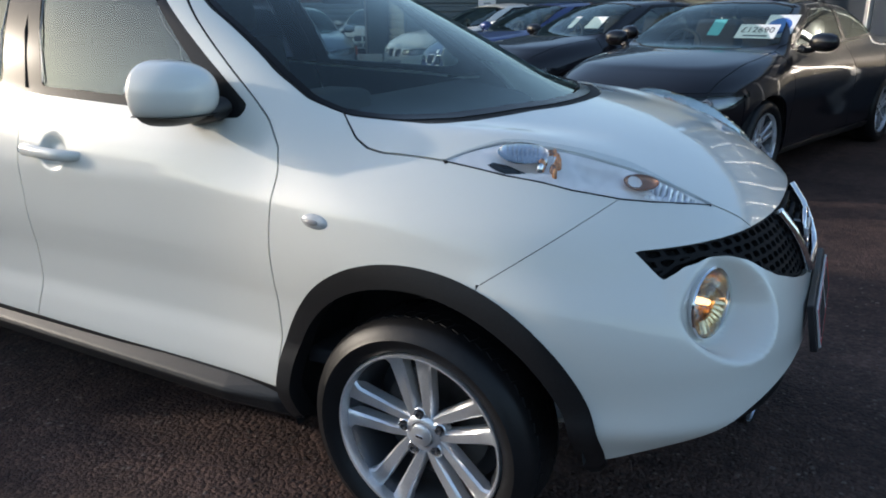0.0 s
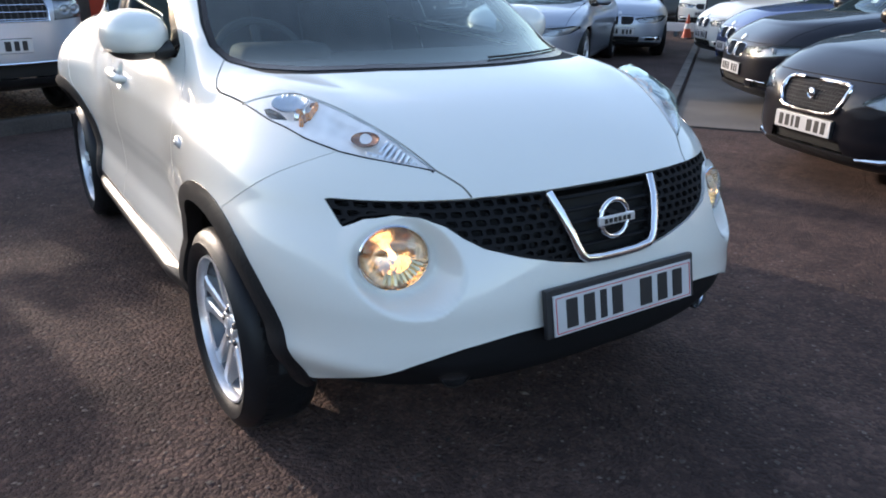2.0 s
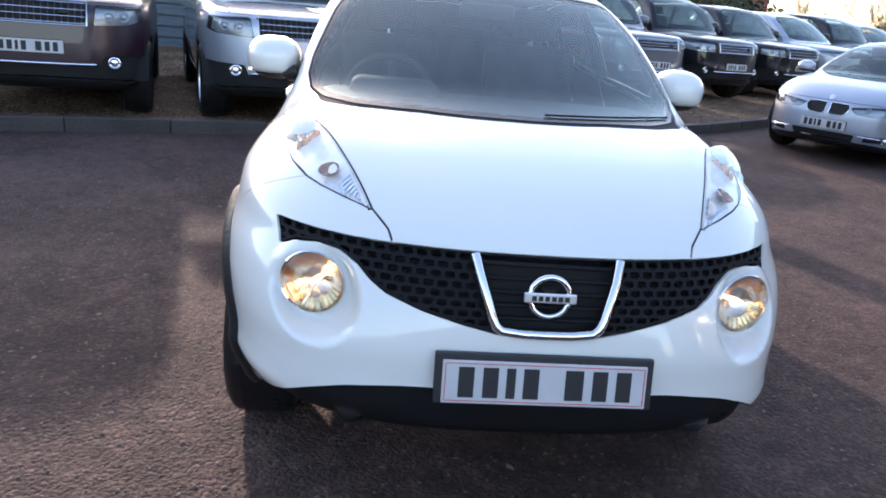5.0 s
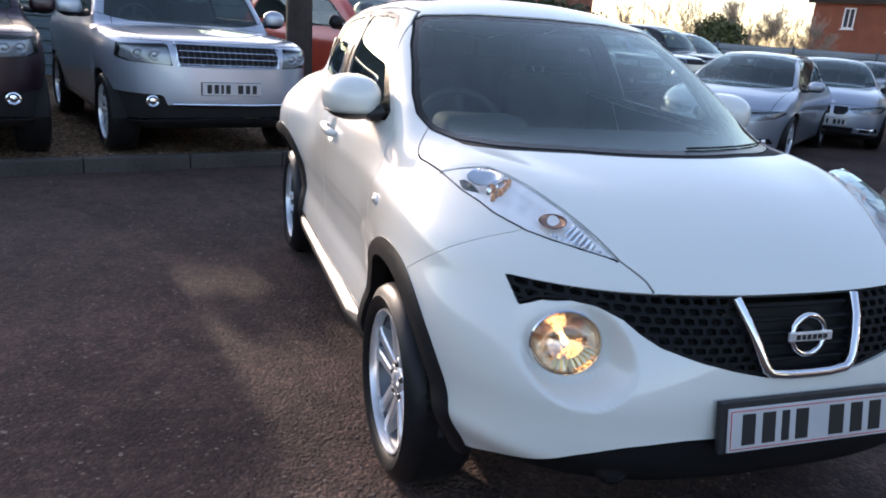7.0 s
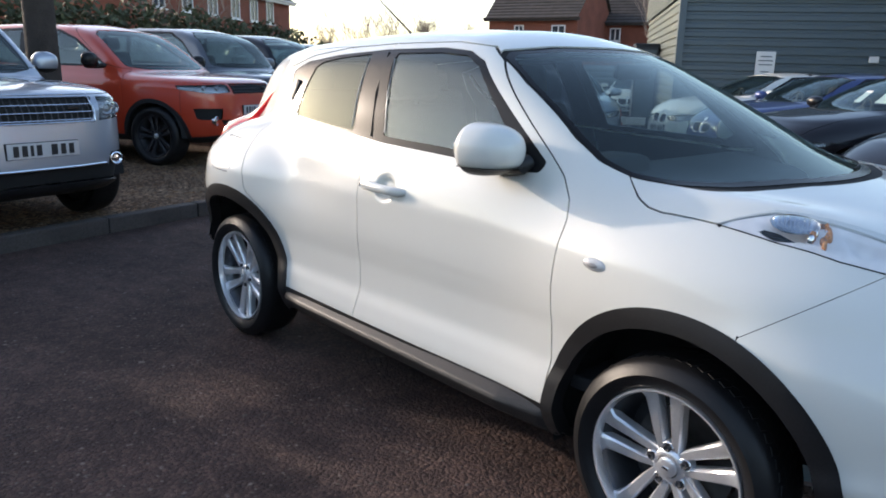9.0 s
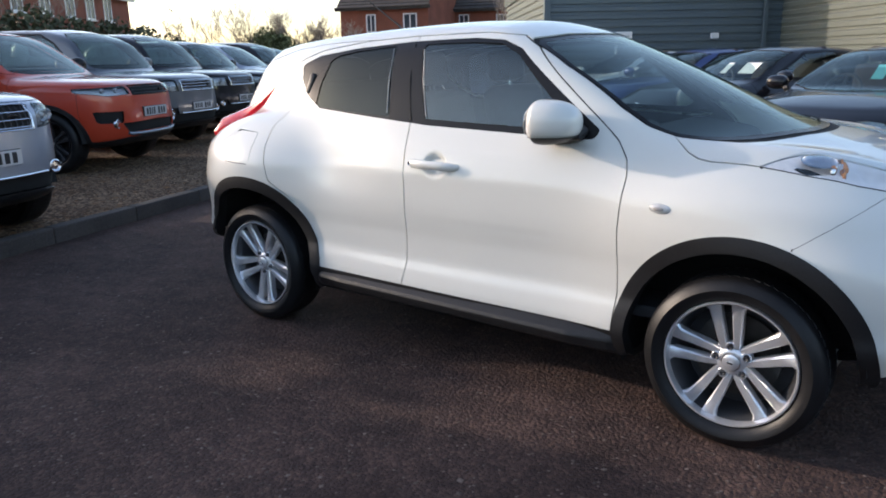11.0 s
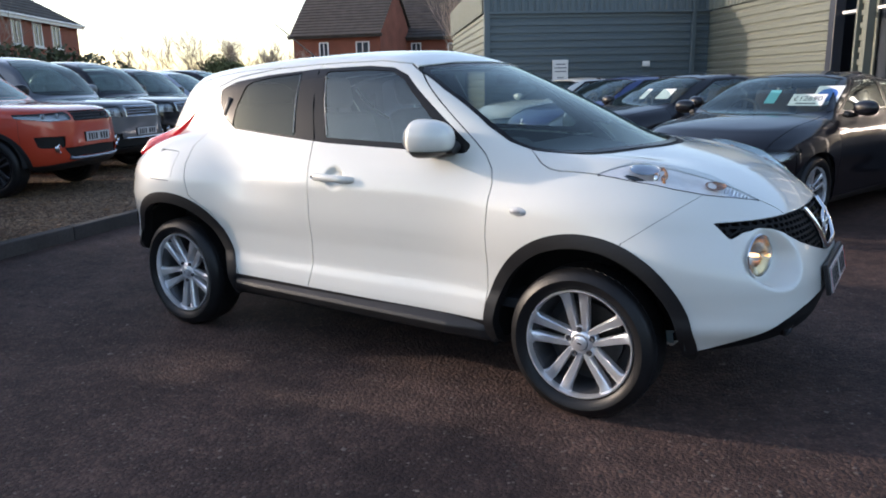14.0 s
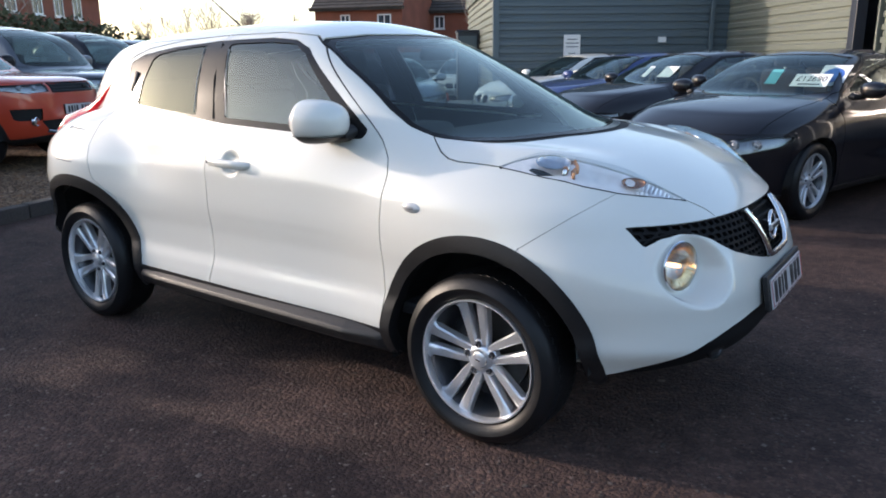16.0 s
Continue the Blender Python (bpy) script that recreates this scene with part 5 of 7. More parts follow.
# lengthened out of view to hide bright sky from the black saloon's flank
shop_box("wing_block", 5.5, -6.7, 9.9, 14.3, 0.0, TOPZ - 0.05, NAVY)
cab = c0 + e2 * 4.0 - e1 * 0.34
cabinet = empty("utility_cabinet", Matrix.Translation(cab) @ Matrix.Rotation(ang, 4, "Z"), "tall dark grey steel cabinet against the showroom side wall", "cabinet")
part("body", box(0.55, 0.90, 2.10, pose(0, 0, 1.05), 0.015), NAVY, cabinet)
part("cap", box(0.60, 0.96, 0.05, pose(0, 0, 2.125), 0.01), NAVY, cabinet)
part("door", box(0.47, 0.02, 1.90, pose(0, -0.46, 1.05), 0.008), CLAD, cabinet)

# unseen plain walls, added to close the yard on its open sides
tagged(link_mesh("wall_south", [(-24, -15.0, 0), (16, -15.0, 0), (16, -15.0, 2.6), (-24, -15.0, 2.6), (-24, -15.25, 0), (16, -15.25, 0), (16, -15.25, 2.6), (-24, -15.25, 2.6)], [(0, 1, 2, 3), (5, 4, 7, 6), (3, 2, 6, 7), (4, 0, 3, 7), (1, 5, 6, 2)], CLAD), "unseen plain clad wall added to close the yard", "wall", kind="structure")

# the unseen east wall is dark so the black saloon's flank reflects dark
UNSEEN_DARK = material("dark_unseen_wall", (0.030, 0.030, 0.026), rough=0.85, vary=0.25, scale=1.5, fine=0.15, fine_scale=20)
tagged(link_mesh("wall_east", [(15, -15.0, 0), (15, 10.0, 0), (15, 10.0, 2.4), (15, -15.0, 2.4), (15.25, -15.0, 0), (15.25, 10.0, 0), (15.25, 10.0, 2.4), (15.25, -15.0, 2.4)], [(1, 0, 3, 2), (4, 5, 6, 7), (2, 3, 7, 6), (0, 4, 7, 3), (5, 1, 2, 6)], UNSEEN_DARK), "unseen plain dark wall added to close the yard", "wall", kind="structure")

# slatted blue-grey building behind the gravel strip
shed = empty("dark_clad_building", Matrix(), "dark blue-grey slatted building behind the parked cars", "building")
ribbed("slatted_wall", (-14.2, -14.0), (-13.6, 0.2), 0.0, 1.95, 0.22, 0.04, CLAD, shed)
# unseen raised part with its cap, added to keep sun off the kerbside tarmac
ribbed("upper_wall", (-14.2, -14.0), (-13.7, -2.2), 1.95, 3.0, 0.22, 0.04, CLAD, shed)
part("wall_cap", box(0.5, 2.4, 0.18, pose(-13.75, -1.0, 2.02, 0, 0, -2.4), 0.02), CLAD, shed)
part("upper_cap", box(0.5, 12.0, 0.16, pose(-14.1, -8.1, 3.06, 0, 0, -2.4), 0.02), CLAD, shed)
part("rear_block", box(6.0, 14.0, 1.85, pose(-17.3, -6.9, 0.93, 0, 0, -2.4), 0.02), CLAD, shed)

FENCE_GREY = material("galvanised_fence_sheet", (0.26, 0.28, 0.30), rough=0.45, metal=0.2, vary=0.12, scale=1.0)
# ribbed fence and low white barrier at the far end of the yard
fence = empty("metal_fence", Matrix(), "pale grey ribbed metal fence before the houses", "fence")
ribbed("fence_sheet", (-23.5, 15.2), (-14.0, 24.0), 0.0, 1.68, 0.21, 0.03, FENCE_GREY, fence)
for k in range(6):
    q = Vector((-23.5, 15.2, 0)).lerp(Vector((-14.0, 24.0, 0)), k / 5)
    part("fence_post", box(0.09, 0.09, 1.74, Matrix.Translation((q.x + 0.05, q.y - 0.05, 0.87)) @ Matrix.Rotation(0.747, 4, "Z"), 0.01), CLAD, fence)
barrier = empty("low_barrier", Matrix.Translation((-10.55, 13.55, 0)) @ Matrix.Rotation(0.55, 4, "Z"), "low white board barrier on the tarmac", "barrier")
part("board", box(1.9, 0.06, 0.20, pose(0, 0, 0.22), 0.01), UPVC, barrier)
for x in (-0.8, 0.0, 0.8):
    part("foot", box(0.08, 0.30, 0.12, pose(x, 0.0, 0.06), 0.01), CLAD, barrier)

# ---- houses ----
def window(parent, m, w, h, panes=2):
    f = new("window")
    f.parent, f.matrix_basis = parent, m
    bm = bmesh.new()
    for s in (-1, 1):
        box(0.08, 0.06, h, pose(s * (w / 2 - 0.04), 0, 0), bm=bm)
        box(w, 0.06, 0.08, pose(0, 0, s * (h / 2 - 0.04)), bm=bm)
    for k in range(1, panes):
        box(0.06, 0.06, h, pose(-w / 2 + w * k / panes, 0, 0), bm=bm)
    part("window_frame", bm, UPVC, f, "white window frame")
    for k in range(panes):
        part("pane", box(w / panes - 0.1, 0.02, h - 0.16, pose(-w / 2 + w * (k + 0.5) / panes, 0.01, 0)), PANE, f)
    part("window_sill", box(w + 0.1, 0.16, 0.06, pose(0, -0.03, -h / 2 - 0.03)), UPVC, f)


def house(name, label, p, q, depth, eave, ridge, windows, hip=False, over=0.3):
    """A brick house whose front runs from p to q; windows: (along, height, width, height)."""
    p, q = Vector((*p, 0)), Vector((*q, 0))
    d = q - p
    ln = d.length
    m = Matrix.Translation(p) @ Matrix.Rotation(math.atan2(d.y, d.x), 4, "Z")
    h = empty(name, m, label, "house")
    bm = bmesh.new()
    v = [bm.verts.new(c) for c in ((0, 0, 0), (ln, 0, 0), (ln, depth, 0), (0, depth, 0), (0, 0, eave), (ln, 0, eave), (ln, depth, eave), (0, depth, eave))]
    for f in ((0, 1, 5, 4), (1, 2, 6, 5), (2, 3, 7, 6), (3, 0, 4, 7)):
        bm.faces.new([v[i] for i in f])
    if not hip:
        r0, r1 = bm.verts.new((0, depth / 2, ridge)), bm.verts.new((ln, depth / 2, ridge))
        bm.faces.new((v[4], v[7], r0))
        bm.faces.new((v[5], v[6], r1))
    part("wall", bm, BRICK, h, "red brick wall")
    inset = depth / 2 if hip else -over * 0.5
    rows = 16
    bm = bmesh.new()
    for sgn in (0, 1):
        for k in range(rows):
            t0, t1 = k / rows, (k + 1) / rows
            def at_row(t, lift):
                yy = -over + (depth / 2 + over) * t
                zz = eave - 0.12 + (ridge - eave + 0.12) * t + lift
                x0 = -over + (inset + over) * t if hip else inset
                return x0, ln - x0, yy if not sgn else depth - yy, zz
            a, b = at_row(t0, 0.07), at_row(t1, 0.0)
            vs = [bm.verts.new(c) for c in ((a[0], a[2], a[3]), (a[1], a[2], a[3]), (b[1], b[2], b[3]), (b[0], b[2], b[3]), (a[0], a[2], a[3] - 0.07), (a[1], a[2], a[3] - 0.07))]
            bm.faces.new(vs[:4])
            bm.faces.new((vs[4], vs[5], vs[1], vs[0]))
    if hip:
        for x0, sx in ((-over, 1), (ln + over, -1)):
            a = [bm.verts.new(c) for c in ((x0, -over, eave - 0.05), (x0, depth + over, eave - 0.05), (x0 + sx * (inset + over), depth / 2, ridge))]
            bm.faces.new(a)
    bmesh.ops.remove_doubles(bm, verts=bm.verts, dist=0.002)
    part("roof", bm, TILE, h, "dark tiled roof")
    bm = bmesh.new()
    box(ln + 0.5, 0.06, 0.20, pose(ln / 2, -over + 0.02, eave - 0.18), 0.01, bm=bm)
    box(ln + 0.5, 0.12, 0.10, pose(ln / 2, -over - 0.06, eave - 0.10), 0.02, bm=bm)
    part("gutter_board", bm, UPVC if hip else TILE, h)
    part("ridge_cap", tube([(inset, depth / 2, ridge + 0.03), (ln - inset, depth / 2, ridge + 0.03)], 0.12, 8), TILE, h)
    for s, z, w, hh in windows:
        window(h, Matrix.Translation((s, -0.01, z)), w, hh)
    return h


house("brick_house", "red brick house with a steep dark tiled gable roof", (-33.97, 32.78), (-28.21, 34.49), 6.0, 4.7, 7.7, ((2.14, 3.64, 0.66, 1.12), (4.81, 3.60, 0.92, 1.16)))
house("brick_house", "red brick house set back behind its neighbour", (-31.4, 38.86), (-22.4, 41.93), 6.0, 4.7, 7.81, ((2.45, 3.85, 0.72, 0.85), (5.18, 3.83, 1.0, 0.75)))
house("brick_house", "red brick house with white eaves and a hipped tiled roof", (-30.25, 8.51), (-39.88, 21.66), 9.0, 5.1, 8.2, tuple((16.3 - k, 4.25, 0.95, 1.22) for k in (2.82, 4.85, 6.96, 9.3, 11.6, 13.9)), hip=True)

# ---- trees, hedge, bushes ----
def bare_tree(name, label, x, y, height, seed, spread=0.35, levels=4, trunk=0.09):
    rnd = random.Random(seed)
    t = empty(name, Matrix.Translation((x, y, 0)), label, "tree")
    tb, lb = bmesh.new(), bmesh.new()

    def grow(p, d, ln, r, lev):
        pts, rad = [p], [r]
        for k in range(3):
            d = (d + Vector((rnd.uniform(-1, 1), rnd.uniform(-1, 1), rnd.uniform(-0.2, 0.7))) * 0.16).normalized()
            p = p + d * ln / 3
            pts.append(p)
            rad.append(r * (1 - 0.2 * (k + 1)))
        tube(pts, rad, 6 if lev < 2 else 3, bm=tb if lev == 0 else lb)
        if lev < levels:
            for k in range(rnd.randint(3, 5) if lev < levels - 1 else 5):
                i = rnd.randint(1, 3)
                s = Vector((rnd.uniform(-1, 1), rnd.uniform(-1, 1), rnd.uniform(0.1, 0.9)))
                grow(pts[i], (d * (1 - spread) + s.normalized() * (spread + 0.25)).normalized(), ln * rnd.uniform(0.55, 0.80), max(rad[i] * 0.55, 0.008), lev + 1)
    grow(Vector((0, 0, 0)), Vector((0, 0, 1)), height * 0.40, trunk, 0)
    part("trunk", tb, BARK, t, smooth=True)
    part("crown", lb, TWIG, t, "bare brown twigs")
    return t


def leaf_mass(name, label, blobs, count, size, seed, mat, category="hedge", kind=""):
    """A hedge or bush: many small leaves over an uneven outline."""
    rnd = random.Random(seed)
    vs, fs = [], []
    for k in range(count):
        cx, cy, cz, rx, ry, rz = blobs[rnd.randrange(len(blobs))]
        u = Vector((rnd.gauss(0, 1), rnd.gauss(0, 1), rnd.gauss(0, 1))).normalized() * (rnd.random() ** 0.35)
        p = Vector((cx + u.x * rx, cy + u.y * ry, max(0.02, cz + u.z * rz)))
        a = Vector((rnd.uniform(-1, 1), rnd.uniform(-1, 1), rnd.uniform(-1, 1))).normalized() * size * rnd.uniform(0.5, 1.3)
        b = a.cross(Vector((rnd.uniform(-1, 1), rnd.uniform(-1, 1), rnd.uniform(-1, 1)))).normalized() * size * 0.5
        i = len(vs)
        vs += [tuple(p - a), tuple(p + b), tuple(p + a), tuple(p - b)]
        fs.append((i, i + 1, i + 2, i + 3))
    return tagged(link_mesh(name, vs, fs, mat), label, category, kind=kind)


rnd = random.Random(5)
blobs = []
hx = curve((0.0, -24.4), (14.0, -24.3), (18.0, -26.5), (28.0, -34.0))
htop = curve((0.0, 3.5), (9.0, 3.25), (12.0, 2.85), (13.5, 2.40), (14.6, 1.90), (20.0, 1.75), (28.0, 1.7))
for k in range(64):
    y = 0.0 + 28.0 * k / 63
    top = float(htop(np.array([y]))[0]) + rnd.uniform(-0.22, 0.16)
    blobs.append((float(hx(np.array([y]))[0]) + rnd.uniform(-0.4, 0.4), y, top * 0.5, 0.9, 0.75, top * 0.5))
leaf_mass("hedge", "tall dark evergreen hedge behind the parked row", blobs, 46000, 0.12, 11, LEAF, kind="stuff")
leaf_mass("bush", "round green bush beyond the yard", [(-30.8 + rnd.uniform(-0.8, 0.8), 23.9 + rnd.uniform(-0.8, 0.8), 0.8 + rnd.uniform(0, 1.6), 0.8, 0.8, 0.9) for _ in range(16)], 11000, 0.10, 12, material("green_bush_leaf", (0.13, 0.14, 0.06), rough=0.8, vary=0.35, scale=1.5), "bush")
for x, y, hgt, sd in ((-32.9, 21.2, 4.9, 1), (-31.9, 22.4, 5.3, 2), (-31.4, 22.9, 5.0, 9), (-31.6, 24.4, 4.9, 3), (-30.3, 24.9, 4.4, 4), (-29.6, 25.4, 3.9, 7), (-28.9, 26.0, 3.8, 8), (-28.2, 26.6, 3.6, 10), (-27.6, 27.4, 3.4, 12), (-33.6, 20.2, 3.4, 14)):
    bare_tree("bare_tree", "slender leafless winter tree against the sky" if hgt > 4.8 else "low leafless brown scrub tree", x, y, hgt, sd, 0.40, 4 if hgt > 4.8 else 5, 0.06)
bare_tree("bare_tree", "tawny leafless tree beside the showroom", -16.5, 25.5, 7.4, 21, 0.25, 5, 0.12)
bare_tree("bare_tree", "leafless tree by the hipped house", -26.0, 9.5, 7.5, 31, 0.45, 4, 0.10)
tr = empty("tree_trunk", Matrix.Translation((-9.6, 0.10, 0.05)), "dark bare trunk standing in the gravel strip", "tree")
part("trunk", tube([(0, 0, 0), (0.02, 0.01, 1.0), (0.05, 0.0, 2.2), (0.02, 0.05, 3.6), (0.1, 0.1, 5.2)], [0.23, 0.20, 0.185, 0.16, 0.10], 12), SHADED_BARK, tr, smooth=True)
lb = bmesh.new()
rnd = random.Random(77)
for k in range(26):
    z0 = rnd.uniform(2.9, 5.1)
    an = rnd.uniform(0, math.tau)
    d = Vector((math.cos(an), math.sin(an), rnd.uniform(0.3, 1.0)))
    p = Vector((0.04, 0.04, z0))
    tube([p, p + d * 0.6, p + d * 1.3 + Vector((0, 0, 0.2)), p + d * 1.9 + Vector((rnd.uniform(-0.3, 0.3), rnd.uniform(-0.3, 0.3), 0.4))], [0.05, 0.035, 0.02, 0.006], 5, bm=lb)
part("crown", lb, SHADED_BARK, tr)

# traffic cone
cone = empty("traffic_cone", Matrix.Translation((-9.95, 13.2, 0)) @ Matrix.Scale(0.75, 4), "orange and white traffic cone on the tarmac", "traffic cone")
part("cone", lathe([(0.03, 0.15), (0.25, 0.105), (0.5, 0.06), (0.72, 0.025), (0.73, 0.001)], 20, "z"), material("orange_cone_plastic", (0.48, 0.07, 0.03), rough=0.5, vary=0.1), cone, smooth=True)
part("cone_band", lathe([(0.30, 0.099), (0.302, 0.101), (0.45, 0.074), (0.452, 0.071)], 20, "z"), UPVC, cone)
part("cone_foot", box(0.36, 0.36, 0.035, pose(0, 0, 0.018), 0.01), PLATE_DARK, cone)


# ---- loose stones and leaves ----
def scatter(name, label, count, place, size, mat, seed, category, flat=0.6):
    """Small faceted stones lying on the ground."""
    rnd = random.Random(seed)
    vs, fs = [], []
    for _ in range(count):
        x, y, z = place(rnd)
        r = size * rnd.uniform(0.45, 1.0) * (1.5 if rnd.random() < 0.06 else 1.0)
        an = rnd.uniform(0, math.tau)
        c, s = math.cos(an), math.sin(an)
        i = len(vs)
        for px, py, pz in ((1, 0, 0), (0.1, 0.8, 0.1), (-0.9, 0.1, 0), (0, -0.75, 0.1), (0.1, 0.05, 0.75), (0, 0, -0.5)):
            px, py, pz = px * rnd.uniform(0.7, 1.2) * r, py * rnd.uniform(0.7, 1.2) * r, pz * r * flat * rnd.uniform(0.7, 1.2)
            vs.append((x + px * c - py * s, y + px * s + py * c, z + pz + r * 0.12))
        for a, b in ((0, 1), (1, 2), (2, 3), (3, 0)):
            fs += [(i + a, i + b, i + 4), (i + b, i + a, i + 5)]
    return tagged(link_mesh(name, vs, fs, mat), label, category, kind="stuff")


def stone_material(name, dark, light):
    m = material(name, light, rough=0.85, vary=0.1, spec=0.3)
    nt = m.node_tree
    mix = nt.nodes.new("ShaderNodeMix")
    mix.data_type = "RGBA"
    mix.inputs["A"].default_value, mix.inputs["B"].default_value = (*dark, 1), (*light, 1)
    nt.links.new(nt.nodes.new("ShaderNodeNewGeometry").outputs["Random Per Island"], mix.inputs["Factor"])
    nt.links.new(mix.outputs["Result"], nt.nodes["Principled BSDF"].inputs["Base Color"])
    return m


def yard_spot(rnd):
    while True:
        x, y = rnd.uniform(-5.0, 4.0), rnd.uniform(-4.0, 2.2)
        if x > kerb_x(y) + 0.1:
            return x, y, 0.0


def bed_spot(rnd):
    y = rnd.uniform(-5.0, 6.5)
    return kerb_x(y) - 0.15 - 4.2 * rnd.random() ** 1.4, y, BED


scatter("loose_grit", "loose dark and pale grit on the tarmac", 17000, yard_spot, 0.0105, stone_material("yard_grit", (0.022, 0.016, 0.014), (0.17, 0.13, 0.11)), 3, "grit", 0.4)
scatter("stone_chips", "pale loose stone chips on the tarmac", 1100, yard_spot, 0.015, stone_material("pale_chips", (0.06, 0.048, 0.042), (0.20, 0.155, 0.13)), 9, "grit", 0.3)
scatter("gravel_stones", "loose brown gravel stones", 15000, bed_spot, 0.021, stone_material("bed_stones", (0.05, 0.032, 0.02), (0.30, 0.21, 0.14)), 4, "gravel")
scatter("leaf_litter", "dry brown leaves fallen on the gravel", 2600, bed_spot, 0.045, stone_material("dry_leaf", (0.07, 0.035, 0.015), (0.22, 0.11, 0.045)), 6, "leaves", 0.15)


# ---- the other parked cars ----
def saloon_spec(length_f=0.88, rear_x=-4.05, half=0.0, hood=0.0, roof=1.455, estate=False, nose_n=2.8, waist=0.0):
    r, u = roof - 1.455, waist
    return dict(
        spine=(-2.9, -0.1, 0.50),
        nose=curve((0.12, 0.16), (0.25, 0.04), (0.40, 0.0), (0.55, 0.005), (0.66, 0.03), (0.76, 0.10), (0.90, 0.26)),
        tail=curve((0.15, -0.15), (0.35, 0.0), (0.75, 0.0), (0.95, -0.05), (1.1, -0.2)),
        side=curve((0.14, 0.80 + half), (0.24, 0.855 + half), (0.4, 0.868 + half), (0.52, 0.872 + half), (0.70, 0.890 + half), (0.82, 0.880 + half), (0.92, 0.835 + half), (1.05, 0.74 + half)),
        plan=curve((-4.0, -0.02), (-2.8, 0.0), (-1.4, -0.01), (0.0, 0.0)),
        bulges=[(0.0, 0.4, 0.60, 0.2, 0.022), (-2.85, 0.45, 0.65, 0.22, 0.025)],
        front=(-0.5, length_f + 0.5, nose_n), rear=(2.9, -rear_x - 2.9, 2.8),
        deck=curve((-4.1, 0.98 + u), (-3.5, 1.05 + u), (-3.0, 1.05 + u), (-1.2, 1.00 + u), (-0.5, 0.985 + hood), (0.0, 0.935 + hood), (0.4, 0.87 + hood), (0.7, 0.775 + hood), (0.9, 0.66 + hood)),
        crown=0.035, shoulder=0.10, floor=curve((-4.0, 0.28), (-3.3, 0.19), (0.5, 0.18), (0.9, 0.22)),
        glass_w=curve((0.85, 0.83 + half), (0.95, 0.795 + half), (1.15, 0.70 + half), (1.42 + r, 0.555 + half)),
        glass_plan=curve((-3.4, -0.13), (-2.6, -0.04), (-1.5, 0.0), (-0.8, -0.02)),
        roof=curve((-4.0, 1.36 + r), (-3.2, 1.43 + r), (-2.4, 1.455 + r), (-1.6, 1.455 + r), (-1.15, 1.40 + r), (-0.8, 1.30 + r)) if estate else
        curve((-3.2, 1.20 + r), (-2.7, 1.345 + r), (-2.2, 1.43 + r), (-1.7, 1.457 + r), (-1.3, 1.435 + r), (-1.0, 1.37 + r), (-0.7, 1.27 + r)),
        roof_crown=0.05, rail=0.10,
        screen=(-0.28, 0.965 + hood, 2.0, 0.42, 0.34), screen_bow=0.02,
        hatch=(-3.65, 1.42 + r, 0.55, 0.15) if estate else (-2.35, 1.42 + r, 2.3, 0.25), waist=0.04)


def offroad_spec(length_f=0.85, rear_x=-3.95, half=0.0, hood=1.15, roof=1.87, belt=1.22, base=-0.42, rake=1.15):
    return dict(
        spine=(-2.8, -0.1, 0.70),
        nose=curve((0.25, 0.18), (0.40, 0.03), (0.55, 0.0), (0.85, 0.02), (hood - 0.12, 0.045), (hood + 0.02, 0.14), (hood + 0.15, 0.35)),
        tail=curve((0.3, -0.15), (0.5, 0.0), (1.0, 0.0), (1.4, -0.06)),
        side=curve((0.25, 0.82 + half), (0.38, 0.885 + half), (0.6, 0.905 + half), (0.95, 0.920 + half), (belt - 0.12, 0.905 + half), (belt, 0.865 + half), (belt + 0.1, 0.80 + half)),
        plan=curve((-4.0, -0.02), (-2.8, 0.0), (0.0, 0.0)),
        bulges=[(0.0, 0.42, 0.72, 0.25, 0.025), (-2.85, 0.45, 0.75, 0.25, 0.025)],
        front=(-0.35, length_f + 0.35, 3.4), rear=(3.0, -rear_x - 3.0, 3.5),
        deck=curve((-4.0, belt), (-1.2, belt), (-0.5, hood + 0.05), (0.1, hood + 0.02), (0.5, hood - 0.015), (0.75, hood - 0.07), (0.9, hood - 0.2)),
        crown=0.02, shoulder=0.09, floor=curve((-4.0, 0.42), (-3.3, 0.30), (0.5, 0.29), (0.85, 0.34)),
        glass_w=curve((belt - 0.2, 0.88 + half), (belt, 0.845 + half), (belt + 0.3, 0.765 + half), (roof, 0.66 + half)),
        glass_plan=curve((-3.9, -0.06), (-2.6, -0.01), (-1.2, 0.0)),
        roof=curve((-4.0, roof - 0.07), (-3.2, roof - 0.02), (-2.2, roof), (-1.5, roof - 0.015), (-1.15, roof - 0.07), (-0.8, roof - 0.2)),
        roof_crown=0.035, rail=0.09,
        screen=(base, hood + 0.035, rake, 0.22, 0.18), screen_bow=0.01,
        hatch=(rear_x + 0.22, roof - 0.05, 0.25, 0.08), waist=0.04)


def on_nose(S, a, z, off=0.0):
    return float(surface_x(S, [abs(a)], [z])[0]) + off


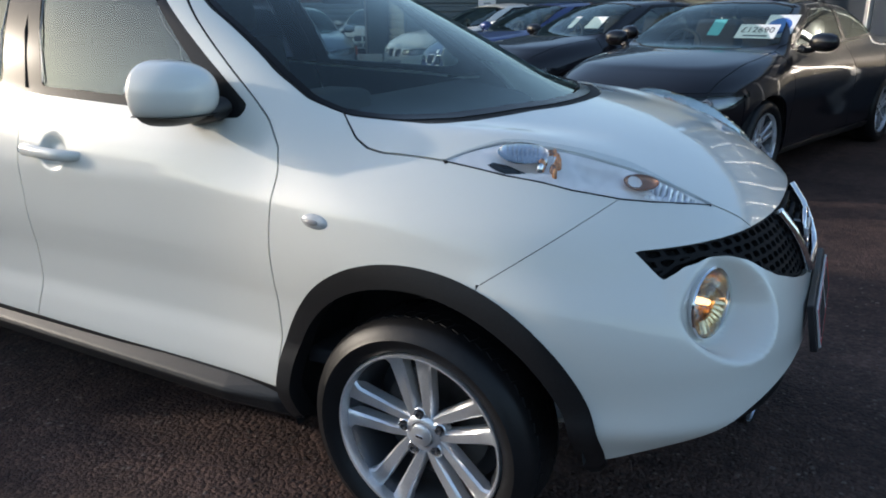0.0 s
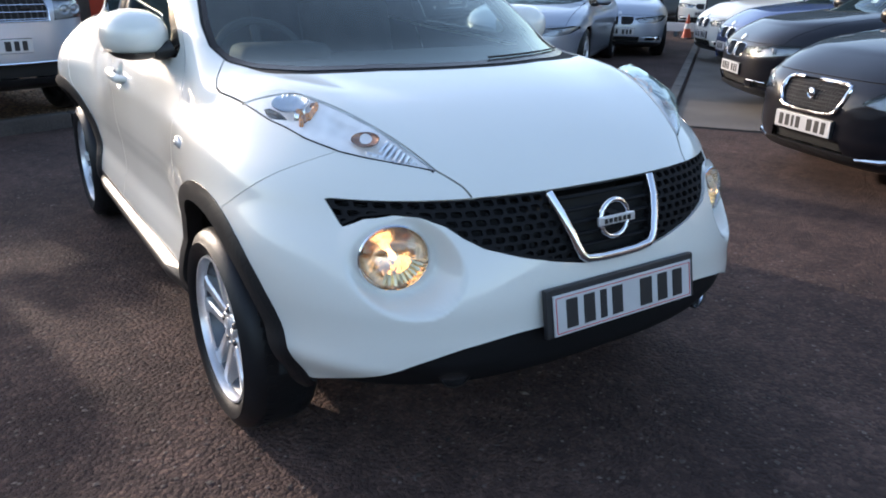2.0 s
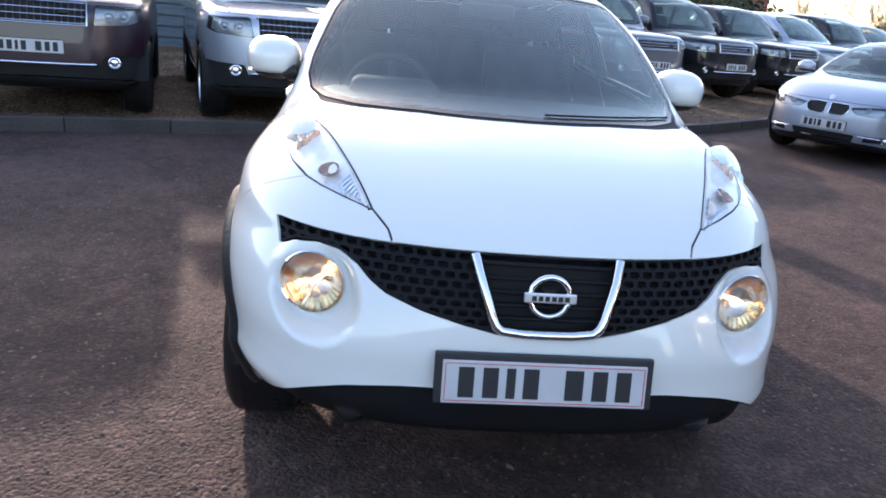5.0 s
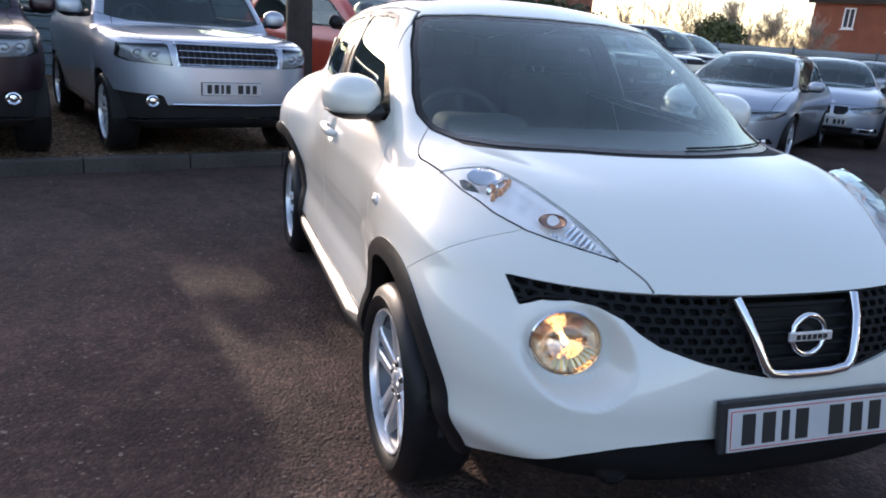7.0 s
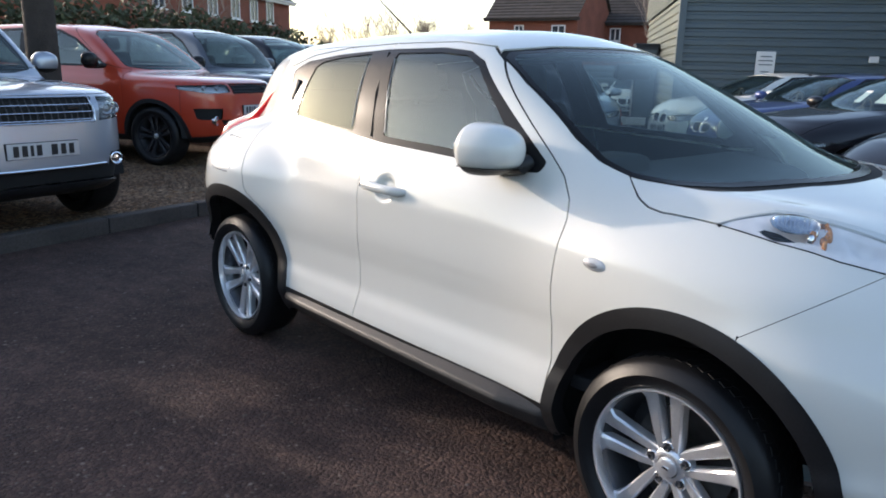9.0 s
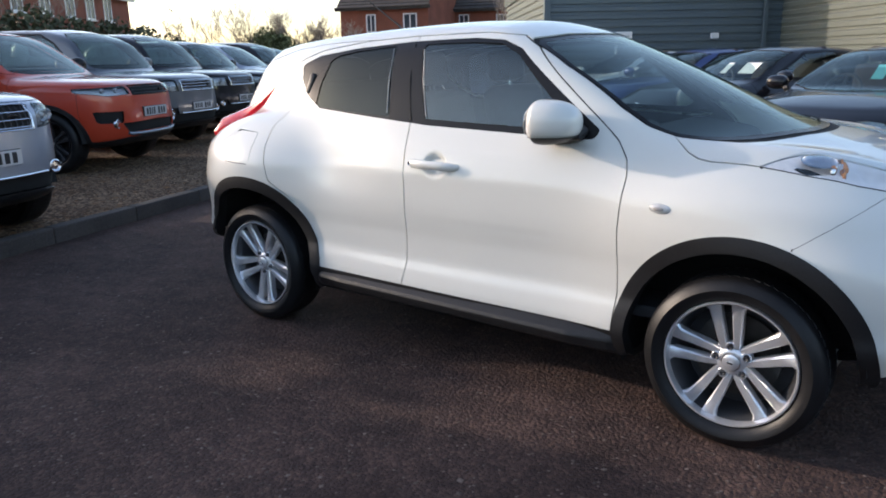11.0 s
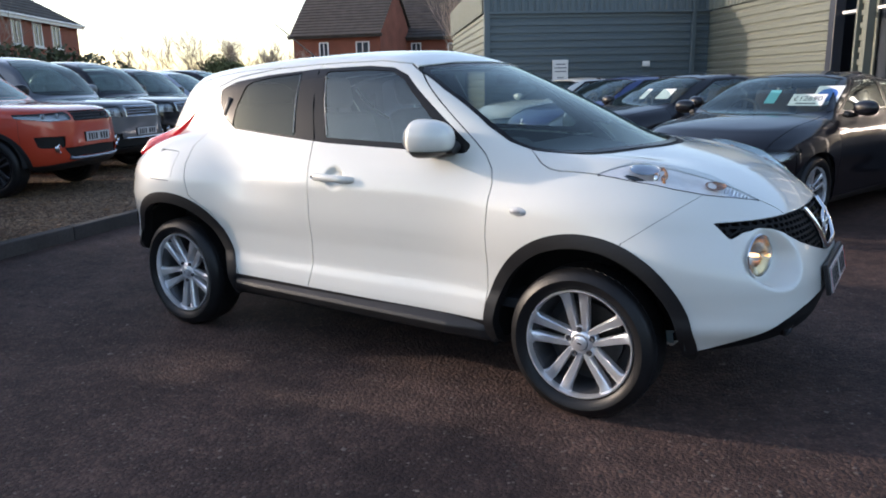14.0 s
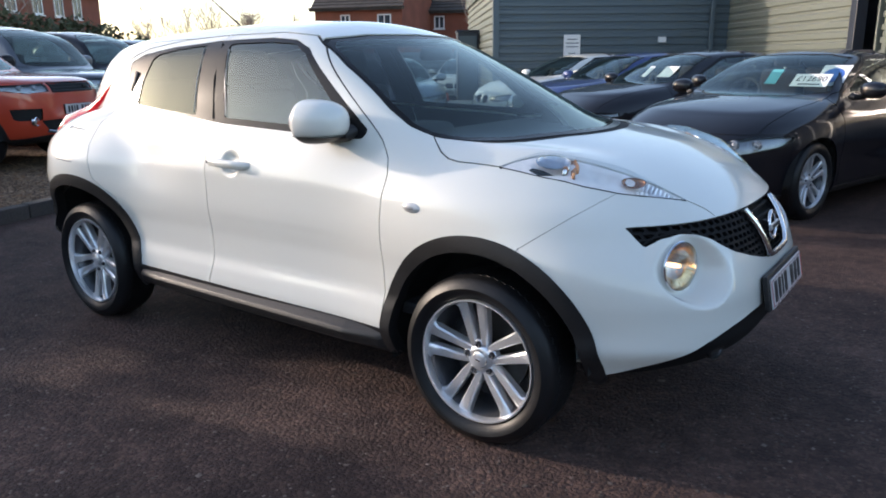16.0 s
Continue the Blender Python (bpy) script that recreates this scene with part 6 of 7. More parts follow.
def parked_car(name, label, group, S, m, coat, wheel_r, wheelbase, dlo, screen, lamps, grille, intake, plate_z, face, belt, trim=None, mirror_at=None, wheel_style=(5, True), bumper_line=None, arch_black=False, alloy=None, mirror_coat=None):
    """A parked car from its spec, with openings given as short outlines."""
    car = empty(name, m, label, "car", group)
    sh = Shell(S, 16, 84, 52, 72)
    trim = trim or PLASTIC
    X, A, Z = (lambda c: c[:, 0]), (lambda c: c[:, 1]), (lambda c: c[:, 2])
    side = lambda c: c[:, 1] > 0.45
    wz = wheel_r - 0.005
    for cx in (0.0, -wheelbase):
        sh.take("hole", disc(cx, wz, wheel_r + 0.045, "xz"), side)
        if arch_black:
            sh.take("arch", disc(cx, wz, wheel_r + 0.095, "xz"), side)
    floor = S["floor"]
    sh.take("sill", lambda P: P[:, 2] - floor(P[:, 0]) - 0.075, None)
    for k, poly_pts in enumerate(intake):
        sh.take("intake", poly(poly_pts, "az", 0.008), lambda c: X(c) > 0.2)
    for g in grille:
        sh.take("grille", poly(g, "az", 0.012), lambda c: X(c) > 0.2, 0.0)
    sh.take("lamp", poly(lamps, "az", 0.008), lambda c: X(c) > -0.05, 0.003)
    sh.take("screen", poly(screen, "az", 0.02), lambda c: (X(c) > -1.7) & (X(c) < 0.3) & (Z(c) > belt - 0.1), 0.004)
    sh.take("dlo", poly(dlo, "xz", 0.012), lambda c: (A(c) > 0.35) & (Z(c) > belt - 0.1), 0.0)
    sh.take("side_glass", poly(dlo, "xz", -0.018), lambda c: (A(c) > 0.35) & (Z(c) > belt - 0.1), 0.0, ("dlo",))
    xs = [p[0] for p in dlo]
    mid = (max(xs) * 0.47 + min(xs) * 0.53)
    sh.take("bar", lambda P: np.abs(P[:, 0] - mid + 0.12 * (P[:, 2] - belt)) - 0.045, None, 0.0, ("side_glass",))
    fx, zf = S["screen"][0], S["screen"][1]
    hood_line = poly([(1.3, -0.3), (1.3, 0.60), (0.75, 0.66), (0.3, 0.70), (-0.2, 0.715), (fx - 0.25, 0.70), (fx - 0.35, -0.3)], "xa")
    top_z = bumper_line or (max(p[1] for g in grille for p in g) + 0.03 if grille else plate_z + 0.3)
    sh.take("bonnet", both(hood_line, lambda P: top_z - P[:, 2]), lambda c: X(c) > fx - 0.4, 0.003)
    low = float(floor(np.array([-1.0]))[0]) + 0.1
    f0, b0 = -wheel_r - 0.09, -wheelbase + wheel_r + 0.02
    sh.take("door_f", poly([(f0, low), (f0 + 0.02, belt), (max(xs) - 0.02, belt + 0.06), (mid - 0.05, 2.2), (mid, belt), (mid - 0.03, low)], "xz"), side, 0.003)
    sh.take("door_r", poly([(mid - 0.03, low), (mid, belt), (mid - 0.05, 2.2), (min(xs) - 0.02, 2.2), (min(xs) + 0.1, belt - 0.05), (b0 - 0.05, belt - 0.35), (b0 + 0.05, low)], "xz"), side, 0.003)
    sh.take("bumper", lambda P: np.maximum(wheel_r * 1.05 - P[:, 0], P[:, 2] - top_z), lambda c: X(c) > 0, 0.0025)
    sh.panel("body_shell", ["body"], coat, car)
    sh.panel("bonnet", ["bonnet"], coat, car)
    sh.panel("front_bumper", ["bumper"], coat, car)
    sh.panel("panel_gap", ["seam"], SEAM, car, lift=-0.006, flange=0.0)
    sh.panel("lower_trim", ["sill"], trim, car, lift=0.004)
    sh.panel("intake", ["intake"], SEAM, car, lift=-0.03, flange=0.0)
    sh.panel("windscreen", ["screen"], WINDSCREEN, car, lift=-0.003, flange=0.004, label="clear windscreen")
    if grille:
        sh.panel("grille", ["grille"], SEAM, car, lift=-0.02, flange=0.0)
    for sd in (-1, 1):
        sh.panel("front_door", ["door_f"], coat, car, side=sd)
        sh.panel("rear_door", ["door_r"], coat, car, side=sd)
        sh.panel("side_window", ["side_glass"], TINTED if "privacy" in label else SIDE_GLASS, car, side=sd, lift=-0.005, flange=0.0)
        sh.panel("window_surround", ["dlo", "bar"], GLOSS_BLACK, car, side=sd, lift=-0.001, flange=0.006)
        if arch_black:
            sh.panel("arch_trim", ["arch"], PLASTIC, car, side=sd, lift=0.012, flange=0.04)
        hl = sh.panel("headlamp", ["lamp"], CLEAR, car, side=sd, lift=0.004, flange=0.01, label="clear glass headlamp")
        tr = sh.panel("headlamp_tray", ["lamp"], LAMP_DARK, car, side=sd, lift=-0.035, flange=0.0)
        ac = [p[0] for p in lamps]
        zc = sum(p[1] for p in lamps) / len(lamps)
        for k in (0.30, 0.62):
            a = min(ac) + (max(ac) - min(ac)) * k
            x = on_nose(S, a, zc, -0.032)
            rr = (max(p[1] for p in lamps) - min(p[1] for p in lamps)) * 0.32
            part("lamp_projector", lathe([(-0.02, rr), (0.012, rr), (0.016, rr * 0.8), (0.008, rr * 0.5), (0.016, 0.001)], 20, "x", m=Matrix.Translation((x, a * sd, zc))), LAMP_DARK, car, smooth=True)
        if mirror_at:
            mirror(car, sd, mirror_at, (0.09, 0.05, 0.115, 0.075 if belt < 1.1 else 0.10), (mirror_at[0] + 0.08, mirror_at[1] - 0.14, mirror_at[2] - 0.06), mirror_coat or coat)
        for xw in (0.0, -wheelbase):
            hw = 0.115 if wheel_r < 0.36 else 0.13
            y = float(surface_y(S, [xw], [wz + wheel_r + 0.07])[0]) - hw - 0.012
            wheel(car, Matrix.Translation((xw, y * sd, wheel_r)) @ Matrix.Rotation(0 if sd < 0 else math.pi, 4, "Z"), wheel_r, hw * 2, wheel_r * 0.70, *wheel_style, alloy=alloy)
            bm = bmesh.new()
            rows = [[bm.verts.new((xw + math.cos(k * math.pi / 14) * (wheel_r + 0.05), yy * sd, wz + math.sin(k * math.pi / 14) * (wheel_r + 0.05))) for k in range(15)] for yy in (y + hw * 0.9, 0.45)]
            for k in range(14):
                bm.faces.new((rows[0][k], rows[0][k + 1], rows[1][k + 1], rows[1][k]))
            bm.faces.new(rows[1])
            part("wheel_liner", bm, SEAM, car)
    px = on_nose(S, 0, plate_z, 0.012)
    number_plate(car, Matrix.Translation((px, 0, plate_z)), surround=False)
    part("plate_holder", box(0.05, 0.53, 0.12, pose(px - 0.03, 0, plate_z), 0.006), PLASTIC, car)
    # cabin
    sx = S["screen"][0]
    part("dashboard", box(0.45, 1.36, 0.22, pose(sx - 0.42, 0, belt - 0.12), 0.07, 2), CABIN, car, smooth=True)
    for y in (-0.38, 0.38):
        seat(car, sx - 1.05, y, belt - 0.40)
    seat(car, sx - 1.95, 0, belt - 0.38, 1.2, False)
    steering_wheel(car, sx - 0.62, -0.38, belt - 0.03)
    part("cabin_floor", box(2.6, 1.5, 0.05, pose(sx - 1.3, 0, float(floor(np.array([-1.0]))[0]) + 0.12), 0.01), CABIN, car)
    sh.panel("cabin_lining", ["body", "door_f", "door_r"], CABIN, car, lift=-0.03, flange=0.0)
    face(car, S)
    return car


def at(px, py, hx, hy, nose, z=0.0):
    """Pose of a car whose front plate stands at (px, py) and which heads along (hx, hy); nose: plate to front axle."""
    h = Vector((hx, hy, 0)).normalized()
    m = Matrix.Rotation(math.atan2(h.y, h.x), 4, "Z")
    return Matrix.Translation((px - h.x * nose, py - h.y * nose, z)) @ m


def recoat(car, m, old, coat, label, group=""):
    c = copy_thing(car, m)
    for o in (c, *c.children_recursive):
        if o.type == "MESH":
            for sl in o.material_slots:
                if sl.material == old:
                    sl.link = "OBJECT"
                    sl.material = coat
    return tagged(c, label, "car", group)


LAMP_DARK = material("smoked_lamp_interior", (0.27, 0.285, 0.31), rough=0.25, metal=0.5, vary=0.2, scale=20)


def face_cat(car, S):
    """Rounded upright mesh grille in a bright frame, chrome blades below."""
    loop = [(0.272, 0.722), (0.288, 0.702), (0.288, 0.675), (0.279, 0.630), (0.263, 0.582), (0.246, 0.553), (0.220, 0.538), (0.12, 0.529), (0.0, 0.526)]
    strip(S, [(0.0, 0.735), (0.14, 0.735), (0.24, 0.732)] + loop, 0.014, 0.006, name="grille_frame", mat=CHROME, parent=car, label="bright chrome grille frame")
    for k in range(7):
        z = 0.555 + k * 0.024
        w = 0.235 + (z - 0.55) * 0.26
        strip(S, [(w, z), (w * 0.5, z), (0, z)], 0.003, -0.008, sides=5, name="grille_wire", mat=DARK_ALLOY, parent=car)
    for k in range(-10, 11):
        y = k * 0.025
        strip(S, [(y, 0.54), (y, 0.63), (y * 1.08, 0.725)], 0.003, -0.006, False, 5, name="grille_wire", mat=DARK_ALLOY, parent=car)
    x = on_nose(S, 0, 0.64, 0.0)
    part("emblem", lathe([(-0.01, 0.036), (0.008, 0.036), (0.012, 0.030), (0.006, 0.024), (0.012, 0.001)], 24, "x", m=Matrix.Translation((x, 0, 0.645))), CHROME, car, "round emblem", smooth=True)
    for sd in (-1, 1):
        pts = [(a * sd, z) for a, z in ((0.42, 0.275), (0.56, 0.285), (0.70, 0.315))]
        strip(S, pts, [0.010, 0.022, 0.006], 0.0, False, name="bumper_blade", mat=CHROME, parent=car, label="chrome blade")


def face_kidney(car, S):
    """Twin rounded grilles with bright rims and upright slats."""
    for sd in (-1, 1):
        ring = [(0.025, 0.70), (0.12, 0.706), (0.22, 0.698), (0.248, 0.655), (0.222, 0.592), (0.175, 0.566), (0.06, 0.566), (0.025, 0.588)]
        ys, zs = [a * sd for a, z in ring], [z for a, z in ring]
        xs = surface_x(S, np.abs(ys), zs) + 0.004
        part("grille_rim", tube(list(zip(xs, ys, zs)), 0.006, 8, closed=True), CHROME, car, "bright grille rim", smooth=True)
        for k in range(8):
            a = 0.05 + k * 0.022
            strip(S, [(a * sd, 0.575), (a * sd, 0.635), (a * sd, 0.695)], 0.0045, -0.010, False, 5, name="grille_slat", mat=DARK_ALLOY, parent=car)
        m = Matrix.Translation((on_nose(S, 0.66, 0.33, -0.01), 0.66 * sd, 0.33))
        part("fog_lamp", lathe([(-0.02, 0.035), (0.006, 0.036), (0.01, 0.02), (0.012, 0.001)], 18, "x", m=m), REFLECTOR, car, smooth=True)
        strip(S, [(0.40 * sd, 0.36), (0.55 * sd, 0.355), (0.62 * sd, 0.35)], 0.008, 0.0, False, name="intake_blade", mat=CHROME, parent=car)
    x = on_nose(S, 0, 0.745, 0.004)
    part("emblem", lathe([(-0.004, 0.036), (0.006, 0.034), (0.009, 0.001)], 24, "x", m=Matrix.Translation((x - 0.01, 0, 0.76)) @ Matrix.Rotation(radians(-35), 4, "Y")), ALLOY, car, "round pale emblem", smooth=True)


def face_rover(car, S, half=0.43, z0=0.90, z1=1.07, bars=4, bar=REFLECTOR, frame_mat=CHROME, skid=False):
    """Broad grille of horizontal bars, bright bumper strip and fog lamps."""
    for k in range(bars):
        z = z0 + (z1 - z0) * k / (bars - 1)
        strip(S, [(half, z), (half * 0.5, z), (0, z)], 0.0055, 0.002, sides=6, name="grille_bar", mat=bar, parent=car)
    for k in range(-8, 9):
        y = k * half / 8.5
        strip(S, [(y, z0), (y, (z0 + z1) / 2), (y, z1)], 0.005, -0.006, False, 5, name="grille_rib", mat=DARK_ALLOY, parent=car)
    for z in (z0 - 0.018, z1 + 0.018):
        strip(S, [(half + 0.01, z), (half * 0.5, z), (0, z)], 0.007, 0.004, sides=6, name="grille_frame", mat=frame_mat, parent=car)
    for sd in (-1, 1):
        strip(S, [(sd * (half + 0.012), z0 - 0.018), (sd * (half + 0.014), (z0 + z1) / 2), (sd * (half + 0.012), z1 + 0.018)], 0.007, 0.004, False, 6, name="grille_frame", mat=frame_mat, parent=car)
    if skid:
        strip(S, [(0.52, 0.450), (0.46, 0.435), (0.25, 0.430), (0, 0.430)], 0.040, -0.012, name="skid_plate", mat=LAMP_DARK, parent=car, label="satin grey skid plate", squash=0.6)
    else:
        strip(S, [(0.50, 0.545), (0.25, 0.545), (0, 0.545)], 0.011, 0.006, name="bumper_strip", mat=CHROME, parent=car, label="bright bumper strip")
    for sd in (-1, 1):
        m = Matrix.Translation((on_nose(S, 0.64, 0.56, -0.004), 0.64 * sd, 0.56))
        part("fog_lamp", lathe([(-0.02, 0.055), (0.010, 0.055), (0.014, 0.045), (0.004, 0.03), (0.010, 0.001)], 24, "x", m=m), REFLECTOR, car, "round fog lamp", smooth=True)
    bm = dome(0.006, 0.006, 0.045, 0.022, n=10, power=2.0)
    bm.transform(Matrix.Translation((on_nose(S, half * 0.62, (z0 + z1) / 2, 0.012), half * 0.62, (z0 + z1) / 2)))
    part("emblem", bm, GLOSS_BLACK, car, "oval emblem", smooth=True)


SAL = dict(dlo=[(-2.95, 1.06), (-2.80, 1.15), (-2.35, 1.335), (-1.75, 1.385), (-1.35, 1.365), (-0.80, 1.09), (-0.62, 0.985), (-1.5, 0.995), (-2.4, 1.02)],
           screen=[(-0.2, 0.985), (0.45, 0.998), (0.66, 1.03), (0.60, 1.20), (0.52, 1.345), (0.35, 1.375), (-0.2, 1.385)], belt=0.97)

HIGH = dict(dlo=[(-2.95, 1.11), (-2.80, 1.19), (-2.35, 1.345), (-1.75, 1.390), (-1.35, 1.370), (-0.85, 1.13), (-0.65, 1.045), (-1.5, 1.055), (-2.4, 1.075)],
            screen=[(-0.2, 1.050), (0.45, 1.062), (0.66, 1.09), (0.60, 1.22), (0.52, 1.350), (0.35, 1.380), (-0.2, 1.390)], belt=1.03)

jag_spec = saloon_spec(0.90, -4.05, 0.02, 0.085, 1.460, nose_n=3.2, waist=0.05)
black_saloon = parked_car("black_saloon", "glossy black saloon car with a chrome-framed mesh grille and price card", "parked saloons", jag_spec, at(-0.802, 3.434, -0.290, -0.957, 0.90), BLACK_PAINT, 0.34, 2.90,
                          lamps=[(0.42, 0.635), (0.60, 0.605), (0.80, 0.660), (0.84, 0.735), (0.68, 0.735), (0.50, 0.700)],
                          grille=[[(-0.2, 0.535), (0.22, 0.54), (0.25, 0.565), (0.28, 0.68), (0.27, 0.725), (-0.2, 0.73)]],
                          intake=[[(-0.2, 0.25), (0.36, 0.25), (0.30, 0.36), (-0.2, 0.36)], [(0.44, 0.24), (0.70, 0.25), (0.68, 0.30), (0.48, 0.29)]],
                          plate_z=0.44, face=face_cat, mirror_at=(-0.72, 0.98, 1.09), **HIGH)
bmw_spec = saloon_spec(0.84, -3.85, 0.0, 0.085, 1.465, nose_n=3.5, waist=0.05)
KID = dict(lamps=[(0.27, 0.665), (0.34, 0.615), (0.55, 0.605), (0.74, 0.640), (0.82, 0.700), (0.74, 0.712), (0.45, 0.690)],
           grille=[[(0.035, 0.580), (0.17, 0.575), (0.215, 0.600), (0.240, 0.655), (0.215, 0.690), (0.035, 0.695)]],
           intake=[[(-0.2, 0.26), (0.33, 0.26), (0.36, 0.36), (-0.2, 0.36)], [(0.46, 0.30), (0.74, 0.31), (0.72, 0.37), (0.48, 0.36)]], plate_z=0.45)
dark_saloon = parked_car("black_saloon", "black saloon car with twin chrome-rimmed grilles", "parked saloons", bmw_spec, at(-3.10, 5.69, -0.559, -0.829, 0.84, 0.02), BLACK_PAINT, 0.335, 2.81, face=face_kidney, mirror_at=(-0.70, 0.96, 1.09), **KID, **HIGH)
recoat(dark_saloon, at(-4.70, 7.65, -0.54, -0.842, 0.84, 0.02), BLACK_PAINT, BLUE, "deep blue saloon car parked in the row", "parked saloons").name = "blue_saloon"
recoat(dark_saloon, at(-6.43, 9.29, -0.52, -0.854, 0.84, 0.02), BLACK_PAINT, WHITE, "white saloon car parked in the row", "parked saloons").name = "white_saloon"
est_spec = saloon_spec(0.84, -3.90, 0.0, 0.04, 1.45, True, 3.5)
EST = dict(dlo=[(-3.55, 1.12), (-3.50, 1.22), (-3.25, 1.34), (-2.4, 1.375), (-1.75, 1.38), (-1.35, 1.355), (-0.80, 1.09), (-0.62, 0.985), (-1.5, 0.995), (-2.4, 1.02), (-3.2, 1.06)], screen=SAL["screen"], belt=0.97)
silver_estate = parked_car("silver_estate_car", "metallic silver estate car with twin dark grilles", "parked silver cars", est_spec, at(-6.05, 4.97, 0.607, -0.795, 0.84), SILVER, 0.335, 2.81, face=face_kidney, mirror_at=(-0.70, 0.96, 1.03), **KID, **EST)
recoat(silver_estate, at(-7.55, 8.50, 0.74, -0.673, 0.84), SILVER, SILVER, "metallic silver estate car parked behind another", "parked silver cars").name = "silver_estate_car"
recoat(silver_estate, at(-11.2, 15.3, 0.42, -0.906, 0.84), SILVER, WHITE, "white car far along the yard", "parked silver cars").name = "white_estate_car"
recoat(silver_estate, at(-14.6, 15.8, 0.42, -0.91, 0.84), SILVER, GREY_PAINT, "grey estate car far along the yard", "parked silver cars").name = "grey_estate_car"

rr_spec = offroad_spec(0.87, -3.95, 0.0, 1.16, 1.87, 1.24)
RR = dict(dlo=[(-3.70, 1.29), (-3.62, 1.68), (-3.4, 1.745), (-2.2, 1.775), (-1.45, 1.755), (-1.18, 1.62), (-0.80, 1.275), (-2.0, 1.27)],
          screen=[(-0.2, 1.235), (0.55, 1.245), (0.73, 1.275), (0.69, 1.45), (0.62, 1.68), (0.50, 1.745), (-0.2, 1.765)],
          lamps=[(0.50, 0.895), (0.80, 0.905), (0.86, 0.93), (0.84, 1.035), (0.52, 1.06)],
          grille=[[(-0.2, 0.895), (0.42, 0.90), (0.44, 1.06), (-0.2, 1.065)]],
          intake=[[(-0.2, 0.36), (0.95, 0.36), (0.95, 0.615), (0.57, 0.615), (0.54, 0.530), (-0.2, 0.530)]], plate_z=0.69, belt=1.24, bumper_line=1.085)
silver_rover = parked_car("silver_offroad_car", "silver luxury off-road car with a barred grille on gravel", "parked off-road cars", rr_spec, at(-5.14, -1.085, 0.962, 0.274, 0.87, BED) @ Matrix.Diagonal((1, 1.06, 1, 1)), SILVER, 0.375, 2.88, face=face_rover, mirror_at=(-0.86, 1.02, 1.32), **RR)
recoat(silver_rover, at(-4.57, -3.46, 0.970, 0.243, 0.87, BED), SILVER, MAROON, "very dark maroon luxury off-road car on gravel", "parked off-road cars").name = "maroon_offroad_car"
recoat(silver_rover, at(-13.1, 8.75, 0.91, 0.41, 0.87, BED), SILVER, BLACK_PAINT, "black luxury off-road car in the row", "parked off-road cars").name = "black_offroad_car"

sport_spec = offroad_spec(0.84, -3.70, 0.0, 1.08, 1.71, 1.14, -0.30, 1.55)
SPORT = dict(dlo=[(-3.30, 1.24), (-3.20, 1.50), (-2.9, 1.58), (-2.2, 1.62), (-1.55, 1.60), (-1.25, 1.50), (-0.72, 1.18), (-2.0, 1.175)],
             screen=[(-0.2, 1.155), (0.52, 1.165), (0.71, 1.195), (0.68, 1.33), (0.60, 1.54), (0.48, 1.59), (-0.2, 1.605)],
             lamps=[(0.44, 0.905), (0.70, 0.89), (0.86, 0.93), (0.86, 0.965), (0.66, 0.975), (0.44, 0.985)],
             grille=[[(-0.2, 0.895), (0.38, 0.90), (0.39, 0.975), (-0.2, 0.985)]],
             intake=[[(-0.2, 0.46), (0.50, 0.46), (0.58, 0.56), (-0.2, 0.58)], [(0.58, 0.58), (0.78, 0.58), (0.80, 0.70), (0.57, 0.70)]], plate_z=0.68, belt=1.14, bumper_line=1.0)
orange_suv = parked_car("orange_sport_utility", "bright orange sport utility car with black lower bumper", "parked off-road cars", sport_spec, at(-8.53, 2.48, 0.883, 0.470, 0.924, BED) @ Matrix.Scale(1.09, 4), ORANGE, 0.36, 2.74, face=lambda c, s: face_rover(c, s, 0.38, 0.905, 0.975, 3, DARK_ALLOY, GLOSS_BLACK, True), mirror_at=(-0.80, 1.02, 1.24), arch_black=True, alloy=DARK_ALLOY, mirror_coat=GLOSS_BLACK, **SPORT)
disco_spec = offroad_spec(0.82, -3.95, 0.0, 1.14, 1.86, 1.20, -0.38, 0.95)
DISCO = dict(dlo=RR["dlo"], screen=RR["screen"], lamps=[(0.50, 0.88), (0.80, 0.885), (0.88, 0.91), (0.86, 1.03), (0.52, 1.04)], grille=[[(-0.2, 0.88), (0.44, 0.885), (0.44, 1.03), (-0.2, 1.035)]], intake=RR["intake"], plate_z=0.64, belt=1.20, bumper_line=1.06)
grey_suv = parked_car("grey_offroad_car", "grey upright off-road car with clear square lamps", "parked off-road cars", disco_spec, at(-10.07, 4.35, 0.925, 0.380, 0.861, BED) @ Matrix.Scale(1.05, 4), GREY_PAINT, 0.37, 2.88, face=lambda c, s: face_rover(c, s, 0.42, 0.895, 1.02, 4), mirror_at=(-0.84, 1.02, 1.30), **DISCO)
recoat(grey_suv, at(-11.57, 6.45, 0.921, 0.389, 0.82, BED), GREY_PAINT, BLACK_PAINT, "black compact off-road car in the row", "parked off-road cars").name = "black_offroad_car"
recoat(orange_suv, at(-14.7, 11.0, 0.90, 0.42, 0.84, BED), ORANGE, SILVER, "silver sport utility car far along the row", "parked off-road cars").name = "silver_sport_utility"
recoat(grey_suv, at(-16.3, 13.2, 0.90, 0.42, 0.82, BED), GREY_PAINT, BLACK_PAINT, "black off-road car far along the row", "parked off-road cars").name = "black_offroad_car"
recoat(orange_suv, at(-18.0, 15.5, 0.90, 0.42, 0.84, BED), ORANGE, GREY_PAINT, "grey sport utility car far along the row", "parked off-road cars").name = "grey_sport_utility"
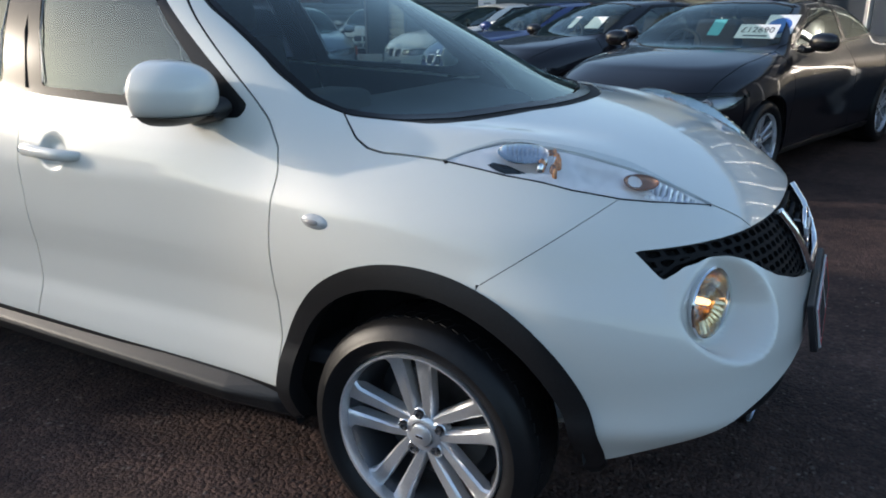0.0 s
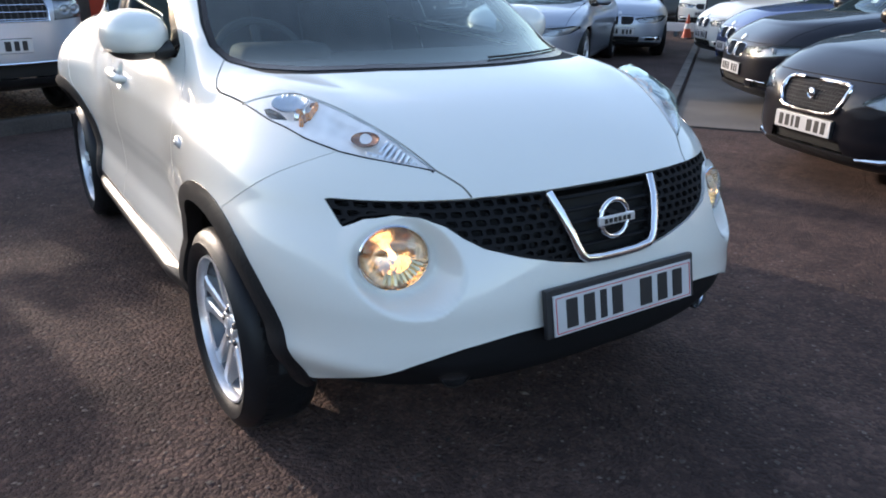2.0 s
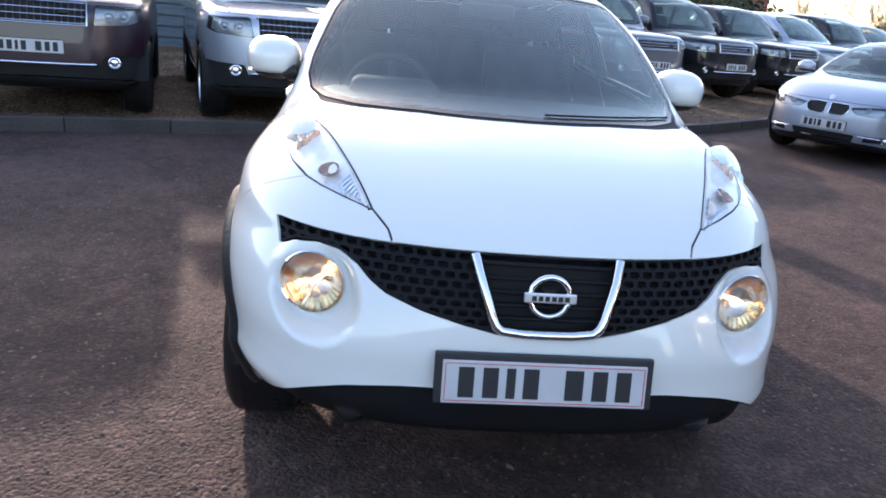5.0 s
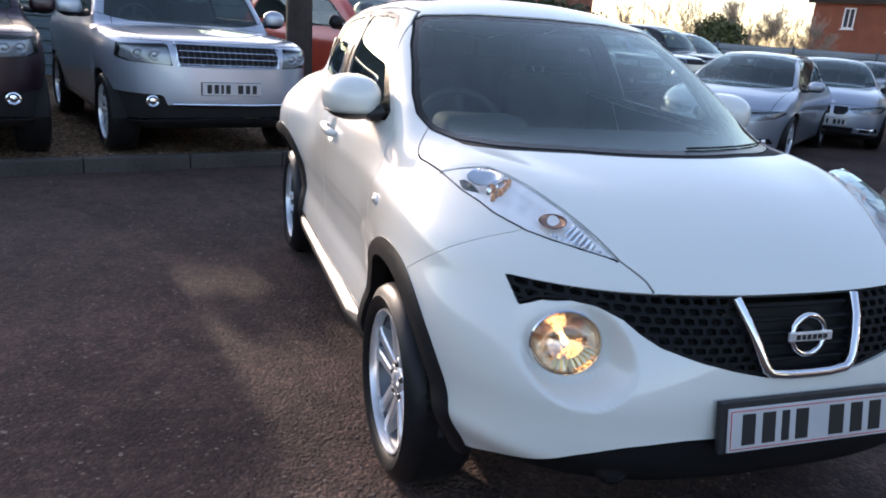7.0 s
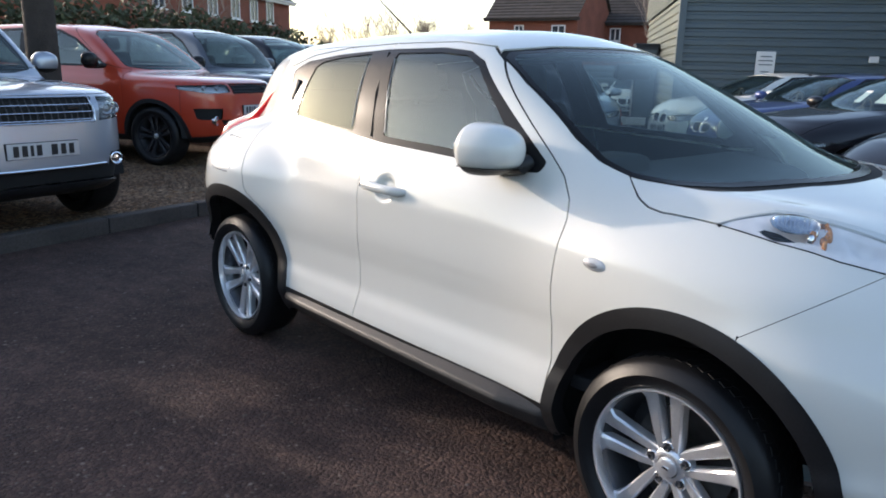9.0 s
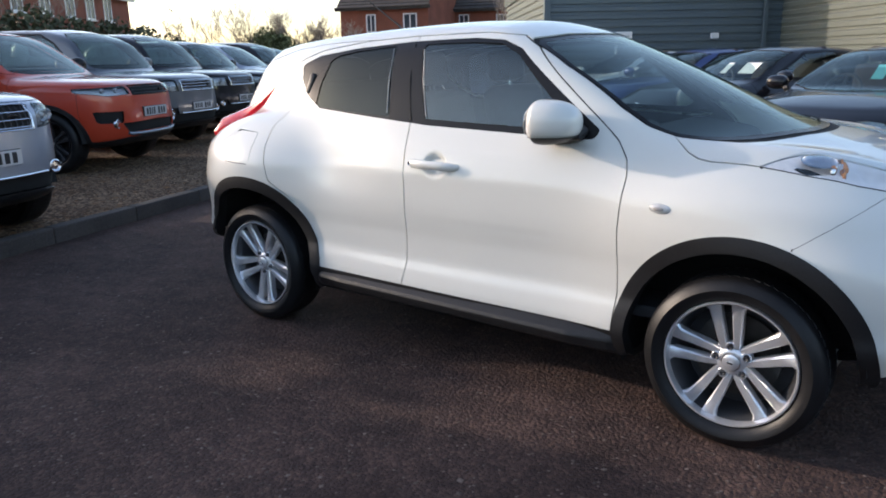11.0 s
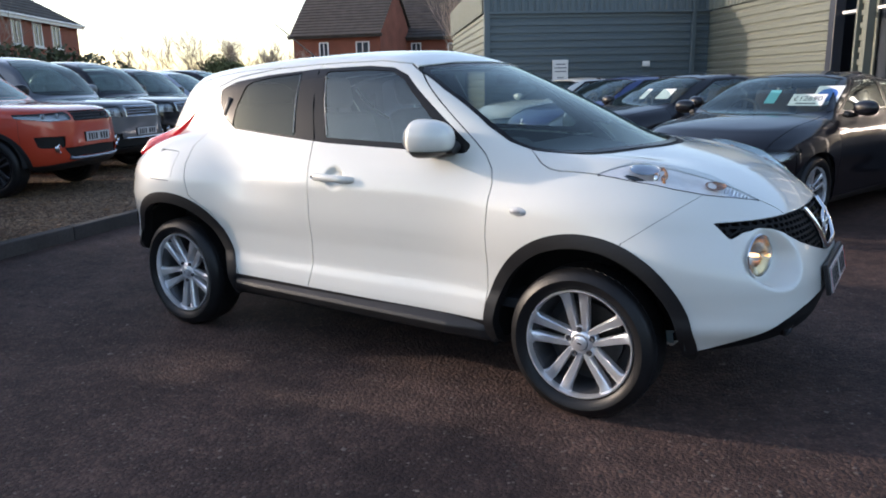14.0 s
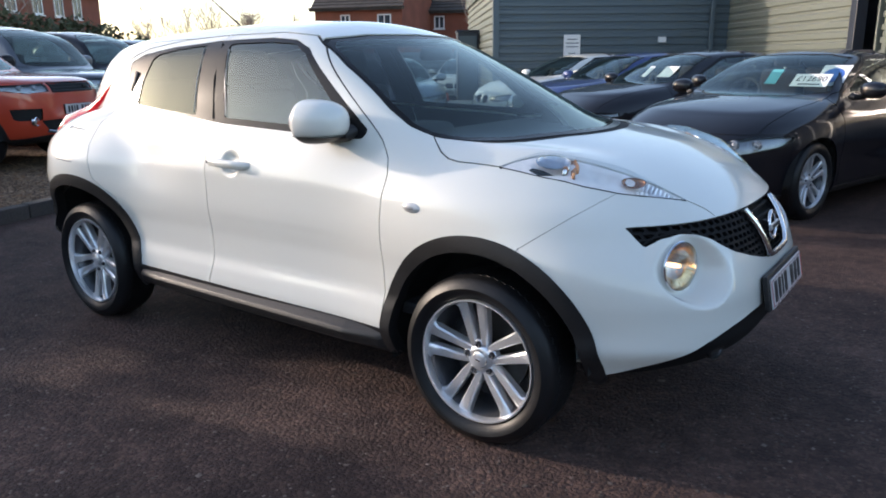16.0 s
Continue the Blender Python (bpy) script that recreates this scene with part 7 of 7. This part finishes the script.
recoat(dark_saloon, at(-19.9, 17.9, 0.90, 0.42, 0.84, BED), BLACK_PAINT, GREY_PAINT, "grey saloon at the end of the row", "parked off-road cars").name = "grey_saloon"


# ---- cards in the windscreens ----
CARD = material("white_card", (0.78, 0.80, 0.80), rough=0.5, vary=0.04)
CARD_BLUE = material("blue_card_print", (0.05, 0.16, 0.50), rough=0.5, vary=0.05)
CARD_TEAL = material("teal_card", (0.10, 0.42, 0.45), rough=0.5, vary=0.05)


def screen_card(name, label, car, S, y, z, w, h, mat, text=""):
    """A card stood behind a windscreen."""
    bx, bz, sl, c0, c1 = S["screen"]
    x = bx - (z - bz) * (sl - 0.1) - (c0 + (c1 - c0) * (z - bz) / 0.4) * y * y - 0.045
    m = car.matrix_world @ Matrix.Translation((x, y, z)) @ Matrix.Rotation(-math.atan(1.2), 4, "Y") @ Matrix(((0, 0, 1, 0), (1, 0, 0, 0), (0, 1, 0, 0), (0, 0, 0, 1)))
    card = empty(name, m, label, "card")
    part("card", box(w, h, 0.003), mat, card)
    if text:
        fc = bpy.data.curves.new("price_text", "FONT")
        fc.body, fc.size, fc.align_x, fc.align_y, fc.extrude = text, h * 0.56, "CENTER", "CENTER", 0.0004
        fc.materials.append(PLATE_DARK)
        t = new("price_text", fc)
        t.parent = card
        t.matrix_basis = Matrix.Translation((0, h * 0.08, 0.0025))
        part("small_print", box(w * 0.6, h * 0.10, 0.001, pose(0, -h * 0.33, 0.002)), GREY_PAINT, card)
    return card


bpy.context.view_layer.update()
screen_card("price_card", "white price card with black figures behind glass", black_saloon, jag_spec, 0.45, 1.170, 0.34, 0.17, CARD, "\u00a312690")
bl = screen_card("blue_card", "white card with a round blue print", black_saloon, jag_spec, 0.56, 1.235, 0.26, 0.28, CARD)
bl.matrix_world = bl.matrix_world @ Matrix.Translation((0, 0, -0.03))
part("round_print", lathe([(0.002, 0.001), (0.002, 0.10), (0.0, 0.10)], 28, "z"), CARD_BLUE, bl)
screen_card("teal_card", "small teal and white card behind glass", black_saloon, jag_spec, 0.10, 1.20, 0.11, 0.20, CARD_TEAL)
for y, w in ((0.06, 0.10), (0.40, 0.26)):
    screen_card("paper_card", "plain white paper card behind glass", dark_saloon, bmw_spec, y, 1.19, w, 0.20, CARD)
